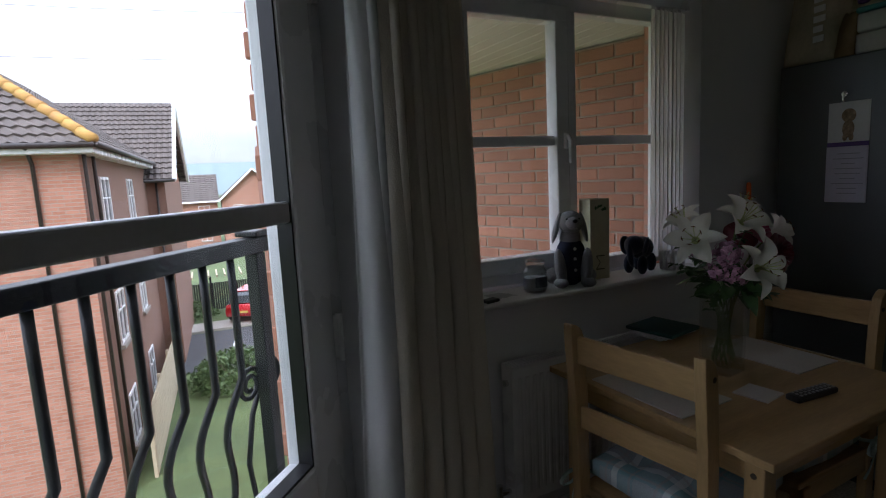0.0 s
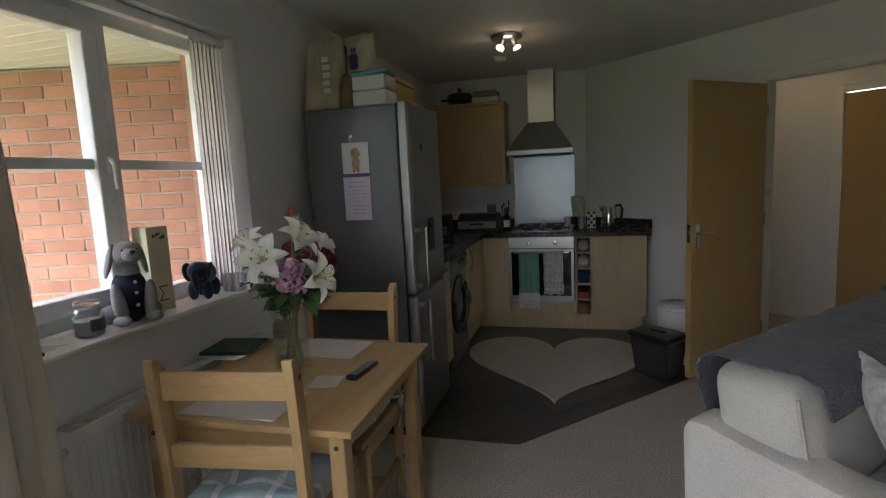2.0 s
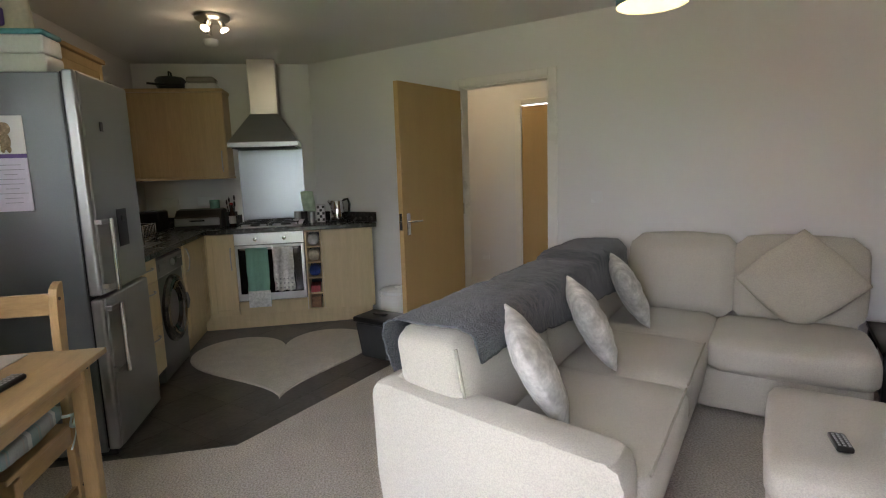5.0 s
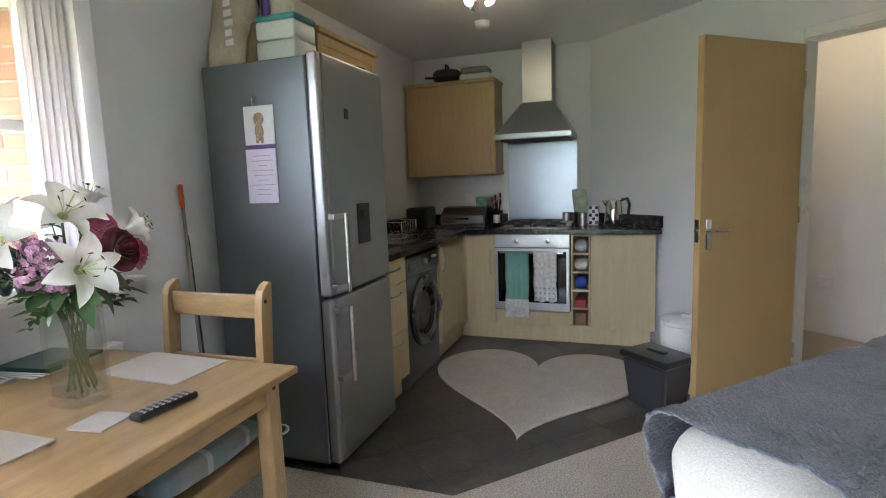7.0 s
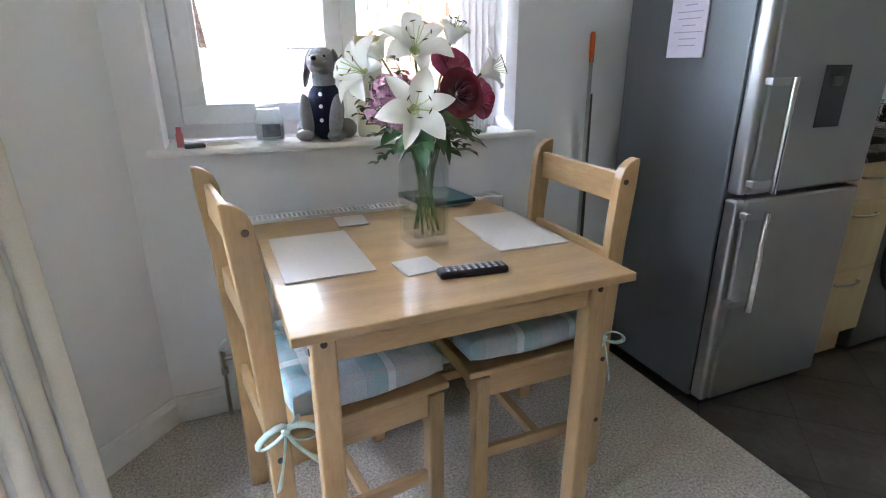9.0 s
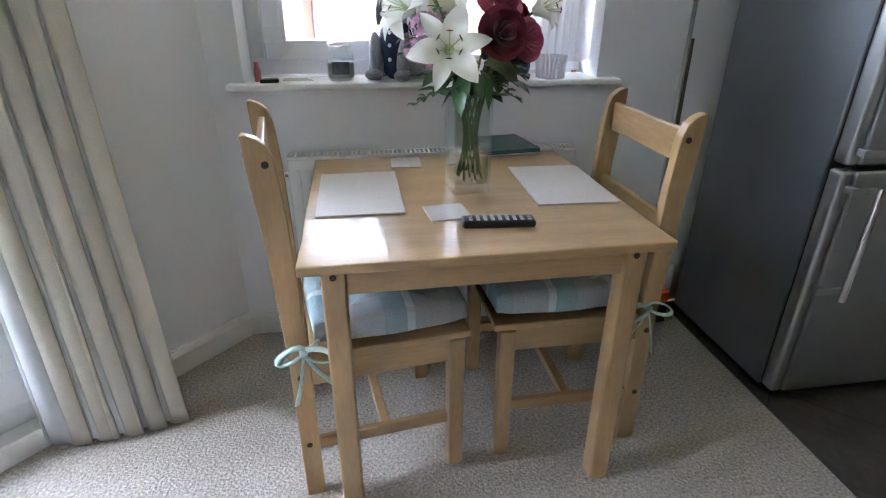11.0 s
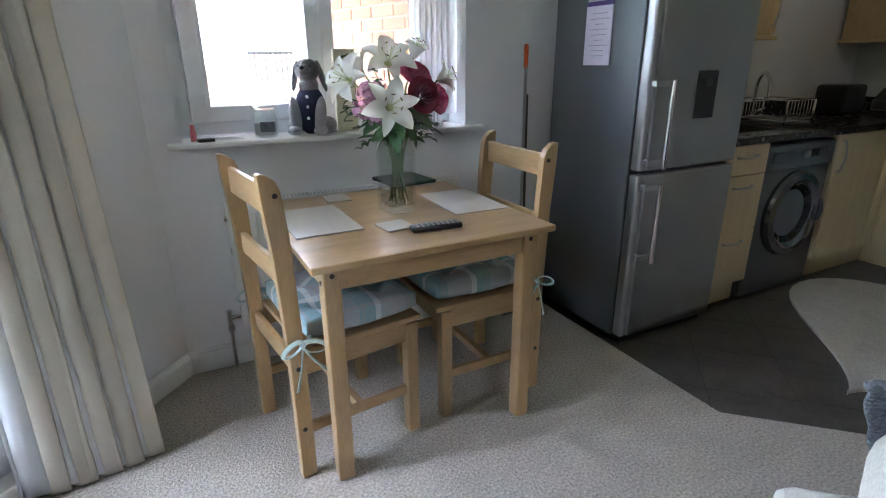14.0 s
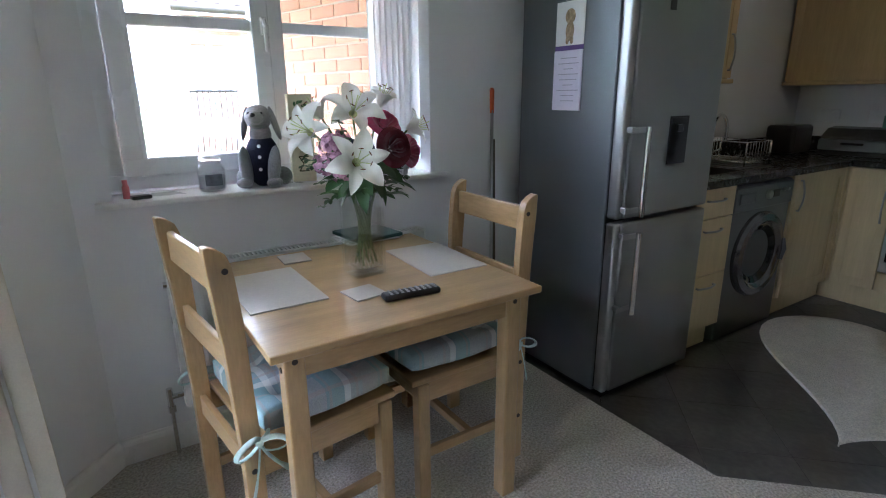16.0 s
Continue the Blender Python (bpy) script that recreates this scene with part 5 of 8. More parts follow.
def seat_cushion(m, seed, label):
    cu_ = thing("seat_cushion", m, label, "cushion", "chair cushions")
    bm = B()
    pts = pad(bm, 0.405, 0.42, 0.10, 40, 40, power=4, wrinkle=0.010, m=pose(0.235, 0, 0.503), seed=seed, edge=0.45)
    for v in pts:
        if v.co.z > 0.503:
            for tx in (0.135, 0.335):
                for ty in (-0.1, 0.1):
                    d = math.hypot(v.co.x - tx, v.co.y - ty)
                    v.co.z -= 0.026 * math.exp(-(d / 0.03) ** 2) + 0.016 * math.exp(-(d / 0.075) ** 2)
    part("pad", bm, PLAID, cu_, smooth=True)
    RIB = mat("pale teal ribbon", (0.50, 0.64, 0.62), 0.9, vary=(12, 0.15), fine=(120, 0.1))
    for s in (-1, 1):
        y = s * 0.228
        bm = B()
        # two drooping loops and two tails from the knot
        for dx, dz, n_ in ((-0.062, 0.004, 1.0), (0.066, -0.012, 0.8)):
            pts = []
            for k in range(13):
                a = 2 * math.pi * k / 12
                r = 0.5 - 0.5 * math.cos(a)
                pts.append((0.015 + dx * r + 0.010 * math.sin(a), y + s * 0.012 * r, 0.478 + dz * r + 0.020 * n_ * math.sin(a) - 0.012 * r))
            tube(bm, pts, 0.0075, 6, flat=0.35)
        for ex, ez in ((-0.03, 0.335), (0.075, 0.37)):
            a, b, c = Vector((0.015, y, 0.476)), Vector((0.015 + ex * 0.3, y + s * 0.014, 0.42)), Vector((0.015 + ex, y + s * 0.008, ez))
            tube(bm, [a.lerp(b, k / 6).lerp(b.lerp(c, k / 6), k / 6) for k in range(7)], [0.006] * 5 + [0.009, 0.010], 6, flat=0.3)
        lathe(bm, [(0, -0.010), (0.010, -0.004), (0.010, 0.004), (0, 0.010)], 10, m=pose(0.015, y, 0.477))
        tube(bm, [(0.015, y, 0.477), (0.045, y - s * 0.02, 0.482), (0.06, y - s * 0.05, 0.486)], 0.006, 6)
        part("tie", bm, RIB, cu_, "tied ribbon bow", smooth=True)
    return cu_


seat_cushion(CH1, 1.3, "teal and grey checked tufted cushion on the pine chair")
seat_cushion(CH2, 4.1, "teal and grey checked tufted cushion on the chair by the fridge")

MATSKIN = mat("taupe table mat", (0.50, 0.46, 0.43), 0.45, vary=(4, 0.03), fine=(140, 0.05))
for x0, x1, y0, y1, a, g, lab, nm in ((2.403, 2.619, 2.231, 2.571, 0.8, "place mats", "taupe place mat on the pine table", "place_mat"), (2.962, 3.178, 2.234, 2.566, -1.5, "place mats", "taupe place mat on the pine table", "place_mat"),
                                  (2.671, 2.771, 2.17, 2.27, 7, "coasters", "square taupe coaster on the pine table", "coaster"), (2.611, 2.705, 2.612, 2.72, -2, "coasters", "square taupe coaster on the pine table", "coaster")):
    bm = B()
    w, d = (x1 - x0) / 2, (y1 - y0) / 2
    box(bm, (-w, -d, 0), (w, d, 0.0045), 0.001)
    ob = simple(nm, bm, pose((x0 + x1) / 2, (y0 + y1) / 2, 0.7505, 0, 0, a), MATSKIN, lab, nm.replace("_", " "), False, group=g)

def remote(m, label, n=9, w=0.022, l=0.085):
    rm = thing("remote_control", m, label, "remote control")
    bm = B()
    box(bm, (-l, -w, 0), (l, w, 0.019), 0.007, 3)
    part("case", bm, BLACK, rm, smooth=True, angle=50)
    GREYB = mat("grey rubber button", (0.34, 0.34, 0.35), 0.6, vary=(60, 0.2))
    bm = B()
    box(bm, (-0.0042, -0.0037, -0.0005), (0.0042, 0.0037, 0.0025), 0.001, 1)
    key = part("button", bm, GREYB, rm)
    for i in range(n):
        for j in range(3):
            if i or j:
                key = bpy.data.objects.new("button", key.data)
                scene.collection.objects.link(key)
                key.parent = rm
            key.location = (-l + 0.02 + i * (2 * l - 0.035) / (n - 1), (j - 1) * w * 0.58, 0.019)
    return rm


remote(pose(2.8265, 2.1285, 0.7505, 0, 0, -5.5), "black remote control with grey buttons on the pine table")

# vase and bouquet
VX, VY = 2.788, 2.405
va = thing("vase", pose(VX + 0.015, VY - 0.01, 0.7505, 0, 0, 6), "square clear glass vase on the table", "vase")
GLASS = glass("clear glass", (0.985, 0.992, 0.99), gloss=0.15)
bm = B()
o, i_, zb, zt = 0.05, 0.044, 0.026, 0.262
ov_ = [[bm.verts.new((x * r, y * r, z)) for x, y in ((-1, -1), (1, -1), (1, 1), (-1, 1))] for r, z in ((o * 0.96, 0.0), (o, 0.006), (o, zt), (i_, zt), (i_, zb))]
for a, b in zip(ov_, ov_[1:]):
    for k in range(4):
        bm.faces.new((a[k], a[(k + 1) % 4], b[(k + 1) % 4], b[k]))
bm.faces.new(ov_[0][::-1]), bm.faces.new(ov_[-1])
part("glass", bm, GLASS, va).visible_shadow = False
bm = B()
box(bm, (-0.0434, -0.0434, 0.0266), (0.0434, 0.0434, 0.105))
wtr = part("water", bm, glass("water", (0.975, 0.988, 0.978)), va)

PETAL = mat("white lily petal", (0.80, 0.80, 0.74), 0.55, vary=(14, 0.04), fine=(90, 0.03), stretch=(1, 1, 1), spec=0.3)
let_light_through(PETAL, (0.82, 0.82, 0.74), 0.3)
THROAT = mat("green lily throat", (0.50, 0.56, 0.24), 0.6)
ANTHER = mat("brown anther", (0.16, 0.06, 0.02), 0.8)
STEM = mat("green stem", (0.10, 0.16, 0.045), 0.5, vary=(20, 0.15))
LEAF = mat("dark green leaf", (0.045, 0.105, 0.035), 0.42, vary=(16, 0.2), fine=(60, 0.12), second=(0.075, 0.15, 0.05))
ROSE = mat("crimson rose petal", (0.15, 0.006, 0.020), 0.6, vary=(20, 0.2), sheen=0.3)
PINK = mat("pink rose petal", (0.55, 0.09, 0.19), 0.6, vary=(20, 0.2), sheen=0.3)
LILACF = mat("lilac blossom", (0.42, 0.20, 0.34), 0.7, vary=(60, 0.3), fine=(150, 0.2), second=(0.55, 0.33, 0.42))

bq = thing("flower_bouquet", pose(0.022, -0.01, -0.018), "bouquet of white lilies, crimson and pink roses in the vase", "flowers")


def aim(p, d, roll=0.0):
    q = Vector(d).normalized().to_track_quat("Z", "Y").to_matrix().to_4x4()
    return Matrix.Translation(p) @ q @ Matrix.Rotation(roll, 4, "Z")


def lily(p, d, size=0.085, roll=0.0, openness=1.0):
    m = aim(p, d, roll)
    bm = B()
    for k in range(6):
        a = 2 * math.pi * k / 6
        wid = 0.31 if k % 2 else 0.23
        n, w = 9, 6
        g = {}
        for i in range(n + 1):
            t = i / n
            r = size * (0.10 + 0.98 * t * openness * (0.55 + 0.45 * t))
            z = size * (0.75 * t * (1.25 - openness * 0.35 * t) - 0.55 * openness * max(0, t - 0.55) ** 1.5 * 2.2)
            half = size * wid * (math.sin(math.pi * min(1, t * 0.93 + 0.06)) ** 0.75) * (1 if t < 0.98 else 0.3)
            for j in range(w + 1):
                s = 2 * j / w - 1
                y = half * s
                zz = z + 0.30 * half * s * s - 0.05 * size * (1 - abs(s)) * math.sin(math.pi * t) + (0.0012 if k % 2 else -0.0012) + 0.05 * half * math.sin(t * 14 + k) * abs(s)
                g[i, j] = bm.verts.new((r * math.cos(a) - y * math.sin(a), r * math.sin(a) + y * math.cos(a), zz))
        for i in range(n):
            for j in range(w):
                bm.faces.new((g[i, j], g[i + 1, j], g[i + 1, j + 1], g[i, j + 1]))
    bmesh.ops.transform(bm, matrix=m, verts=bm.verts)
    fl_ = part("lily", bm, PETAL, bq, "open white lily", smooth=True)
    bm = B()
    for k in range(6):
        a = 2 * math.pi * k / 6 + 0.3
        c_, s_ = math.cos(a), math.sin(a)
        tube(bm, [(0, 0, 0.0), (0.10 * size * c_, 0.10 * size * s_, 0.4 * size), (0.30 * size * c_, 0.30 * size * s_, 0.80 * size)], 0.0011, 5)
    tube(bm, [(0, 0, 0), (0, 0, 0.95 * size)], 0.0016, 6)
    lathe(bm, [(0.14 * size, 0.10 * size), (0.05 * size, 0.0), (0, 0)], 12)
    bmesh.ops.transform(bm, matrix=m, verts=bm.verts)
    part("filament", bm, THROAT, fl_, smooth=True)
    bm = B()
    for k in range(6):
        a = 2 * math.pi * k / 6 + 0.3
        c_, s_ = math.cos(a), math.sin(a)
        q = Vector((0.31 * size * c_, 0.31 * size * s_, 0.81 * size))
        tube(bm, [q + Vector((-s_, c_, 0)) * 0.007, q, q - Vector((-s_, c_, 0)) * 0.007], [0.0008, 0.0018, 0.0008], 6)
    bmesh.ops.transform(bm, matrix=m, verts=bm.verts)
    part("anther", bm, ANTHER, fl_, smooth=True)


def rose(p, d, r, mt, label):
    m = aim(p, d, r * 70)
    bm = B()
    for ring, (k, rad, h, tilt) in enumerate(((3, 0.25, 0.55, 0.0), (4, 0.42, 0.55, 0.15), (5, 0.62, 0.5, 0.35), (6, 0.82, 0.42, 0.6), (6, 1.0, 0.3, 0.95))):
        for q in range(k):
            a0 = 2 * math.pi * (q + 0.37 * ring) / k
            g = {}
            n, w = 5, 6
            for i in range(n + 1):
                t = i / n
                for j in range(w + 1):
                    s = 2 * j / w - 1
                    a = a0 + s * math.pi / k * 1.25
                    rr = r * rad * (0.35 + 0.65 * t ** 0.6) + r * tilt * 0.28 * t * t - r * 0.04 * s * s
                    zz = r * (h * 1.5 * t - 0.25 + 0.12 * (1 - s * s) * t) - r * tilt * 0.35 * t * t
                    g[i, j] = bm.verts.new((rr * math.cos(a), rr * math.sin(a), zz))
            for i in range(n):
                for j in range(w):
                    bm.faces.new((g[i, j], g[i + 1, j], g[i + 1, j + 1], g[i, j + 1]))
    bmesh.ops.transform(bm, matrix=m, verts=bm.verts)
    part("rose", bm, mt, bq, label, smooth=True)


CB = Vector((VX, VY, 1.02))
LILIES = (((2.705, 2.255, 1.140), (-0.15, -1.0, 0.25), 0.088, 0.2, 1.0), ((2.735, 2.33, 1.262), (-0.10, -0.75, 0.65), 0.090, 0.6, 0.95), ((2.640, 2.40, 1.215), (-0.85, -0.40, 0.35), 0.088, 0.1, 0.95),
          ((2.86, 2.41, 1.285), (0.25, -0.30, 1.0), 0.075, 0.4, 0.55), ((2.915, 2.34, 1.215), (0.8, -0.45, 0.35), 0.075, 0.0, 0.75), ((2.70, 2.48, 1.250), (-0.55, 0.2, 0.9), 0.080, 0.3, 0.8),
          ((2.655, 2.28, 1.175), (-0.75, -0.75, 0.1), 0.0, 0.5, 0.9))
for p, d, s, r, o_ in LILIES:
    if s:
        lily(p, d, s, r, o_)
rose((2.825, 2.255, 1.175), (0.15, -1, 0.25), 0.047, ROSE, "deep crimson rose")
rose((2.835, 2.335, 1.238), (0.1, -0.7, 0.7), 0.044, PINK, "pink rose")
rose((2.895, 2.29, 1.158), (0.6, -0.9, 0.2), 0.040, PINK, "pink rose")
rose((2.90, 2.43, 1.205), (0.9, 0.2, 0.5), 0.044, ROSE, "deep crimson rose")
rng = random.Random(5)


def blossom(c, rad, n, mt):
    bm = B()
    for _ in range(n):
        v = Vector((rng.gauss(0, 1), rng.gauss(0, 1), rng.gauss(0, 1))).normalized() * rad * (0.65 + 0.35 * rng.random())
        m = aim(Vector(c) + v, v, rng.random() * 6)
        for k in range(5):
            a = 2 * math.pi * k / 5
            u_ = Vector((math.cos(a), math.sin(a), 0))
            w_ = Vector((-math.sin(a), math.cos(a), 0))
            vs = [bm.verts.new(m @ q) for q in (Vector((0, 0, 0)), u_ * 0.006 + w_ * 0.0045 + Vector((0, 0, 0.002)), u_ * 0.0105 + Vector((0, 0, 0.001)), u_ * 0.006 - w_ * 0.0045 + Vector((0, 0, 0.002)))]
            bm.faces.new(vs)
    part("lilac_blossom", bm, mt, bq, "cluster of small lilac flowers")


blossom((2.665, 2.315, 1.185), 0.042, 60, LILACF)
blossom((2.685, 2.30, 1.115), 0.036, 46, LILACF)
blossom((2.645, 2.33, 1.135), 0.034, 40, LILACF)
blossom((2.745, 2.48, 1.18), 0.045, 50, LILACF)


def leaf(bm, m, l, w, bend):
    g = {}
    for i in range(7):
        t = i / 6
        half = w * math.sin(math.pi * min(1, 0.05 + 0.95 * t)) ** 0.8
        for j in range(3):
            s = j - 1
            g[i, j] = bm.verts.new(m @ Vector((s * half, l * t, bend * l * t * t + 0.35 * half * abs(s))))
    for i in range(6):
        for j in range(2):
            bm.faces.new((g[i, j], g[i + 1, j], g[i + 1, j + 1], g[i, j + 1]))


for k in range(46):
    a = 2 * math.pi * k / 46 * 5 + rng.random()
    z = 1.02 + 0.14 * rng.random()
    r0 = 0.03 + 0.05 * rng.random()
    bm = B()
    p = Vector((VX + r0 * math.cos(a), VY - 0.01 + r0 * math.sin(a), z))
    leaf(bm, Matrix.Translation(p) @ Matrix.Rotation(a - math.pi / 2, 4, "Z") @ Matrix.Rotation(rng.uniform(-0.5, 0.5), 4, "X") @ Matrix.Rotation(rng.uniform(-0.6, 0.6), 4, "Y"), rng.uniform(0.06, 0.10), rng.uniform(0.014, 0.024), rng.uniform(-0.7, 0.1))
    part("leaf", bm, LEAF, bq, smooth=True)
for k, (a, l0, rise) in enumerate(((3.5, 0.16, -0.02), (3.9, 0.15, 0.06), (2.8, 0.15, 0.08), (4.3, 0.13, 0.03), (2.2, 0.16, 0.16), (5.4, 0.13, 0.0), (3.3, 0.17, 0.13), (0.4, 0.15, 0.05), (4.0, 0.19, 0.22), (3.05, 0.17, 0.09), (3.7, 0.16, 0.12), (3.25, 0.14, 0.04), (2.6, 0.16, 0.10), (4.15, 0.15, 0.09), (5.9, 0.13, 0.04))):
    bm = B()
    base = Vector((VX, VY, 1.01))
    tip_ = base + Vector((math.cos(a) * l0, math.sin(a) * l0, rise + 0.02))
    pts = [base.lerp(tip_, q / 6) + Vector((0, 0, 0.03 * math.sin(math.pi * q / 6))) for q in range(7)]
    tube(bm, pts, 0.0012, 5)
    for q in range(2, 7):
        for sgn in (-1, 1, 0.2):
            leaf(bm, Matrix.Translation(pts[q]) @ Matrix.Rotation(a - math.pi / 2 + sgn * 0.9, 4, "Z") @ Matrix.Rotation(rng.uniform(-0.4, 0.6), 4, "X"), rng.uniform(0.018, 0.03), rng.uniform(0.006, 0.010), -0.2)
    part("sprig", bm, LEAF, bq, "sprig of small green leaves", smooth=True)
for k in range(13):
    a = 2 * math.pi * k / 13 + 0.2
    bm = B()
    top = Vector((VX + 0.055 * math.cos(a + 0.5), VY + 0.055 * math.sin(a + 0.5), 1.09))
    mid_ = Vector((VX + 0.027 * math.cos(a + 0.9), VY + 0.027 * math.sin(a + 0.9), 0.99))
    foot = Vector((VX + 0.034 * math.cos(a + 2.9), VY + 0.034 * math.sin(a + 2.9), 0.797 + 0.02 * rng.random()))
    tube(bm, [foot, foot.lerp(mid_, 0.5), mid_, top], 0.0026 + 0.001 * rng.random(), 6)
    part("stem", bm, STEM, bq, smooth=True)
for p, d, s, r, o_ in LILIES[:6]:
    bm = B()
    tube(bm, [CB, CB.lerp(Vector(p), 0.6) + Vector((0, 0, 0.02)), Vector(p) - Vector(d).normalized() * 0.0], 0.003, 6)
    part("stem", bm, STEM, bq, smooth=True)

# book and papers leaning at the back of the table
bk = thing("folder", pose(3.0, 2.80, 0.7505, 0, 0, 8), "dark green folder on papers at the table edge", "folder")
bm = B()
box(bm, (-0.10, -0.105, 0.010), (0.10, 0.105, 0.024), 0.002)
part("cover", bm, mat("dark green card", (0.020, 0.075, 0.075), 0.4), bk)
for k in range(3):
    bm = B()
    box(bm, (-0.12, -0.085, 0.0), (0.10, 0.078, 0.003), m=pose(0.006 * k, -0.004 * k, 0.0003 + 0.0032 * k, 0, 0, -6 + 5 * k))
    part("paper", bm, PAPER, bk)

# radiator
rd = thing("radiator", pose(2.27, 2.835, 0.012), "white panel radiator under the window", "radiator")
bm = B()
box(bm, (0.0, 0.0, 0.19), (1.02, 0.012, 0.715), 0.004)
for k in range(30):
    x = 0.022 + k * 0.0335
    box(bm, (x, -0.006, 0.225), (x + 0.017, 0.001, 0.68), 0.004, 2)
part("panel", bm, GLOSS_WHITE, rd, smooth=True, angle=35)
bm = B()
box(bm, (0.004, 0.055, 0.20), (1.016, 0.062, 0.70), 0.002)
part("rear_panel", bm, GLOSS_WHITE, rd)
bm = B()
for a, b in (((0, -0.002, 0.716), (1.02, 0.006, 0.726)), ((0, 0.056, 0.716), (1.02, 0.066, 0.726))):
    box(bm, a, b, 0.001)
for k in range(64):
    box(bm, (0.006 + k * 0.0159, 0.0062, 0.717), (0.013 + k * 0.0159, 0.0558, 0.724))
part("top_grille", bm, GLOSS_WHITE, rd)
for x in (-0.004, 1.02):
    bm = B()
    box(bm, (x, -0.002, 0.195), (x + 0.004, 0.066, 0.724), 0.001)
    part("side_panel", bm, GLOSS_WHITE, rd)
bm = B()
lathe(bm, [(0, 0), (0.012, 0), (0.012, 0.012), (0, 0.012)], 16, m=pose(-0.004, 0.03, 0.66, 0, -90, 0))
part("vent_plug", bm, CHROME, rd)
bm = B()
tube(bm, [(-0.004, 0.03, 0.235), (-0.05, 0.03, 0.235)], 0.010, 10)
tube(bm, [(-0.05, 0.03, 0.27), (-0.05, 0.03, 0.20)], 0.011, 10)
tube(bm, [(-0.05, 0.03, 0.20), (-0.05, 0.03, 0.175)], 0.014, 6)
tube(bm, [(-0.05, 0.03, 0.175), (-0.05, 0.03, 0.002)], 0.0075, 8)
part("valve", bm, CHROME, rd, "chrome lockshield valve", smooth=True, angle=50)

# dustpan and brush on long poles against the wall
br = thing("long_broom", pose(3.632, 2.80, 0), "long-handled dustpan and brush with orange tops, against the wall", "broom")
ORANGE = mat("orange plastic", (0.75, 0.12, 0.02), 0.4)
bm = B()
tube(bm, [(-0.01, -0.02, 0.13), (0.055, 0.085, 1.24)], 0.0075, 10)
part("pole", bm, STEEL, br, smooth=True)
bm = B()
tube(bm, [(0.055, 0.085, 1.22), (0.060, 0.094, 1.32), (0.061, 0.095, 1.33)], [0.0095, 0.011, 0.007], 10)
part("grip", bm, ORANGE, br, smooth=True)
bm = B()
tube(bm, [(0.02, -0.01, 0.16), (0.075, 0.095, 1.10)], 0.007, 10)
part("pole", bm, mat("dark pole", (0.10, 0.08, 0.06), 0.4, 0.5), br, smooth=True)
bm = B()
box(bm, (-0.12, -0.055, 0.10), (0.10, 0.0, 0.15), 0.012)
part("brush_head", bm, ORANGE, br)
bm = B()
for k in range(16):
    box(bm, (-0.115 + k * 0.0135, -0.05, 0.004), (-0.106 + k * 0.0135, -0.005, 0.10))
part("bristles", bm, DARKGREY, br)
bm = B()
for a, b in (((-0.10, 0.006, 0.004), (0.13, 0.012, 0.24)), ((-0.10, -0.0, 0.004), (-0.094, 0.0058, 0.24)), ((0.124, 0.0, 0.004), (0.13, 0.0058, 0.24))):
    box(bm, a, b, 0.001)
part("dustpan", bm, mat("clear grey plastic", (0.42, 0.42, 0.42), 0.3), br)

# ---- things on the window board ----
SILL = 0.9725
cj = thing("candle_jar", pose(2.468, 2.948, SILL), "lidded glass candle jar with grey wax on the window board", "candle")
JG = glass("jar glass", (0.97, 0.98, 0.98), gloss=0.09)
bm = B()
lathe(bm, [(0, 0), (0.040, 0), (0.046, 0.008), (0.047, 0.075), (0.040, 0.092), (0.036, 0.096), (0.036, 0.108), (0.033, 0.108), (0.033, 0.096), (0.037, 0.09), (0.0435, 0.073), (0.0435, 0.010), (0.038, 0.006), (0, 0.006)], 32)
part("jar", bm, JG, cj, smooth=True, angle=50)
bm = B()
lathe(bm, [(0, 0.0065), (0.043, 0.0105), (0.043, 0.055), (0, 0.056)], 28)
part("wax", bm, mat("grey wax", (0.36, 0.37, 0.39), 0.5), cj, smooth=True, angle=50)
bm = B()
lathe(bm, [(0, 0.1085), (0.038, 0.1085), (0.040, 0.116), (0.034, 0.122), (0.012, 0.126), (0, 0.127)], 28)
part("lid", bm, JG, cj, smooth=True, angle=50)
bm = B()
n = 10
for k in range(n):
    a0, a1 = -2.2 + 1.3 * k / n, -2.2 + 1.3 * (k + 1) / n
    bm.faces.new([bm.verts.new((0.0474 * math.cos(a), 0.0474 * math.sin(a), z)) for a, z in ((a0, 0.022), (a1, 0.022), (a1, 0.062), (a0, 0.062))])
part("label", bm, mat("slate label", (0.10, 0.11, 0.13), 0.5, vary=(60, 0.4)), cj, smooth=True)

# plush toys: each a single plain shape
PLUSH = mat("grey plush", (0.26, 0.255, 0.26), 0.95, vary=(20, 0.1), fine=(200, 0.2), bump=(240, 0.6), sheen=0.4)
NAVY = mat("navy cloth", (0.018, 0.024, 0.055), 0.9, vary=(20, 0.2), fine=(160, 0.2), bump=(200, 0.4))
TEALN = mat("navy plush", (0.012, 0.028, 0.06), 0.9, vary=(20, 0.2), fine=(160, 0.2), bump=(200, 0.5), sheen=0.3)


def blob(bm, c, r, rot=(0, 0, 0), seg=16, slot=0):
    before = set(bm.faces)
    m = pose(*c, *rot) @ Matrix.Diagonal((*r, 1))
    bmesh.ops.create_uvsphere(bm, u_segments=seg, v_segments=seg // 2 + 2, radius=1.0, matrix=m)
    for f in bm.faces:
        if f not in before:
            f.material_index = slot


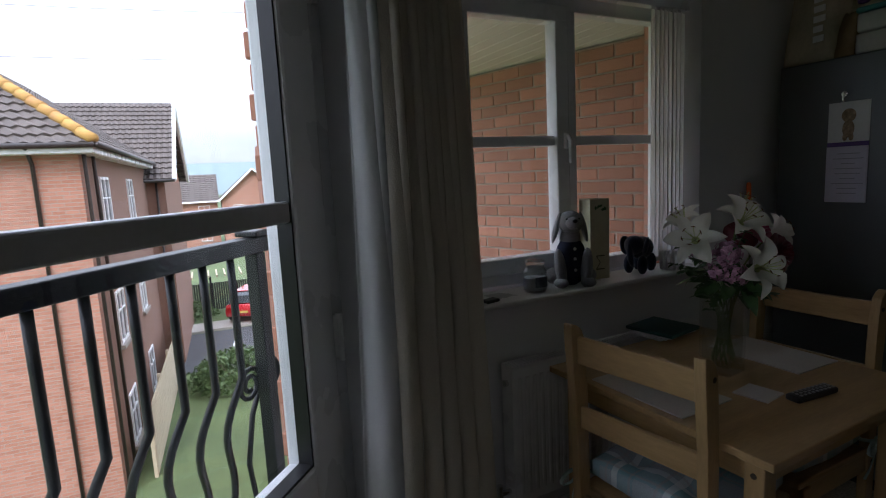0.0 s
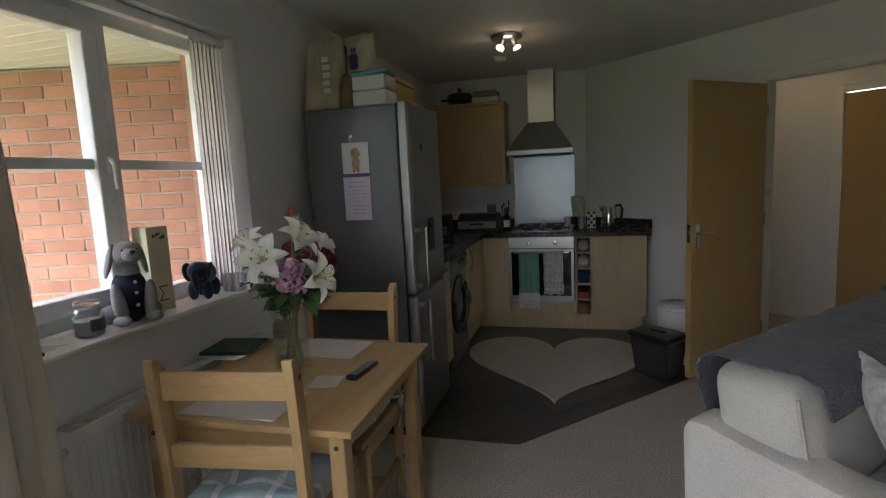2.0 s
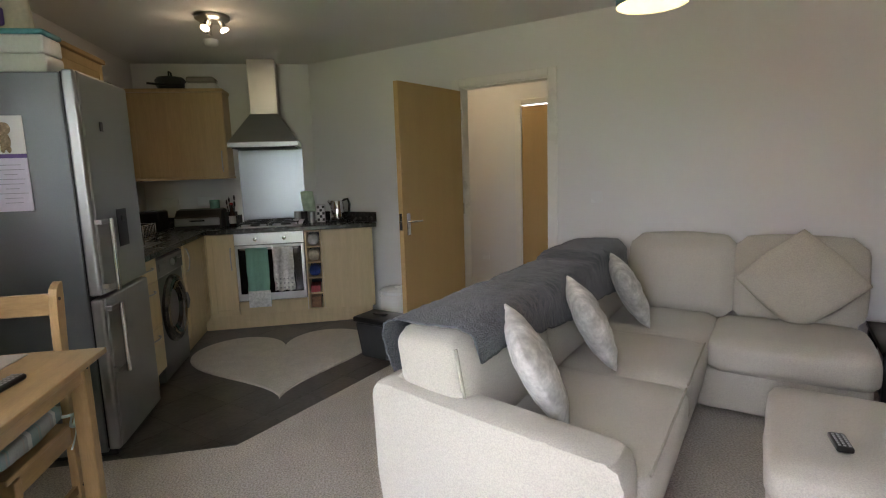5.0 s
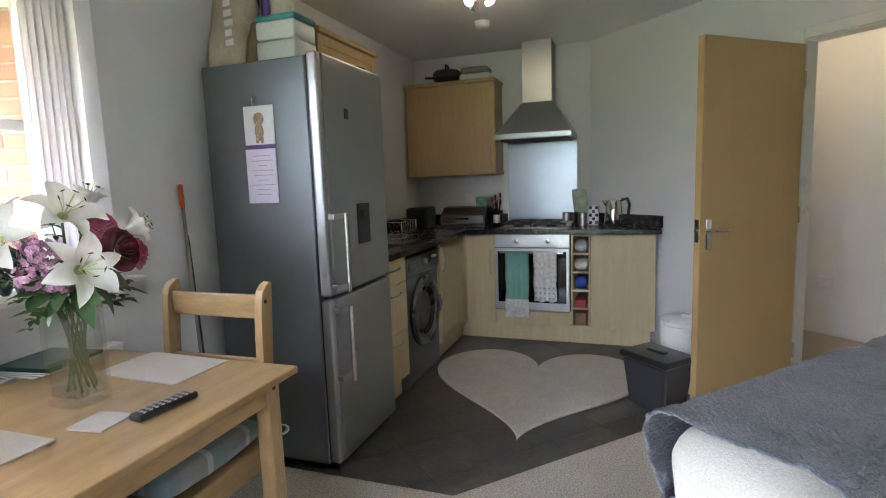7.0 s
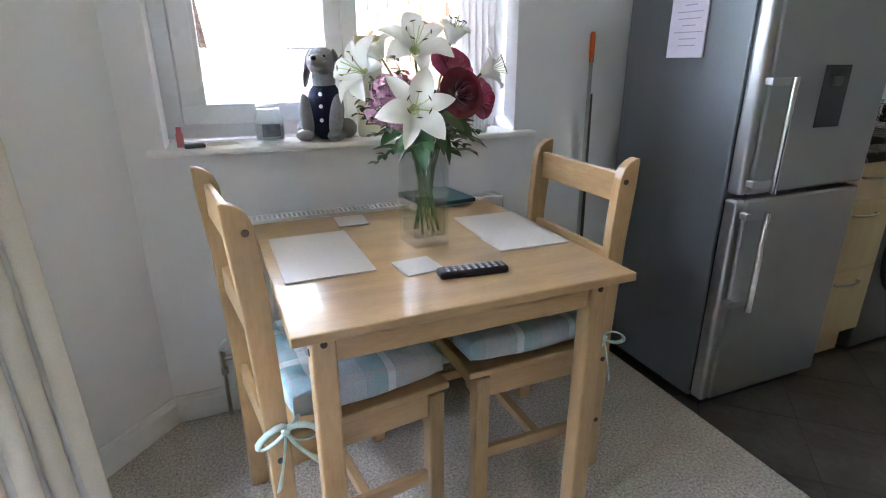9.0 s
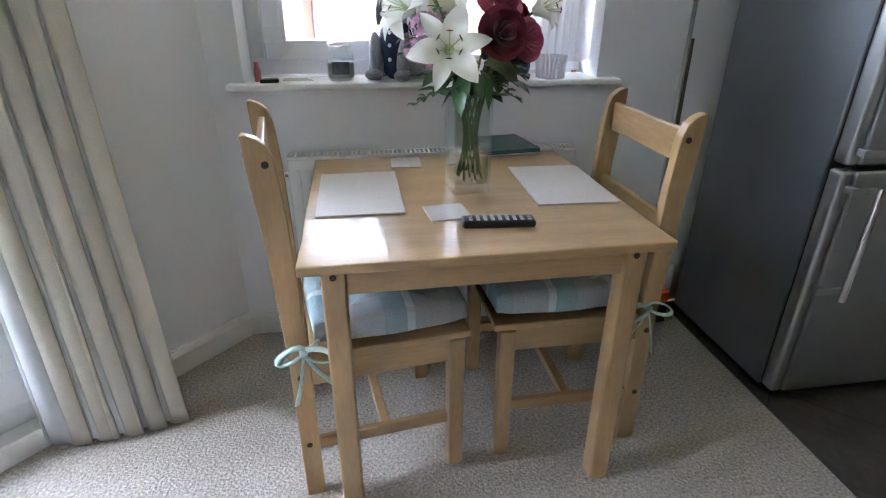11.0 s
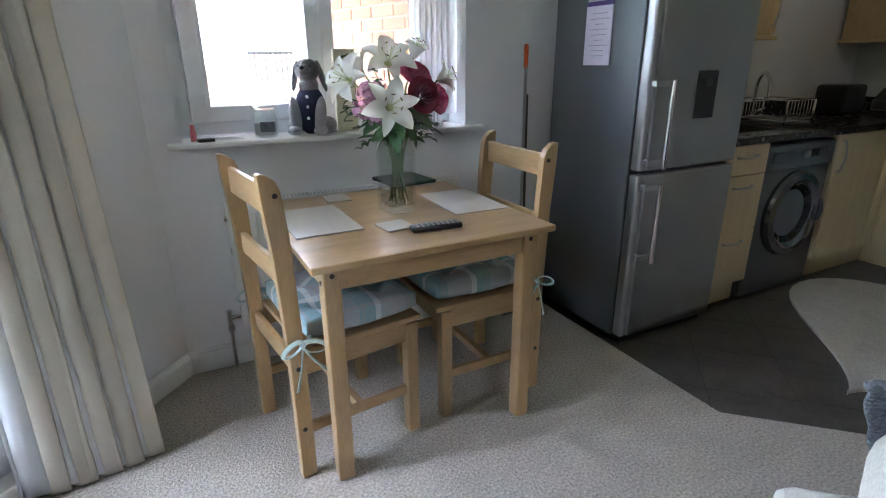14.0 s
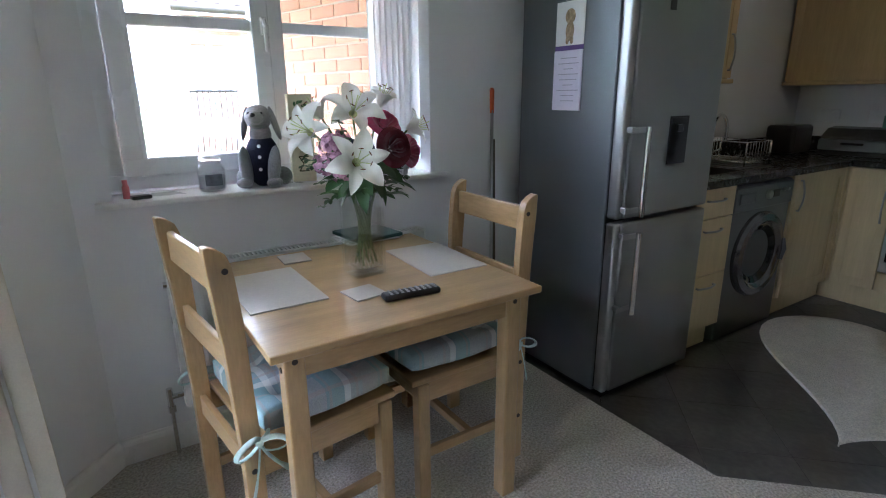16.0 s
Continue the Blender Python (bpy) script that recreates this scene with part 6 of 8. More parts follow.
bm = B()
blob(bm, (0, 0.0, 0.085), (0.058, 0.052, 0.092), slot=1)
blob(bm, (0, 0.0, 0.17), (0.036, 0.034, 0.045))
blob(bm, (0, -0.008, 0.225), (0.044, 0.046, 0.042))
blob(bm, (0, -0.045, 0.225), (0.026, 0.035, 0.023))
blob(bm, (0, -0.078, 0.235), (0.009, 0.007, 0.007), slot=2)
for s in (-1, 1):
    blob(bm, (s * 0.049, 0.004, 0.205), (0.010, 0.022, 0.058), (8, s * -14, 0))
    blob(bm, (s * 0.046, -0.045, 0.065), (0.021, 0.024, 0.072), (-8, s * 6, 0))
    blob(bm, (s * 0.048, -0.062, 0.017), (0.026, 0.034, 0.017))
    blob(bm, (s * 0.058, 0.018, 0.03), (0.032, 0.05, 0.03), (0, 0, s * 20))
    blob(bm, (s * 0.021, -0.046, 0.24), (0.004, 0.004, 0.004), slot=2)
for z in (0.06, 0.10, 0.135):
    blob(bm, (0.004, -0.056 + 0.1 * (z - 0.06) ** 1.2, z), (0.006, 0.003, 0.006), slot=3, seg=10)
dog = link("plush_dog", bm, PLUSH, True)
for mt in (NAVY, BLACK, UPVC):
    dog.data.materials.append(mt)
dog.matrix_world = pose(2.658, 2.962, SILL, 0, 0, -28) @ Matrix.Diagonal((1.12, 1.12, 1.12, 1))
tagged(dog, "grey plush dog in a navy checked jacket on the window board", "plush toy")
bm = B()
blob(bm, (0, 0.02, 0.105), (0.05, 0.075, 0.05))
blob(bm, (0, -0.05, 0.125), (0.042, 0.042, 0.042))
blob(bm, (0, -0.088, 0.085), (0.014, 0.014, 0.055), (18, 0, 0))
for s in (-1, 1):
    blob(bm, (s * 0.045, -0.035, 0.12), (0.012, 0.034, 0.042), (0, s * 12, s * 18))
    for y in (-0.035, 0.06):
        blob(bm, (s * 0.03, y, 0.038), (0.022, 0.024, 0.042))
el = link("plush_elephant", bm, TEALN, True)
el.matrix_world = pose(3.045, 2.965, SILL, 0, 0, -70)
tagged(el, "navy plush elephant standing on the window board", "plush toy")
gb = thing("bottle_box", pose(2.825, 3.005, SILL, 0, 0, -12), "tall cream cardboard bottle box on the window board", "box")
CARD = mat("cream card", (0.68, 0.64, 0.44), 0.6, vary=(6, 0.05), fine=(100, 0.05))
bm = B()
box(bm, (-0.045, -0.045, 0), (0.045, 0.045, 0.335), 0.002)
part("carton", bm, CARD, gb)
bm = B()
for p_, q_ in (((-0.028, 0.05), (-0.028, 0.012)), ((-0.028, 0.012), (0.0, 0.03)), ((0.0, 0.03), (0.028, 0.012)), ((0.028, 0.012), (0.028, 0.05))):
    tube(bm, [(p_[1] - 0.03, -0.0455, p_[0] + 0.07), (q_[1] - 0.03, -0.0455, q_[0] + 0.07)], 0.003, 6, flat=0.4)
part("letter", bm, mat("olive ink", (0.10, 0.10, 0.04), 0.6), gb)
bm = B()
for k in range(6):
    leaf(bm, pose(-0.02 + 0.008 * k, -0.0462, 0.29 + 0.006 * (k % 3), 90, 30 * k, 0), 0.018, 0.005, 0.0)
part("printed_sprig", bm, LEAF, gb)
bm = B()
box(bm, (-0.03, -0.018, 0), (0.03, 0.018, 0.012), 0.003)
simple("gadget", bm, pose(2.235, 2.905, SILL, 0, 0, 10), BLACK, "small black gadget on the window board", "gadget", False)
bm = B()
lathe(bm, [(0, 0), (0.011, 0), (0.011, 0.04), (0.008, 0.045), (0.008, 0.062), (0, 0.063)], 16)
simple("small_bottle", bm, pose(2.195, 2.935, SILL), mat("pink bottle", (0.60, 0.16, 0.17), 0.35), "small pink bottle in the corner of the window board", "bottle")
ht = thing("glass_holder", pose(3.20, 2.92, SILL), "white ribbed glass tea light holder on the window board", "candle holder")
bm = B()
for k in range(20):
    a = 2 * math.pi * k / 20
    tube(bm, [(0.045 * math.cos(a), 0.045 * math.sin(a), 0.002), (0.05 * math.cos(a), 0.05 * math.sin(a), 0.075)], 0.006, 6)
part("ribs", bm, SLAT, ht, smooth=True)
bm = B()
lathe(bm, [(0, 0), (0.044, 0), (0.044, 0.004), (0, 0.004)], 20)
part("base", bm, SLAT, ht)

# ---- lounge ----
def soft(bm, a, b, bev=0.05, puff=0.012, cuts=5, seed=0.0):
    """A stuffed block from a to b: rounded edges, faces swelling outwards."""
    lo, hi = [min(p, q) for p, q in zip(a, b)], [max(p, q) for p, q in zip(a, b)]
    n = 12
    c = [(p + q) / 2 for p, q in zip(lo, hi)]
    h = [(q - p) / 2 for p, q in zip(lo, hi)]
    g = bmesh.ops.create_cube(bm, size=2.0)["verts"]
    es = list({e for v in g for e in v.link_edges})
    bmesh.ops.subdivide_edges(bm, edges=es, cuts=n - 1, use_grid_fill=True)
    vs = list(bm.verts)
    for v in vs:
        p = [v.co[i] * h[i] for i in range(3)]
        core = [max(-(h[i] - bev), min(h[i] - bev, p[i])) for i in range(3)]
        d = Vector([p[i] - core[i] for i in range(3)])
        if d.length > 1e-9:
            d = d.normalized() * bev
        q = Vector(core) + d
        t = [1 - v.co[i] ** 2 for i in range(3)]
        for i in range(3):
            if abs(v.co[i]) > 0.999:
                j, k = (i + 1) % 3, (i + 2) % 3
                q[i] += math.copysign(puff * (max(0, t[j]) * max(0, t[k])) ** 0.5, v.co[i])
        q += Vector([0.004 * noise.noise((q[0] * 7 + seed, q[1] * 7, q[2] * 7 + i)) for i in range(3)])
        v.co = Vector(c) + q
    return vs


SOFA_AT = DIAG @ pose(-0.012, -0.028, 0)
so_ = thing("corner_sofa", SOFA_AT, "cream fabric corner sofa with loose seat and back cushions", "sofa")
PIPE = mat("cream piping", (0.42, 0.39, 0.33), 0.9, fine=(150, 0.1))


def sofa_part(name, a, b, bev, puff=0.01, label="", lean=0.0):
    """a and b in (u, v, z); lean tips the block about its lower edge, degrees, away from the seat along u."""
    bm = B()
    vs = soft(bm, (a[0], -a[1], a[2]), (b[0], -b[1], b[2]), bev, puff, seed=a[0] + a[1])
    if lean:
        u0, z0 = min(a[0], b[0]), min(a[2], b[2])
        for v in vs:
            v.co.x += (v.co.z - z0) * math.tan(radians(lean))
    return part(name, bm, SOFA, so_, label, smooth=True)


sofa_part("base", (1.88, 1.53, 0.06), (2.70, 3.84, 0.285), 0.02, 0.0)
sofa_part("base", (1.14, 3.02, 0.06), (1.885, 3.84, 0.285), 0.02, 0.0)
for v0, v1 in ((1.555, 2.32), (2.325, 2.975), (2.98, 3.56)):
    sofa_part("seat_cushion", (1.84, v0, 0.275), (2.50, v1, 0.445), 0.045, 0.018)
sofa_part("seat_cushion", (1.13, 2.98, 0.275), (1.835, 3.56, 0.445), 0.045, 0.018)
sofa_part("back_frame", (2.56, 1.43, 0.06), (2.70, 3.84, 0.66), 0.05, 0.0)
sofa_part("back_frame", (1.14, 3.70, 0.06), (2.56, 3.85, 0.70), 0.05, 0.0)
for v0, v1, top in ((1.44, 2.22, 0.81), (2.225, 2.90, 0.81), (2.905, 3.52, 0.84)):
    sofa_part("back_cushion", (2.362, v0, 0.43), (2.64, v1, top), 0.062, 0.010, lean=10)
for u0, u1 in ((1.765, 2.36), (1.14, 1.76)):
    bm = B()
    vs = soft(bm, (u0, -3.72, 0.43), (u1, -3.50, 0.895), 0.07, 0.025, seed=u0)
    for q in vs:
        q.co.y -= (q.co.z - 0.43) * math.tan(radians(9))
    part("back_cushion", bm, SOFA, so_, smooth=True)
# sloping arm
bm = B()
prof = [(1.87, 0.06), (2.70, 0.06), (2.735, 0.30), (2.745, 0.60), (2.72, 0.640), (2.66, 0.638), (2.40, 0.605), (2.10, 0.572), (1.93, 0.555), (1.885, 0.535), (1.87, 0.48)]
m_ = Matrix(((1, 0, 0, 0), (0, 0, -1, -1.455), (0, 1, 0, 0), (0, 0, 0, 1)))
prism(bm, prof, -0.085, 0.085, bev=0.028, m=m_)
part("arm", bm, SOFA, so_, "gently sloping arm", smooth=True, angle=35)
for u in (1.93, 2.62):
    for v in (1.50, 3.75):
        bm = B()
        lathe(bm, [(0, 0.001), (0.022, 0.001), (0.028, 0.06), (0, 0.062)], 14, centre=(u, -v))
        part("foot", bm, BLACK, so_, "short black foot", smooth=True, angle=50)
for a, b in ((((1.845, 1.58), (1.845, 2.30))), ((1.845, 2.345), (1.845, 2.955))):
    for z in (0.29, 0.432):
        bm = B()
        tube(bm, [(a[0], -a[1] - (b[1] - a[1]) * k / 8, z) for k in range(9)], 0.005, 8)
        part("piping", bm, PIPE, so_, smooth=True)
bm = B()
tube(bm, [(2.377 + (z - 0.43) * 0.176, -1.456, z) for z in [0.47 + 0.0375 * k for k in range(9)]], 0.006, 8)
part("piping", bm, PIPE, so_, smooth=True)

# throw over the sofa back
th = thing("throw_blanket", SOFA_AT, "slate blue shaggy throw draped over the sofa back", "throw")
bm = B()
nx, ny = 84, 200
g = {}


def over_the_back(low):
    """The line of the cloth across the sofa back: up the cushion's front, over its rounded top and down behind."""
    line = [(2.340 + (z - 0.43) * 0.176, z) for z in (low, 0.5 * (low + 0.742), 0.742)]
    line += [(2.476 - 0.083 * math.cos(a), 0.742 + 0.083 * math.sin(a)) for a in [math.pi / 2 * k / 6 for k in range(1, 7)]]
    line += [(2.660 + 0.083 * math.sin(a), 0.742 + 0.083 * math.cos(a)) for a in [math.pi / 2 * k / 6 for k in range(0, 7)]]
    return line + [(2.746, 0.55), (2.750, 0.30)]


def along(line, s):
    """The point a share s of the way along a line."""
    lens = [math.dist(p, q) for p, q in zip(line, line[1:])]
    d = s * sum(lens)
    for p, q, n in zip(line, line[1:], lens):
        if d <= n or q is line[-1]:
            k = min(1.0, d / n)
            return p[0] + (q[0] - p[0]) * k, p[1] + (q[1] - p[1]) * k
        d -= n


for j in range(ny + 1):
    t = j / ny
    v = 1.438 + 2.095 * t
    rise = 0.036 * min(1.0, max(0.0, (v - 2.84) / 0.12))
    line = over_the_back(0.705 - 0.12 * t + 0.012 * math.sin(t * 11))
    for i in range(nx + 1):
        s = i / nx
        x, z = along(line, s)
        start = 1.455 + (0.06 * (1 - s / 0.45) ** 2 if s < 0.45 else 0.36 * (s - 0.45)) + 0.012 * noise.noise((s * 22, 3, 1))
        v = start + (3.533 - start) * t
        out = 0.019 + 0.004 * noise.noise((v * 5, s * 6, 1)) + 0.003 * noise.noise((v * 16, s * 14, 4)) + 0.006 * noise.noise((v * 46, s * 40, 8))
        edge = 0.014 * noise.noise((v * 14, 0, 7)) if i == 0 else 0
        top = max(0.0, min(1.0, (z - 0.66) / 0.1))
        sag = -0.010 * top * (math.exp(-((v - 2.222) / 0.05) ** 2) + math.exp(-((v - 2.87) / 0.05) ** 2))
        g[i, j] = bm.verts.new((x + (out if x > 2.57 else -out), -(v + 0.010 * noise.noise((s * 9, t * 3, 2))), z + rise * top + edge + sag + out * top))
for i in range(nx):
    for j in range(ny):
        bm.faces.new((g[i, j], g[i + 1, j], g[i + 1, j + 1], g[i, j + 1]))
tc = part("cloth", bm, THROW, th, smooth=True)
md = tc.modifiers.new("thick", "SOLIDIFY")
md.thickness, md.offset = 0.007, 1.0

def scatter(u, v, z, yaw, tip, seed, mt, label, w=0.375):
    ob = thing("scatter_cushion", SOFA_AT @ pose(u, -v, z, tip, 0, yaw), label, "cushion", "cushions on the sofa")
    bm = B()
    pad(bm, w, w, 0.13, 22, 22, power=2.3, wrinkle=0.014, seed=seed, edge=0.05, m=pose(0, 0, 0, 0, 0, 14 + 3 * math.sin(seed)))
    part("cover", bm, mt, ob, smooth=True)
    return ob


# stood on edge, leaning on the back
for u, v, z, yw, sd in ((2.28, 1.745, 0.650, -62, 2.0), (2.265, 2.37, 0.650, -66, 5.0), (2.265, 3.10, 0.650, -70, 8.0)):
    ob = scatter(u, v, z, yw, 63, sd, SILVER_CLOTH, "silver crushed velvet cushion leaning on the sofa back")
BIG = mat("taupe cushion cloth", (0.50, 0.465, 0.39), 0.9, vary=(5, 0.06), fine=(150, 0.12), bump=(200, 0.4))
ob = thing("scatter_cushion", DIAG @ pose(1.44, -3.43, 0.695, 80, 45, 0) , "large taupe cushion on its corner against the sofa back", "cushion", "cushions on the sofa")
bm = B()
pad(bm, 0.46, 0.46, 0.15, 20, 20, power=2.6, wrinkle=0.008, seed=3, edge=0.08, m=pose(0, 0, 0, 0, 0, 45))
ob.matrix_world = SOFA_AT @ pose(1.44, -3.405, 0.70, 74, 0, 0)
part("cover", bm, BIG, ob, smooth=True)
ot = thing("ottoman", DIAG, "cream fabric ottoman footstool before the sofa", "footstool")
bm = B()
soft(bm, (0.72, -1.84, 0.05), (1.535, -2.58, 0.30), 0.03, 0.004)
part("base", bm, SOFA, ot, smooth=True)
bm = B()
soft(bm, (0.715, -1.835, 0.302), (1.54, -2.585, 0.425), 0.035, 0.015, seed=3)
part("cushion", bm, SOFA, ot, smooth=True)
remote(DIAG @ pose(1.345, -2.06, 0.441, 0, 0, 100), "small black remote control on the ottoman", 6, 0.024, 0.055)
bx_ = thing("side_table", DIAG, "low black side table beside the sofa end", "side table")
bm = B()
box(bm, (0.62, -3.82, 0.40), (1.09, -3.22, 0.425), 0.004)
part("top", bm, BLACK, bx_)
for u in (0.65, 1.06):
    for v in (3.25, 3.79):
        bm = B()
        box(bm, (u - 0.022, -v - 0.022, 0.001), (u + 0.022, -v + 0.022, 0.3995), 0.003)
        part("leg", bm, BLACK, bx_)
bm = B()
box(bm, (0.64, -3.80, 0.15), (1.07, -3.24, 0.165), 0.003)
part("shelf", bm, BLACK, bx_)

# light switch by the door
sx, sy = uv(2.66, DOOR_V)
sw = thing("light_switch", DIAG @ pose(2.66, -DOOR_V + 0.0005, 1.09, 90, 0, 180), "white double rocker light switch on the wall", "light switch")
bm = B()
box(bm, (-0.043, -0.0, -0.009), (0.043, 0.086, 0.0), 0.003)
part("plate", bm, UPVC, sw)
for x in (-0.015, 0.015):
    bm = B()
    box(bm, (x - 0.007, 0.03, -0.013), (x + 0.007, 0.056, -0.0092), 0.001)
    part("rocker", bm, UPVC, sw)
# socket low in the hall
bm = B()
box(bm, (-0.043, 0, -0.043), (0.043, 0.009, 0.043), 0.003)
simple("wall_socket", bm, DIAG @ pose(4.25, -HALL_V + 0.0005, 0.42), UPVC, "white socket low on the hall wall", "socket", False)

# ---- lamps ----
WARM = (1.0, 0.78, 0.50)
BULB = glow("lit bulb", (1.0, 0.80, 0.50), 1.6)
pl = thing("pendant_lamp", pose(3.03, -0.10, 0.05), "teal drum pendant lampshade, lit, hanging from the ceiling", "pendant lamp")
SHADE = mat("teal shade cloth", (0.11, 0.22, 0.25), 0.8, vary=(5, 0.05), fine=(200, 0.1), bump=(220, 0.3))
SHADE_IN = mat("cream shade lining", (0.78, 0.68, 0.48), 0.7)
bm = B()
lathe(bm, [(0.131, 1.90), (0.132, 1.90), (0.132, 2.09), (0.131, 2.09)], 48)
sh = part("shade", bm, SHADE, pl, "teal fabric drum shade", smooth=True, angle=50)
bm = B()
lathe(bm, [(0.1295, 2.089), (0.1295, 1.901)], 48)
part("lining", bm, SHADE_IN, sh, "cream lining", smooth=True)
bm = B()
for k in range(3):
    a = 2 * math.pi * k / 3
    tube(bm, [(0.02 * math.cos(a), 0.02 * math.sin(a), 2.06), (0.129 * math.cos(a), 0.129 * math.sin(a), 2.08)], 0.002, 6)
part("spider", bm, STEEL, pl)
bm = B()
lathe(bm, [(0, 2.02), (0.018, 2.02), (0.02, 2.08), (0.008, 2.10), (0.003, 2.11), (0.003, 2.345), (0, 2.345)], 16)
part("cord", bm, UPVC, pl, smooth=True, angle=50)
bm = B()
lathe(bm, [(0, 2.342), (0.04, 2.345), (0.045, 2.3695), (0, 2.3695)], 24)
part("ceiling_rose", bm, UPVC, pl, smooth=True, angle=50)
bm = B()
lathe(bm, [(0, 1.925), (0.022, 1.935), (0.03, 1.96), (0.022, 1.995), (0.014, 2.019), (0, 2.0195)], 20)
part("bulb", bm, BULB, pl, smooth=True)

kl = thing("spot_lamp", pose(5.02, 1.87, 0), "brushed steel ceiling plate with three lit spotlights", "ceiling light")
bm = B()
lathe(bm, [(0, CEIL - 0.03), (0.10, CEIL - 0.028), (0.11, CEIL - 0.02), (0.11, CEIL - 0.001), (0, CEIL - 0.001)], 36)
part("plate", bm, STEEL, kl, smooth=True, angle=50)
for k, a in enumerate((0.6, 2.7, 4.4)):
    c_, s_ = math.cos(a), math.sin(a)
    m = Matrix.Translation((0.07 * c_, 0.07 * s_, CEIL - 0.075)) @ aim((0, 0, 0), (0.5 * c_ - 0.3, 0.5 * s_, -1.0))
    bm = B()
    lathe(bm, [(0.010, -0.055), (0.016, -0.05), (0.020, 0.0), (0.030, 0.028), (0.028, 0.028), (0.018, 0.0), (0.0, -0.01)], 20, m=m)
    tube(bm, [(0.06 * c_, 0.06 * s_, CEIL - 0.029), (0.065 * c_, 0.065 * s_, CEIL - 0.07)], 0.005, 8)
    sh = part("spotlight", bm, CHROME, kl, smooth=True, angle=50)
    bm = B()
    lathe(bm, [(0, 0.012), (0.0255, 0.020), (0.0255, 0.022), (0, 0.022)], 18, m=m)
    part("bulb", bm, BULB, sh, smooth=True)
sm = thing("smoke_alarm", pose(5.67, 2.02, CEIL), "white round smoke alarm on the kitchen ceiling", "smoke alarm")
bm = B()
lathe(bm, [(0, -0.045), (0.035, -0.045), (0.052, -0.03), (0.055, -0.0), (0, 0)], 30)
part("case", bm, UPVC, sm, smooth=True, angle=50)
hl = thing("hall_lamp", DIAG @ pose(4.15, -4.55, CEIL), "glass cluster ceiling lamp, lit, in the hall", "ceiling light")
bm = B()
lathe(bm, [(0, -0.03), (0.06, -0.028), (0.06, 0), (0, 0)], 24)
part("plate", bm, CHROME, hl, smooth=True, angle=50)
bm = B()
for k in range(26):
    a, b = k * 2.4, math.acos(1 - 1.0 * (k + 0.5) / 26)
    blob(bm, (0.09 * math.sin(b) * math.cos(a), 0.09 * math.sin(b) * math.sin(a), -0.04 - 0.06 * math.cos(b)), (0.014, 0.014, 0.014), seg=8)
part("beads", bm, BULB, hl, smooth=True)

for nm, p, e, r in (("pendant_light", (3.03, -0.10, 1.965), 0.05, 0.03), ("kitchen_light", (5.0, 1.85, CEIL - 0.12), 0.12, 0.05), ("hall_light", (*uv(4.15, 4.55), CEIL - 0.16), 0.028, 0.06)):
    la = new(nm, bpy.data.lights.new(nm, "POINT"))
    la.data.energy, la.data.color, la.data.shadow_soft_size = e, WARM, r
    la.location = p

# ---- outside ----
GZ = -5.1
BRICK = mat("orange red brick", (0.35, 0.148, 0.098), 0.85, vary=(7, 0.14), fine=(60, 0.16), bump=(70, 0.4), second=(0.42, 0.20, 0.13), random_tint=0.16)
MORTAR = mat("grey mortar", (0.33, 0.27, 0.225), 0.9, vary=(12, 0.1), fine=(90, 0.12), bump=(90, 0.4))
GRASS = mat("mown grass", (0.065, 0.10, 0.035), 0.95, vary=(0.6, 0.25), fine=(9, 0.3), bump=(30, 0.8), second=(0.095, 0.125, 0.05))
ASPHALT = mat("asphalt", (0.055, 0.056, 0.060), 0.9, vary=(0.8, 0.12), fine=(20, 0.2), bump=(60, 0.4))
PAVE = mat("concrete paving", (0.30, 0.28, 0.25), 0.9, vary=(1.0, 0.1), fine=(10, 0.1))
TILE = mat("brown roof tile", (0.085, 0.072, 0.066), 0.8, vary=(3, 0.2), fine=(25, 0.2), bump=(30, 0.4), second=(0.12, 0.10, 0.088))
RENDER_BR = mat("brown render", (0.235, 0.135, 0.098), 0.9, vary=(1.5, 0.08), fine=(40, 0.08))
IRON = mat("black painted iron", (0.012, 0.013, 0.014), 0.4, vary=(20, 0.2), fine=(80, 0.2), bump=(60, 0.2))
GUTTER = mat("dark brown gutter", (0.035, 0.028, 0.025), 0.4)


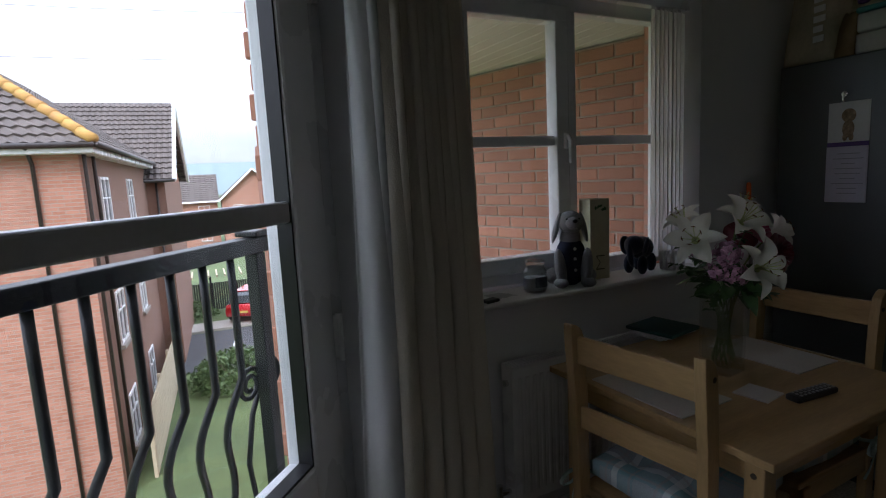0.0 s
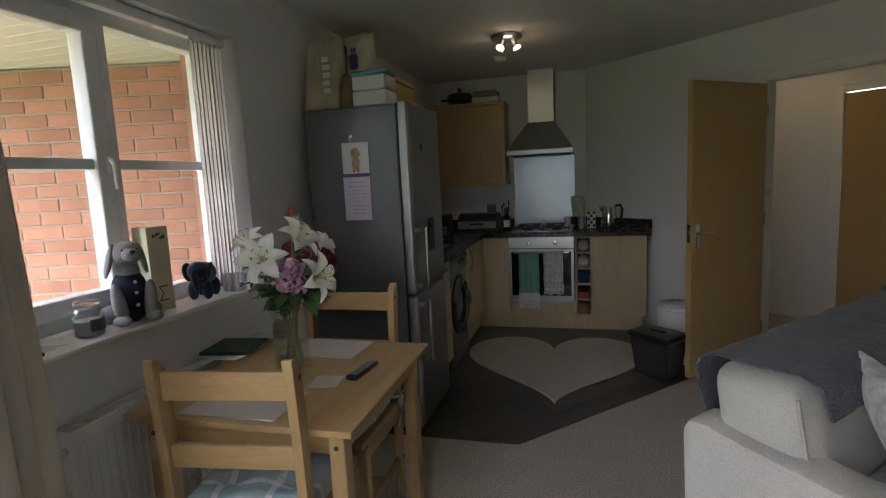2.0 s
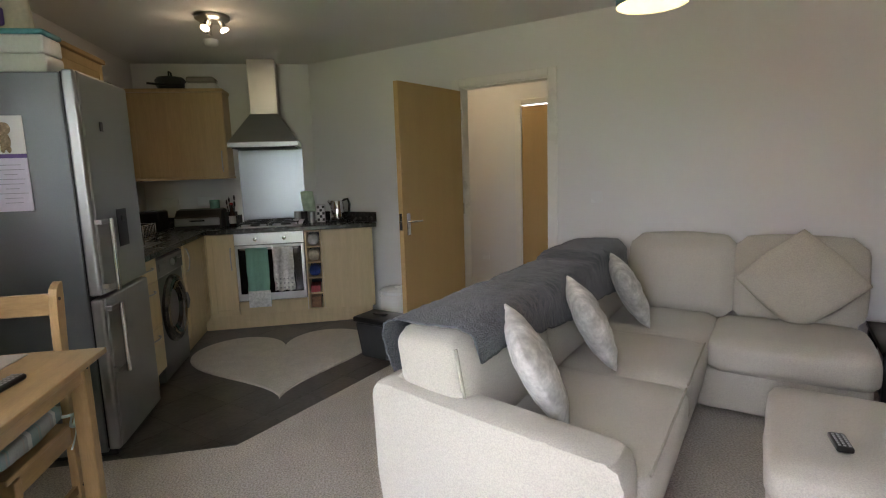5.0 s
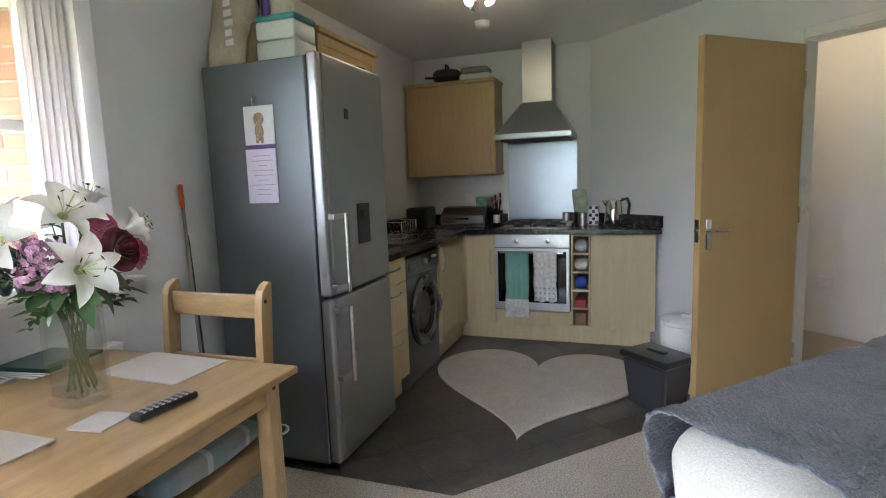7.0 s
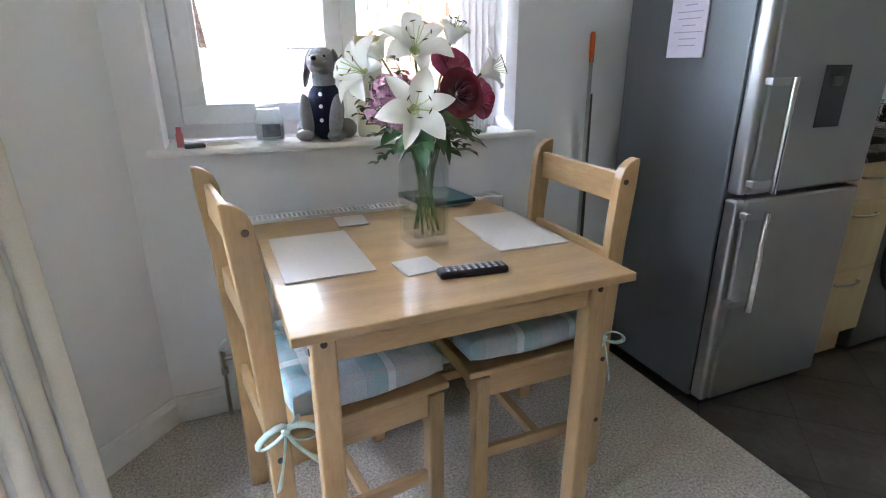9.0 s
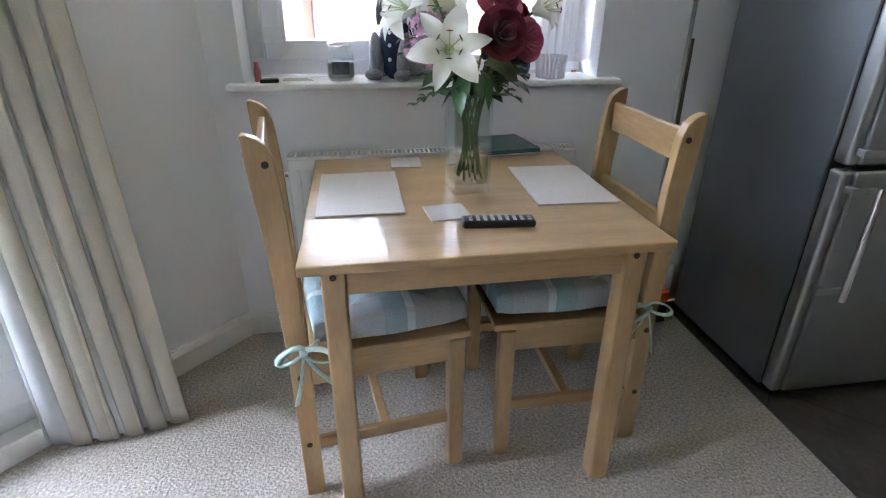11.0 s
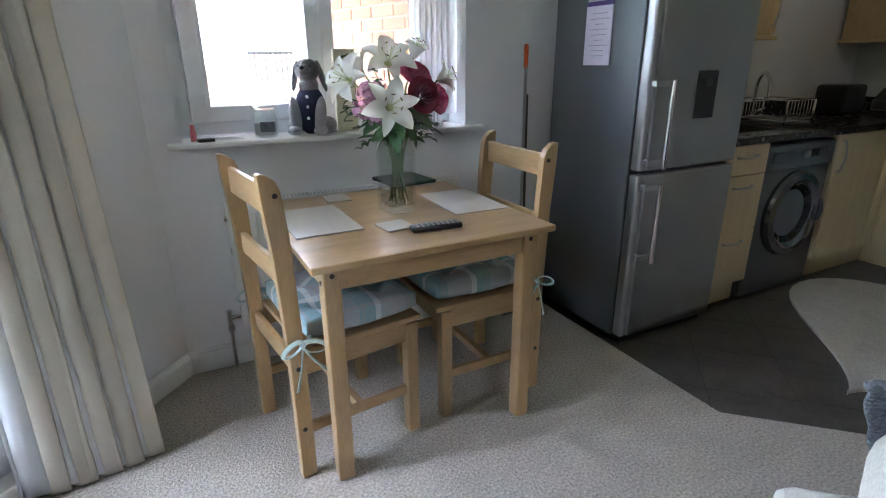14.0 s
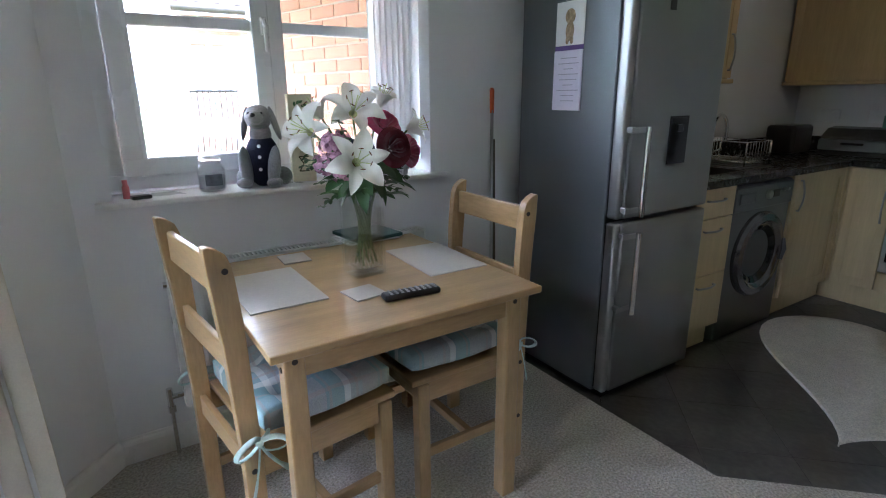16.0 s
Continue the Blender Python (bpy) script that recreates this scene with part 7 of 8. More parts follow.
def brick_face(name, base=(0.35, 0.148, 0.095)):
    """Brickwork too far off to build brick by brick; courses 75 mm high."""
    m = mat(name, base, 0.88, vary=(2, 0.08), fine=(30, 0.1))
    n, l = m.node_tree.nodes, m.node_tree.links
    b = n["Principled BSDF"]
    co, mp, bt = n.new("ShaderNodeTexCoord"), n.new("ShaderNodeMapping"), n.new("ShaderNodeTexBrick")
    geo, sep, nrm, ab, gt, mixv, comb, comb2 = (n.new(k) for k in ("ShaderNodeNewGeometry", "ShaderNodeSeparateXYZ", "ShaderNodeSeparateXYZ", "ShaderNodeMath", "ShaderNodeMath", "ShaderNodeMixRGB", "ShaderNodeCombineXYZ", "ShaderNodeCombineXYZ"))
    l.new(co.outputs["Object"], sep.inputs[0])
    l.new(sep.outputs["X"], comb.inputs["X"]), l.new(sep.outputs["Z"], comb.inputs["Y"])
    l.new(sep.outputs["Y"], comb2.inputs["X"]), l.new(sep.outputs["Z"], comb2.inputs["Y"])
    l.new(co.outputs["Normal"], nrm.inputs[0])
    ab.operation, gt.operation = "ABSOLUTE", "GREATER_THAN"
    l.new(nrm.outputs["X"], ab.inputs[0])
    l.new(ab.outputs[0], gt.inputs[0])
    gt.inputs[1].default_value = 0.7
    l.new(gt.outputs[0], mixv.inputs[0]), l.new(comb.outputs[0], mixv.inputs[1]), l.new(comb2.outputs[0], mixv.inputs[2])
    l.new(mixv.outputs["Color"], bt.inputs["Vector"])
    bt.inputs["Scale"].default_value = 1.0
    bt.inputs["Brick Width"].default_value, bt.inputs["Row Height"].default_value, bt.inputs["Mortar Size"].default_value = 0.225, 0.075, 0.008
    bt.inputs["Color1"].default_value = (*base, 1)
    bt.inputs["Color2"].default_value = (base[0] * 1.25, base[1] * 1.4, base[2] * 1.5, 1)
    bt.inputs["Mortar"].default_value = (0.32, 0.26, 0.21, 1)
    l.new(bt.outputs["Color"], b.inputs["Base Color"])
    bp = n.new("ShaderNodeBump")
    bp.inputs["Strength"].default_value, bp.inputs["Distance"].default_value, bp.invert = 0.5, 0.01, True
    l.new(bt.outputs["Fac"], bp.inputs["Height"])
    l.new(bp.outputs["Normal"], b.inputs["Normal"])
    return m


BRICKFAR = brick_face("brickwork")

bm = B()
v0 = [bm.verts.new((x, y, GZ)) for x, y in ((-4000, -4000), (4000, -4000), (4000, 4000), (-4000, 4000))]
bm.faces.new(v0)
structure("ground", bm, GRASS, "mown grass ground round the flats", "ground")
bm = B()
prism(bm, [(0.6, 21.8), (30, 19.5), (30, 26.2), (1.3, 27.2), (-6, 28.5), (-6, 25.5)], GZ - 0.2, GZ + 0.012)
structure("road", bm, ASPHALT, "dark asphalt parking court", "road")
bm = B()
prism(bm, [(-6, 28.6), (1.3, 27.3), (30, 26.3), (30, 28.0), (1.5, 28.8), (-6, 30.2)], GZ - 0.2, GZ + 0.10)
structure("pavement", bm, PAVE, "pale concrete pavement beside the parking court", "pavement")
for x in (3.0, 5.5, 8.0):
    bm = B()
    prism(bm, [(x, 24.2), (x + 0.1, 24.2), (x + 0.55, 26.9), (x + 0.45, 26.9)], GZ + 0.016, GZ + 0.02)
    structure("road_marking", bm, PAPER, "white parking bay line", "road marking")

# own outer brick leaf beside the balcony doors and round the window
bm = B()
box(bm, (2.998, 0.70, -0.6), (3.62, 0.795, 2.35))
box(bm, (-0.8, 0.70, -0.6), (GU0 - 0.03, 0.795, 2.35))
box(bm, (-0.8, 0.70, 2.13), (3.62, 0.795, 2.75))
box(bm, (-0.8, 0.70, GZ), (3.62, 0.795, -0.05))
outer = structure("wall_outer_northwest", bm, BRICKFAR, "outer brick leaf round the balcony doors", "wall", DIAG)
bm = B()
box(bm, (WX1, 3.125, -0.6), (7.2, 3.235, 2.75))
box(bm, (2.0, 3.125, -0.6), (WX0, 3.235, 2.75))
box(bm, (WX0, 3.125, -0.6), (WX1, 3.235, WZ0 - 0.02))
box(bm, (WX0, 3.125, WZ1 + 0.01), (WX1, 3.235, 2.75))
structure("wall_outer_north", bm, BRICKFAR, "outer brick leaf round the dining window", "wall")
bm = B()
for a in ((WX0 - 0.02, 3.17, WZ0 - 0.018),):
    box(bm, a, (WX1 + 0.02, 3.29, WZ0 + 0.02), 0.004)
structure("window_sill_outer", bm, UPVC, "white outer window sill", "window sill")
bm = B()
prism(bm, [uv(END_U - 0.5, GLAZ_V - 0.42), uv(CORNER_U + 0.1, GLAZ_V - 0.42), (2.0, 3.4), (8, 3.4), (8, 1.0), uv(FAR_U + 1.5, DOOR_V + 2), uv(END_U - 0.5, DOOR_V + 2)], 2.75, 2.95)
structure("roof_own", bm, TILE, "roof deck over the flat", "roof")

# brick wing seen through the dining window
WA, WB = Vector((3.60, 3.24)), Vector((3.19, 4.74))
WD = (WB - WA).normalized()
WYAW = math.degrees(math.atan2(WD.y, WD.x))
wing_m = Matrix.Translation((WA.x, WA.y, 0)) @ pose(0, 0, 0, 0, 0, WYAW)
WL = (WB - WA).length
bm = B()
box(bm, (0.004, -0.25, GZ), (WL - 0.006, -0.006, 2.118))
wing = structure("wall_wing", bm, MORTAR, "projecting brick wing beside the window", "wall", wing_m)
# soffit boards
SOF = mat("cream soffit board", (0.68, 0.65, 0.60), 0.5, vary=(3, 0.04), fine=(40, 0.04))
bm = B()
prism(bm, [(2.05, 3.24), (3.70, 3.24), (3.30, 4.95), (2.05, 4.95)], 2.135, 2.16)
soffit = structure("soffit", bm, SOF, "cream boarded soffit under the eaves", "soffit")

# iron balcony railing
jr = thing("balcony_railing", DIAG @ pose(-0.045, 0, 0.032), "black wrought iron railing outside the balcony doors", "railing")
RV = 0.76
bm = B()
box(bm, (1.05, RV - 0.02, 1.245), (2.975, RV + 0.02, 1.283), 0.004)
part("top_rail", bm, IRON, jr)
bm = B()
box(bm, (1.05, RV - 0.012, 0.12), (2.975, RV + 0.012, 0.15), 0.003)
part("bottom_rail", bm, IRON, jr)
bm = B()
box(bm, (2.905, RV - 0.017, 0.10), (2.939, RV + 0.017, 1.244), 0.003)
box(bm, (2.893, RV - 0.03, 1.284), (2.953, RV + 0.03, 1.298), 0.004)
part("post", bm, IRON, jr)
for k in range(20):
    u = 2.8315 - 0.0887 * k
    pts = [(u, RV, 1.246), (u, RV, 1.15), (u, RV, 1.05), (u, RV, 0.97)]
    for q in range(1, 25):
        t = q / 24
        pts.append((u - 0.034 * math.sin(t * 4 * math.pi) * (1 - 0.5 * t), RV + 0.085 * math.sin(math.pi * t) ** 1.2, 0.97 - 0.83 * t))
    bm = B()
    tube(bm, pts, 0.0085, 8)
    part("baluster", bm, IRON, jr, smooth=True)
bm = B()
for s in (-1, 1):
    pts = []
    for q in range(26):
        a = q / 25 * 3.6 * math.pi
        r = 0.012 + 0.032 * (1 - q / 25)
        pts.append((2.922 + s * (0.042 - r * math.cos(a)), RV + 0.02, 0.93 + r * math.sin(a)))
    tube(bm, pts, 0.006, 6)
for s in (-1, 1):
    tube(bm, [(2.922, RV + 0.02, 0.92), (2.922 + s * 0.03, RV + 0.03, 0.85), (2.922 + s * 0.06, RV + 0.03, 0.74), (2.922 + s * 0.02, RV + 0.03, 0.45)], 0.007, 6)
part("scrollwork", bm, IRON, jr, "iron scrollwork", smooth=True)


def roof_slope(bm, a, b, c, d, courses=18, waves=40):
    """A tiled slope between the eaves a-b and the top d-c: stepped courses of rolled tiles."""
    a, b, c, d = Vector(a), Vector(b), Vector(c), Vector(d)
    nrm = (b - a).cross(d - a).normalized()
    if nrm.z < 0:
        nrm = -nrm
    for k in range(courses):
        t0, t1 = k / courses, (k + 1) / courses
        p0, q0, p1, q1 = a.lerp(d, t0), b.lerp(c, t0), a.lerp(d, t1), b.lerp(c, t1)
        lo, hi = [], []
        steps = max(6, int(waves * 4 * (q0 - p0).length / max(0.01, (b - a).length)))
        for i in range(steps + 1):
            s = i / steps
            w = 0.022 * math.sin(s * steps / 4 * 2 * math.pi) * min(1, (q0 - p0).length)
            lo.append(bm.verts.new(p0.lerp(q0, s) + nrm * (0.055 + w)))
            hi.append(bm.verts.new(p1.lerp(q1, s) + nrm * (0.01 + w)))
        base = [bm.verts.new(v.co - nrm * 0.07) for v in lo]
        for i in range(steps):
            bm.faces.new((lo[i], lo[i + 1], hi[i + 1], hi[i]))
            bm.faces.new((base[i], base[i + 1], lo[i + 1], lo[i]))


def ext_window(parent, m, w, h, two=True):
    bm = B()
    y0, y1 = -0.03, 0.04
    for a, b, c, d in ((-w / 2, -w / 2 + 0.06, 0, h), (w / 2 - 0.06, w / 2, 0, h), (-w / 2 + 0.06, w / 2 - 0.06, 0, 0.06), (-w / 2 + 0.06, w / 2 - 0.06, h - 0.06, h)):
        box(bm, (a, y0, c), (b, y1, d))
    if two:
        box(bm, (-0.03, y0 + 0.005, 0.06), (0.03, y1, h - 0.06))
    box(bm, (-w / 2 + 0.06, y0 + 0.008, h * 0.6), (w / 2 - 0.06, y1, h * 0.6 + 0.035))
    f = part("window", bm, UPVC, parent, "white window frame")
    f.matrix_basis = m
    bm = B()
    box(bm, (-w / 2 + 0.05, 0.005, 0.05), (w / 2 - 0.05, 0.012, h - 0.05))
    part("pane", bm, DARKPANE, f)
    bm = B()
    box(bm, (-w / 2 - 0.06, -0.09, -0.10), (w / 2 + 0.06, 0.03, -0.004), 0.005)
    part("sill", bm, PAVE, f)
    return f


DARKPANE = mat("dark window glass", (0.05, 0.06, 0.065), 0.08, vary=(1, 0.3))
# neighbouring block of flats
nb = thing("neighbour_block", pose(-0.22, 13.96, 0, 0, 0, -5), "red brick block of flats with brown tiled hip roof", "building")
E_ = 2.38
bm = B()
box(bm, (-9, 0, GZ - 0.1), (0, 9.3, E_ - 0.16))
part("wall", bm, BRICKFAR, nb)
bm = B()
box(bm, (0.0, 0.62, GZ - 0.1), (0.012, 9.29, E_ - 0.17))
part("rendered_wall", bm, RENDER_BR, nb, "brown rendered side wall")
bm = B()
box(bm, (-9.3, -0.32, E_ - 0.16), (0.32, -0.28, E_), 0.005)
box(bm, (0.28, -0.279, E_ - 0.16), (0.32, 9.3, E_), 0.005)
box(bm, (-9.3, -0.279, E_ - 0.17), (0.279, 9.3, E_ - 0.15))
part("fascia", bm, UPVC, nb, "white fascia board")
bm = B()
roof_slope(bm, (-9.3, -0.35, E_), (0.35, -0.35, E_), (-3.6, 4.0, E_ + 2.9), (-9.3, 4.0, E_ + 2.9), 16, 42)
rf = part("roof", bm, TILE, nb, "brown tiled roof")
bm = B()
roof_slope(bm, (0.35, -0.35, E_), (0.35, 11.0, E_), (-3.6, 10.8, E_ + 2.9), (-3.6, 4.0, E_ + 2.9), 16, 46)
part("slope", bm, TILE, rf)
bm = B()
p, q = Vector((0.36, -0.36, E_ + 0.06)), Vector((-3.6, 4.0, E_ + 2.98))
for k in range(16):
    a, b = p.lerp(q, k / 16), p.lerp(q, (k + 1) / 16 + 0.01)
    tube(bm, [a + Vector((0, 0, 0.03)), b], 0.11, 10)
part("hip_tiles", bm, mat("orange hip tile", (0.42, 0.19, 0.07), 0.8, vary=(2, 0.2), fine=(20, 0.15), second=(0.40, 0.28, 0.06)), rf, "orange hip tiles", smooth=True)
for pts in ([(-9.3, -0.40, E_ - 0.02), (0.36, -0.40, E_ - 0.02)], [(0.40, -0.36, E_ - 0.02), (0.40, 9.2, E_ - 0.02)]):
    bm = B()
    tube(bm, pts, 0.055, 10)
    part("gutter", bm, GUTTER, nb, smooth=True)
for x, y in ((-0.75, -0.06), (0.07, 0.12), (0.08, 0.9)):
    bm = B()
    tube(bm, [(x, y - 0.26 if y < 0 else y, E_ - 0.05), (x, y, E_ - 0.35), (x, y, GZ)], 0.038, 8)
    part("downpipe", bm, GUTTER, nb, smooth=True)
for z in (0.55, -2.1, -4.6):
    for y in (2.0, 5.6):
        ext_window(nb, pose(0.02, y, z, 0, 0, 90), 0.95, 1.25)
wg = thing("neighbour_wing", pose(-0.22, 13.96, 0, 0, 0, -5), "brick gabled wing of the neighbouring flats", "building")
bm = B()
box(bm, (-5, 9.31, GZ - 0.1), (0.62, 17, 1.75))
part("wall", bm, RENDER_BR, wg)
bm = B()
roof_slope(bm, (-4.5, 8.95, 1.80), (1.0, 8.95, 1.80), (1.0, 13.0, 5.0), (-4.5, 13.0, 5.0), 16, 26)
roof_slope(bm, (1.0, 17.3, 1.80), (-4.5, 17.3, 1.80), (-4.5, 13.0, 5.0), (1.0, 13.0, 5.0), 16, 26)
part("roof", bm, TILE, wg)
bm = B()
vs = [bm.verts.new(p) for p in ((0.6, 9.31, 1.75), (0.6, 17, 1.75), (0.6, 13.0, 4.8))]
f = bm.faces.new(vs)
r = bmesh.ops.extrude_face_region(bm, geom=[f])["geom"]
for v in r:
    if isinstance(v, bmesh.types.BMVert):
        v.co.x -= 0.3
bmesh.ops.recalc_face_normals(bm, faces=bm.faces)
part("gable", bm, BRICKFAR, wg)
for a, b in (((0.98, 8.93, 1.78), (0.98, 13.0, 4.98)), ((0.98, 17.3, 1.78), (0.98, 13.0, 4.98))):
    bm = B()
    tube(bm, [a, b], 0.08, 6)
    part("bargeboard", bm, UPVC, wg)
bm = B()
tube(bm, [(-4.5, 8.90, 1.76), (1.0, 8.90, 1.76)], 0.055, 8)
part("gutter", bm, GUTTER, wg, smooth=True)
bm = B()
tube(bm, [(0.35, 9.24, 1.7), (0.35, 9.24, GZ)], 0.038, 8)
part("downpipe", bm, GUTTER, wg, smooth=True)
# slatted fence at the foot of the flats
fn = thing("slat_fence", pose(0.35, 14.6, GZ, 0, 0, 85), "pale horizontal slat fence at the foot of the flats", "fence")
PALE = mat("pale timber", (0.50, 0.43, 0.30), 0.8, vary=(2, 0.1), stretch=(1, 8, 8))
for k in range(5):
    bm = B()
    box(bm, (k * 2.2 - 0.04, -0.04, 0), (k * 2.2 + 0.04, 0.04, 1.75), 0.004)
    part("post", bm, PALE, fn)
for k in range(10):
    bm = B()
    box(bm, (0, -0.055, 0.08 + 0.165 * k), (8.8, -0.041, 0.22 + 0.165 * k), 0.003)
    part("slat", bm, PALE, fn)


def leafy(name, c, r, n, label, cat, seed, col):
    """A clipped shrub: a short stem and many small leaf clumps with an uneven outline."""
    rg = random.Random(seed)
    ob = thing(name, pose(*c), label, cat)
    bm = B()
    for k in range(5):
        a = k * 1.3
        tube(bm, [(0, 0, 0), (0.3 * r[0] * math.cos(a), 0.3 * r[1] * math.sin(a), r[2] * 0.6), (0.6 * r[0] * math.cos(a), 0.6 * r[1] * math.sin(a), r[2] * 1.1)], [0.04, 0.03, 0.012], 6)
    part("stem", bm, mat("bark", (0.07, 0.05, 0.035), 0.9), ob)
    bm = B()
    for _ in range(n):
        v = Vector((rg.gauss(0, 1), rg.gauss(0, 1), abs(rg.gauss(0, 1)))).normalized()
        k = 0.75 + 0.28 * rg.random() + 0.15 * noise.noise(v * 3)
        p = Vector((v.x * r[0] * k, v.y * r[1] * k, v.z * r[2] * k * 1.2 + 0.1))
        m = Matrix.Translation(p) @ Euler((rg.random() * 6, rg.random() * 6, rg.random() * 6)).to_matrix().to_4x4()
        s = 0.05 + 0.05 * rg.random()
        vs = [bm.verts.new(m @ Vector(q)) for q in ((0, -s, 0), (s * 0.5, 0, s * 0.15), (0, s, 0), (-s * 0.5, 0, s * 0.15))]
        bm.faces.new(vs)
    lv = part("foliage", bm, col, ob)
    lv["kind"] = "stuff"
    return ob


SHRUB = mat("shrub leaf", (0.05, 0.10, 0.03), 0.6, vary=(3, 0.3), fine=(12, 0.3), second=(0.10, 0.15, 0.055))
leafy("shrub", (2.7, 19.6, GZ), (1.5, 1.2, 0.95), 2600, "rounded green garden shrub on the lawn", "shrub", 3, SHRUB)
leafy("shrub", (1.2, 30.3, GZ), (1.8, 0.8, 0.7), 1500, "low green shrub beside the bin store", "shrub", 5, SHRUB)
leafy("shrub", (4.9, 18.6, GZ), (1.0, 1.0, 0.7), 1300, "rounded green garden shrub on the lawn", "shrub", 8, SHRUB)


def car(m, col, label):
    ob = thing("car", m, label, "car", "parked cars")
    paint = mat("car paint", col, 0.25, 0.2, coat=0.8, vary=(1, 0.03), fine=(30, 0.02))
    bm = B()
    prof = [(-2.0, 0.30), (-2.05, 0.62), (-1.9, 0.88), (-1.0, 0.95), (0.9, 0.95), (1.85, 0.88), (2.0, 0.60), (1.95, 0.30)]
    mm = Matrix(((1, 0, 0, 0), (0, 0, -1, 0), (0, 1, 0, 0), (0, 0, 0, 1)))
    prism(bm, prof, -0.85, 0.85, bev=0.10, m=mm)
    part("body", bm, paint, ob, smooth=True, angle=40)
    bm = B()
    rings = []
    for z, x0, x1, hw in ((0.93, -1.15, 1.75, 0.78), (1.25, -0.75, 1.55, 0.68), (1.42, -0.35, 1.25, 0.60)):
        rings.append([bm.verts.new(p) for p in ((x0, -hw, z), (x1, -hw, z), (x1, hw, z), (x0, hw, z))])
    for a, b in zip(rings, rings[1:]):
        for i in range(4):
            bm.faces.new((a[i], a[(i + 1) % 4], b[(i + 1) % 4], b[i]))
    bm.faces.new(rings[0][::-1])
    bm.faces.new(rings[-1])
    part("windows", bm, DARKPANE, ob, "dark glazing")
    bm = B()
    box(bm, (-0.42, -0.62, 1.40), (1.32, 0.62, 1.45), 0.02)
    part("roof", bm, paint, ob)
    for x in (-1.25, 1.25):
        for y in (-0.80, 0.80):
            bm = B()
            lathe(bm, [(0.18, -0.09), (0.29, -0.09), (0.31, -0.06), (0.31, 0.06), (0.29, 0.09), (0.18, 0.09)], 24, m=pose(x, y, 0.31, 90, 0, 0))
            w = part("wheel", bm, BLACK, ob, smooth=True, angle=40)
            bm = B()
            lathe(bm, [(0, -0.07), (0.18, -0.085), (0.18, 0.085), (0, 0.07)], 18, m=pose(x, y, 0.31, 90, 0, 0))
            part("rim", bm, STEEL, w, smooth=True, angle=40)
    for y in (-0.62, 0.62):
        bm = B()
        box(bm, (1.88, y - 0.17, 0.66), (1.99, y + 0.17, 0.78), 0.02)
        part("tail_light", bm, mat("tail light red", (0.35, 0.01, 0.01), 0.2), ob)
        bm = B()
        box(bm, (-2.02, y - 0.18, 0.62), (-1.94, y + 0.18, 0.74), 0.02)
        part("headlight", bm, CHROME, ob)
    bm = B()
    box(bm, (1.965, -0.26, 0.50), (1.998, 0.26, 0.61), 0.004)
    part("number_plate", bm, mat("yellow plate", (0.6, 0.5, 0.12), 0.5), ob)
    return ob


car(pose(4.75, 29.2, GZ + 0.10, 0, 0, -118), (0.42, 0.012, 0.02), "red hatchback parked facing the wall")
car(pose(7.1, 27.9, GZ + 0.012, 0, 0, -112), (0.02, 0.024, 0.03), "black car parked beside the red one")
# bin store
bs = thing("bin_store", pose(0.9, 31.6, GZ, 0, 0, -3), "black timber bin store with slatted top", "bin store")
for k in range(5):
    bm = B()
    box(bm, (k * 0.95 - 0.05, -0.05, 0), (k * 0.95 + 0.05, 0.05, 1.9), 0.005)
    part("post", bm, IRON, bs)
for k in range(34):
    bm = B()
    box(bm, (0.06 + k * 0.11, -0.02, 0.1), (0.15 + k * 0.11, 0.01, 1.55))
    part("board", bm, IRON, bs)
for k in range(11):
    bm = B()
    box(bm, (-0.2 + k * 0.4, -0.5, 1.9), (-0.12 + k * 0.4, 1.8, 2.0))
    part("slat", bm, PALE, bs)
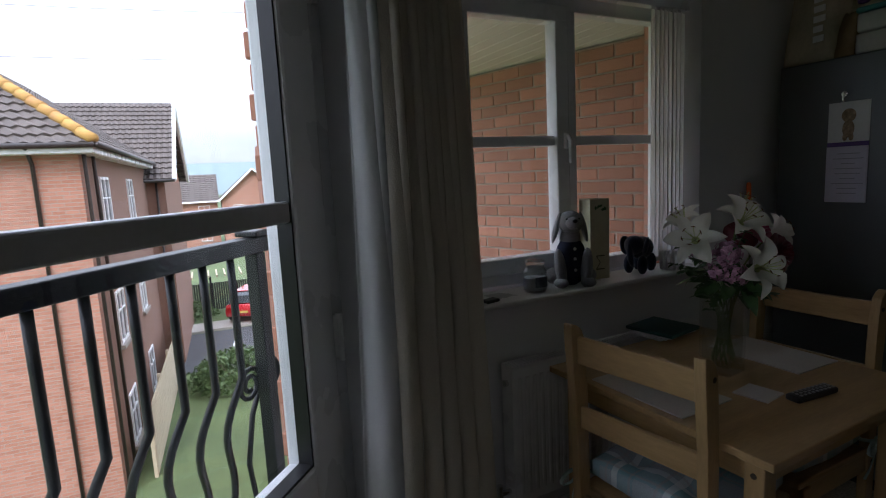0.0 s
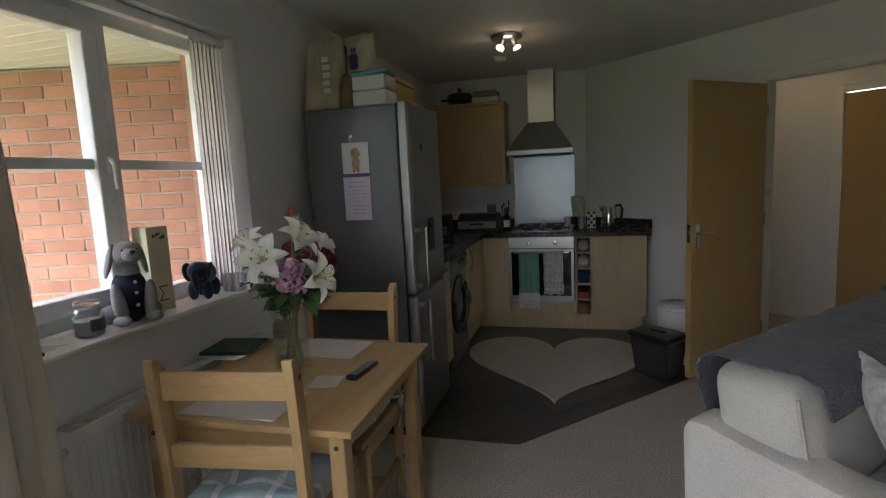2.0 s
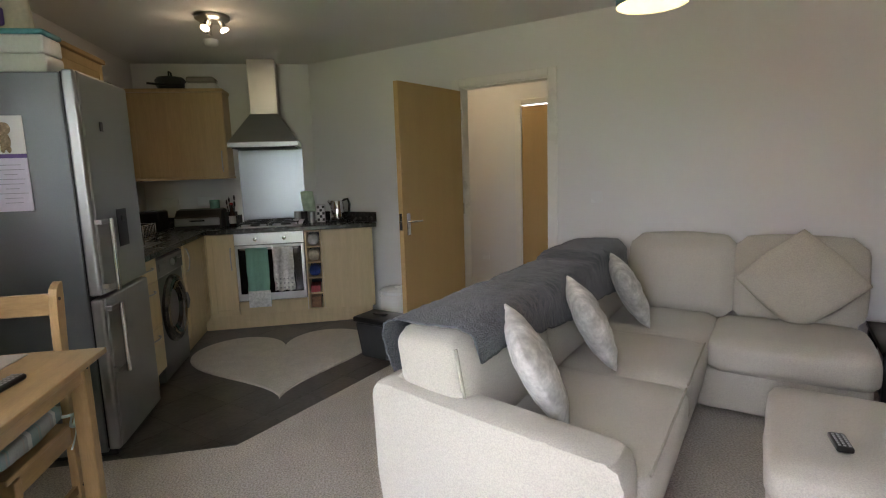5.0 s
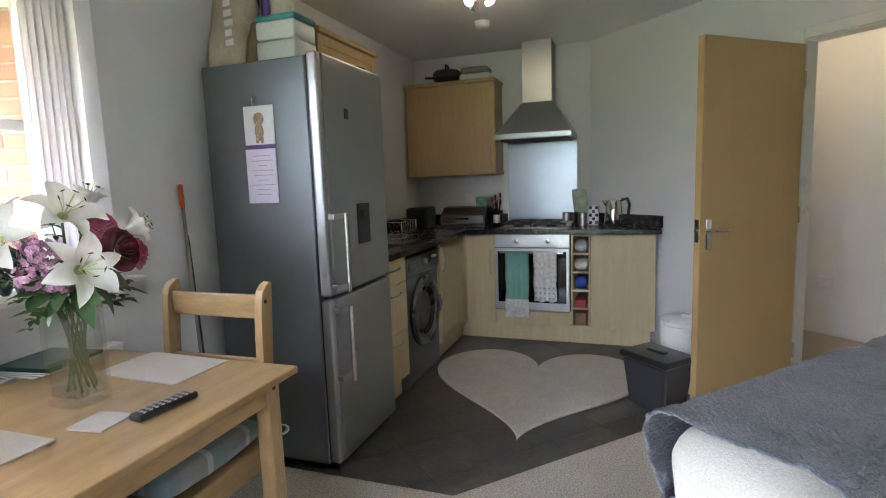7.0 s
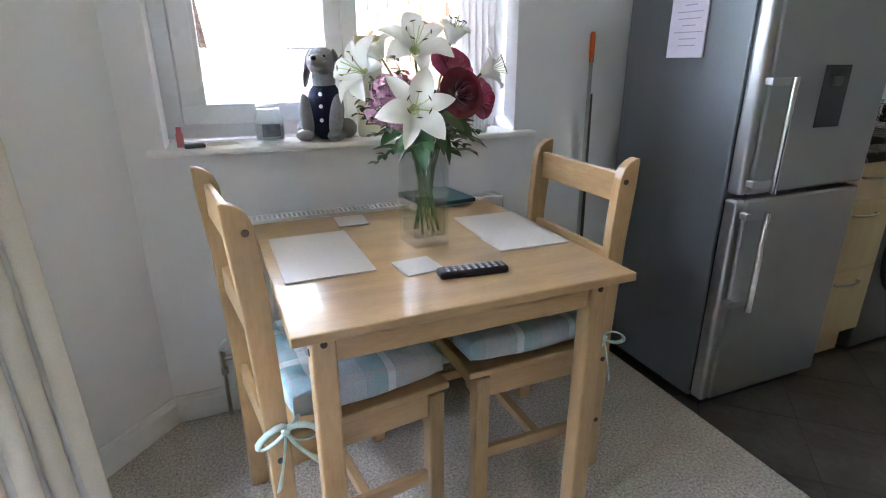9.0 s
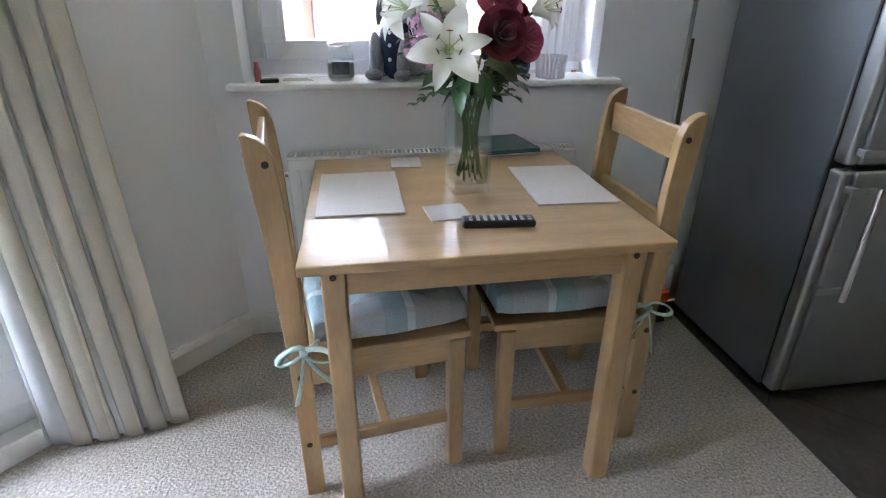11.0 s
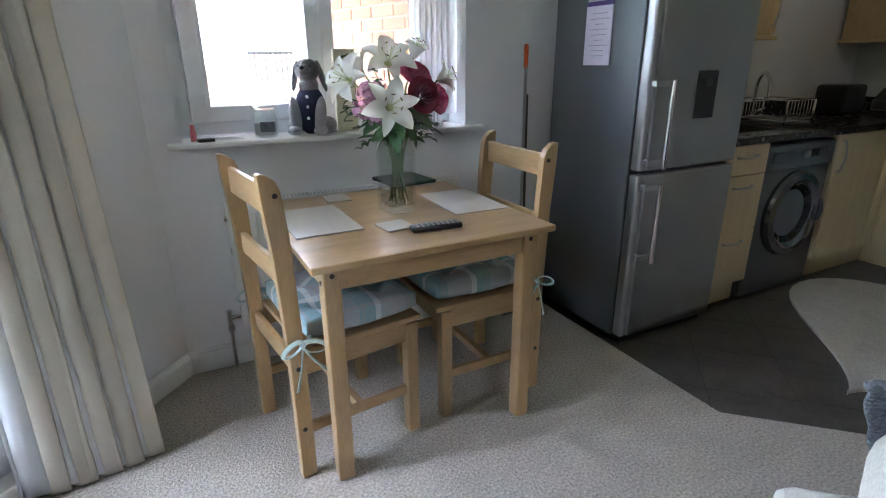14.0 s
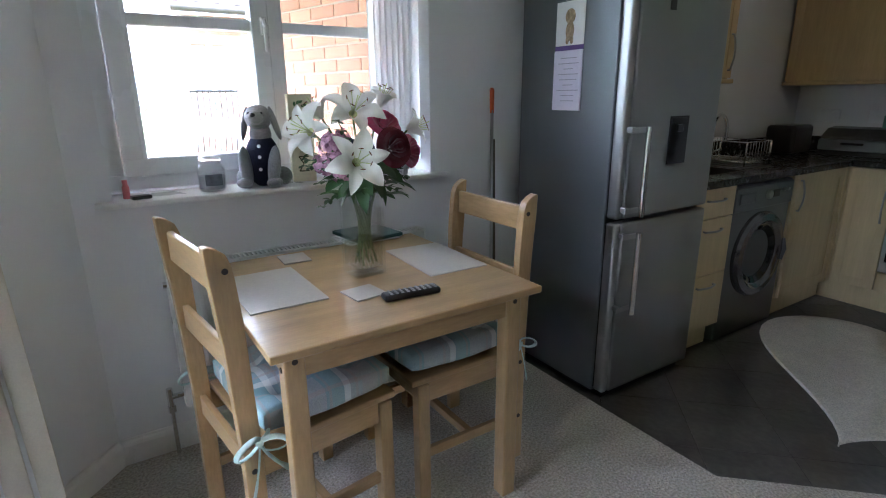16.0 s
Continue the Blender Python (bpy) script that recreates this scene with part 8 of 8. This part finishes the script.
# far terraces
for k, (x, y, yaw, w, gab) in enumerate(((-7.5, 64, -4, 13.5, False), (6.2, 60.5, -4, 6.4, True), (12.8, 62, -4, 16, False), (-24, 68, -4, 16, True))):
    hs = thing("terraced_house", pose(x, y, GZ, 0, 0, yaw), "far red brick terraced house with grey roof", "house", "far terrace")
    bm = B()
    box(bm, (0, 0, -0.1), (w, 8, 5.2))
    part("wall", bm, BRICKFAR, hs)
    FARTILE = TILE
    bm = B()
    if gab:
        for a, b, c, d in (((-0.3, -0.4, 5.1), (-0.3, 8, 5.1), (w / 2, 8, 8.2), (w / 2, -0.4, 8.2)), ((w + 0.3, -0.4, 5.1), (w + 0.3, 8, 5.1), (w / 2, 8, 8.2), (w / 2, -0.4, 8.2))):
            roof_slope(bm, a, b, c, d, 14, 10)
    else:
        roof_slope(bm, (-0.2, -0.4, 5.1), (w + 0.2, -0.4, 5.1), (w + 0.2, 4, 8.0), (-0.2, 4, 8.0), 14, 24)
        roof_slope(bm, (-0.2, 8.4, 5.1), (w + 0.2, 8.4, 5.1), (w + 0.2, 4, 8.0), (-0.2, 4, 8.0), 14, 24)
    part("roof", bm, FARTILE, hs)
    if gab:
        bm = B()
        vs = [bm.verts.new(p) for p in ((0, 0.01, 5.2), (w, 0.01, 5.2), (w / 2, 0.01, 8.1))]
        f = bm.faces.new(vs)
        r = bmesh.ops.extrude_face_region(bm, geom=[f])["geom"]
        for v in r:
            if isinstance(v, bmesh.types.BMVert):
                v.co.y += 0.3
        part("gable", bm, BRICKFAR, hs)
        for s in (0, 1):
            bm = B()
            tube(bm, [(w * s + (0.3 if s else -0.3), -0.42, 5.1), (w / 2, -0.42, 8.25)], 0.10, 6)
            part("bargeboard", bm, UPVC, hs)
    else:
        bm = B()
        box(bm, (-0.2, -0.45, 4.98), (w + 0.2, -0.38, 5.14))
        part("fascia", bm, UPVC, hs)
    n_w = max(2, int(w / 2.6))
    for i in range(n_w):
        for z in (0.9, 3.4):
            ext_window(hs, pose((i + 0.5) * w / n_w, 0, z), 1.1, 1.25)
# distant moor; the haze over it is painted into its blue-grey colour
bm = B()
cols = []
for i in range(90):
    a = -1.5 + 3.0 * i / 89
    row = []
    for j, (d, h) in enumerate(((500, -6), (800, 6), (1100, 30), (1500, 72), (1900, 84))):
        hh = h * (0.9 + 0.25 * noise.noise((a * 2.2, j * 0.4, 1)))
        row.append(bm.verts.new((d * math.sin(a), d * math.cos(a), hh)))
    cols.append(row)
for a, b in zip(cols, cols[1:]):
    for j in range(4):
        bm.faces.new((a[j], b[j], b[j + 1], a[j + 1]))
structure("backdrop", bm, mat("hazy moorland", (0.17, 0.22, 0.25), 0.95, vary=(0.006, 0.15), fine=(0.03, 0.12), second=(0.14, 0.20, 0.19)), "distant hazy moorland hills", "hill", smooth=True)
# overhead cables
for k, (p, q) in enumerate((((-30, 40, 13.2), (40, 46, 20)), ((-30, 40, 11.6), (40, 46, 17.8)), ((-30, 42, 9.6), (40, 48, 14.2)), ((-30, 40, 17.5), (40, 46, 26.5)))):
    p, q = Vector(p), Vector(q)
    bm = B()
    tube(bm, [p.lerp(q, t / 10) - Vector((0, 0, 1.2 * math.sin(math.pi * t / 10))) for t in range(11)], 0.018, 5)
    tagged(link("overhead_cable", bm, GUTTER), "dark overhead cable across the sky", "cable", "overhead cables")
# the block across the court, seen through the dining window
ob_ = thing("court_block", pose(3.25, 9.0, 0), "red brick flats across the court with a railed window", "building")
bm = B()
box(bm, (0, 0, GZ - 0.1), (7, 6, 2.35))
part("wall", bm, BRICKFAR, ob_)
bm = B()
roof_slope(bm, (-0.12, -0.35, 2.4), (7.3, -0.35, 2.4), (7.3, 3.2, 4.6), (-0.12, 3.2, 4.6), 14, 30)
part("roof", bm, TILE, ob_)
bm = B()
tube(bm, [(-0.12, -0.40, 2.38), (7.3, -0.40, 2.38)], 0.055, 8)
part("gutter", bm, GUTTER, ob_, smooth=True)
ext_window(ob_, pose(0.34, 0, 0.45), 0.6, 1.6)
bm = B()
for z in (0.55, 1.38):
    tube(bm, [(0.0, -0.18, z), (0.62, -0.18, z)], 0.018, 6)
for k in range(9):
    x = 0.02 + 0.0725 * k
    tube(bm, [(x, -0.18, 1.38), (x, -0.18, 1.0), (x, -0.26, 0.8), (x, -0.18, 0.56)], 0.009, 6)
part("railing", bm, IRON, ob_, "black iron railing")

# ---- pieces of floors and walls ----
def clip(poly, a, b):
    """The part of a convex polygon left of the line a-b."""
    out = []
    for p, q in zip(poly, poly[1:] + poly[:1]):
        sp = (b[0] - a[0]) * (p[1] - a[1]) - (b[1] - a[1]) * (p[0] - a[0])
        sq = (b[0] - a[0]) * (q[1] - a[1]) - (b[1] - a[1]) * (q[0] - a[0])
        if sp >= 0:
            out.append(p)
        if (sp > 0 and sq < 0) or (sp < 0 and sq > 0):
            t = sp / (sp - sq)
            out.append((p[0] + (q[0] - p[0]) * t, p[1] + (q[1] - p[1]) * t))
    return out


edge = list(reversed(VIN))
TS = 0.333
for i in range(-2, 24):
    for j in range(-2, 24):
        u0, v0_ = 2.0 + i * TS, 0.6 + j * TS
        poly = [uv(u0 + 0.0015, v0_ + 0.0015), uv(u0 + 0.0015, v0_ + TS - 0.0015), uv(u0 + TS - 0.0015, v0_ + TS - 0.0015), uv(u0 + TS - 0.0015, v0_ + 0.0015)]
        area = sum(p[0] * q[1] - p[1] * q[0] for p, q in zip(poly, poly[1:] + poly[:1]))
        if area < 0:
            poly.reverse()
        for p, q in zip(edge, edge[1:] + edge[:1]):
            e_area = sum(a[0] * b[1] - a[1] * b[0] for a, b in zip(edge, edge[1:] + edge[:1]))
            if len(poly) < 3:
                break
            poly = clip(poly, p, q) if e_area > 0 else clip(poly, q, p)
        if len(poly) < 3 or abs(sum(p[0] * q[1] - p[1] * q[0] for p, q in zip(poly, poly[1:] + poly[:1]))) < 0.002:
            continue
        cx_, cy_ = sum(p[0] for p in poly) / len(poly), sum(p[1] for p in poly) / len(poly)
        bm = B()
        prism(bm, [(p[0] - cx_, p[1] - cy_) for p in poly], -0.0055, -0.0042)
        t_ = part("tile", bm, VINYL, vinyl_floor)
        t_.location = (cx_, cy_, 0)

bm = B()
box(bm, (0, -0.018, 0), (0.2145, 0.0, 0.0645), 0.003, 1)
brick_mesh = link("brick", bm, BRICK)
brick_mesh.parent = wing
first = True
bm = B()
box(bm, (0, -0.018, 0), (0.102, 0.0, 0.0645), 0.003, 1)
half = link("brick", bm, BRICK)
half_mesh = half.data
bpy.data.objects.remove(half)
rb = random.Random(9)
for c in range(18):
    z = 0.80 + 0.075 * c - 0.035
    if z + 0.065 > 2.118:
        break
    x = 0.003 - (0.1125 if c % 2 else 0)
    while x < WL - 0.02:
        full = x >= 0 and x + 0.2145 <= WL
        data = brick_mesh.data if full else half_mesh
        xx = x if full else max(0.003, x)
        if first:
            o, first = brick_mesh, False
        else:
            o = bpy.data.objects.new("brick", data)
            scene.collection.objects.link(o)
            o.parent = wing
        o.location = (xx + 0.001 * rb.random(), -0.001 + 0.002 * rb.random(), z)
        x += 0.225
for c in range(32):
    z = 0.02 + 0.075 * c
    for k in range(3):
        x = 2.988 + (0.0 if c % 2 else 0.014) + 0.225 * k
        o = bpy.data.objects.new("brick", brick_mesh.data)
        scene.collection.objects.link(o)
        o.parent = outer
        o.matrix_basis = pose(x + 0.2145, 0.795, z, 0, 0, 180)
# boards of the soffit
bm = B()
box(bm, (0, 0, 0), (0.098, 1.70, 0.010), 0.004, 1)
board = link("board", bm, SOF)
board.parent = soffit
board.matrix_basis = pose(2.10, 3.245, 2.124)
for k in range(1, 15):
    o = bpy.data.objects.new("board", board.data)
    scene.collection.objects.link(o)
    o.parent = soffit
    o.matrix_basis = pose(2.10 + 0.1 * k, 3.245, 2.124)
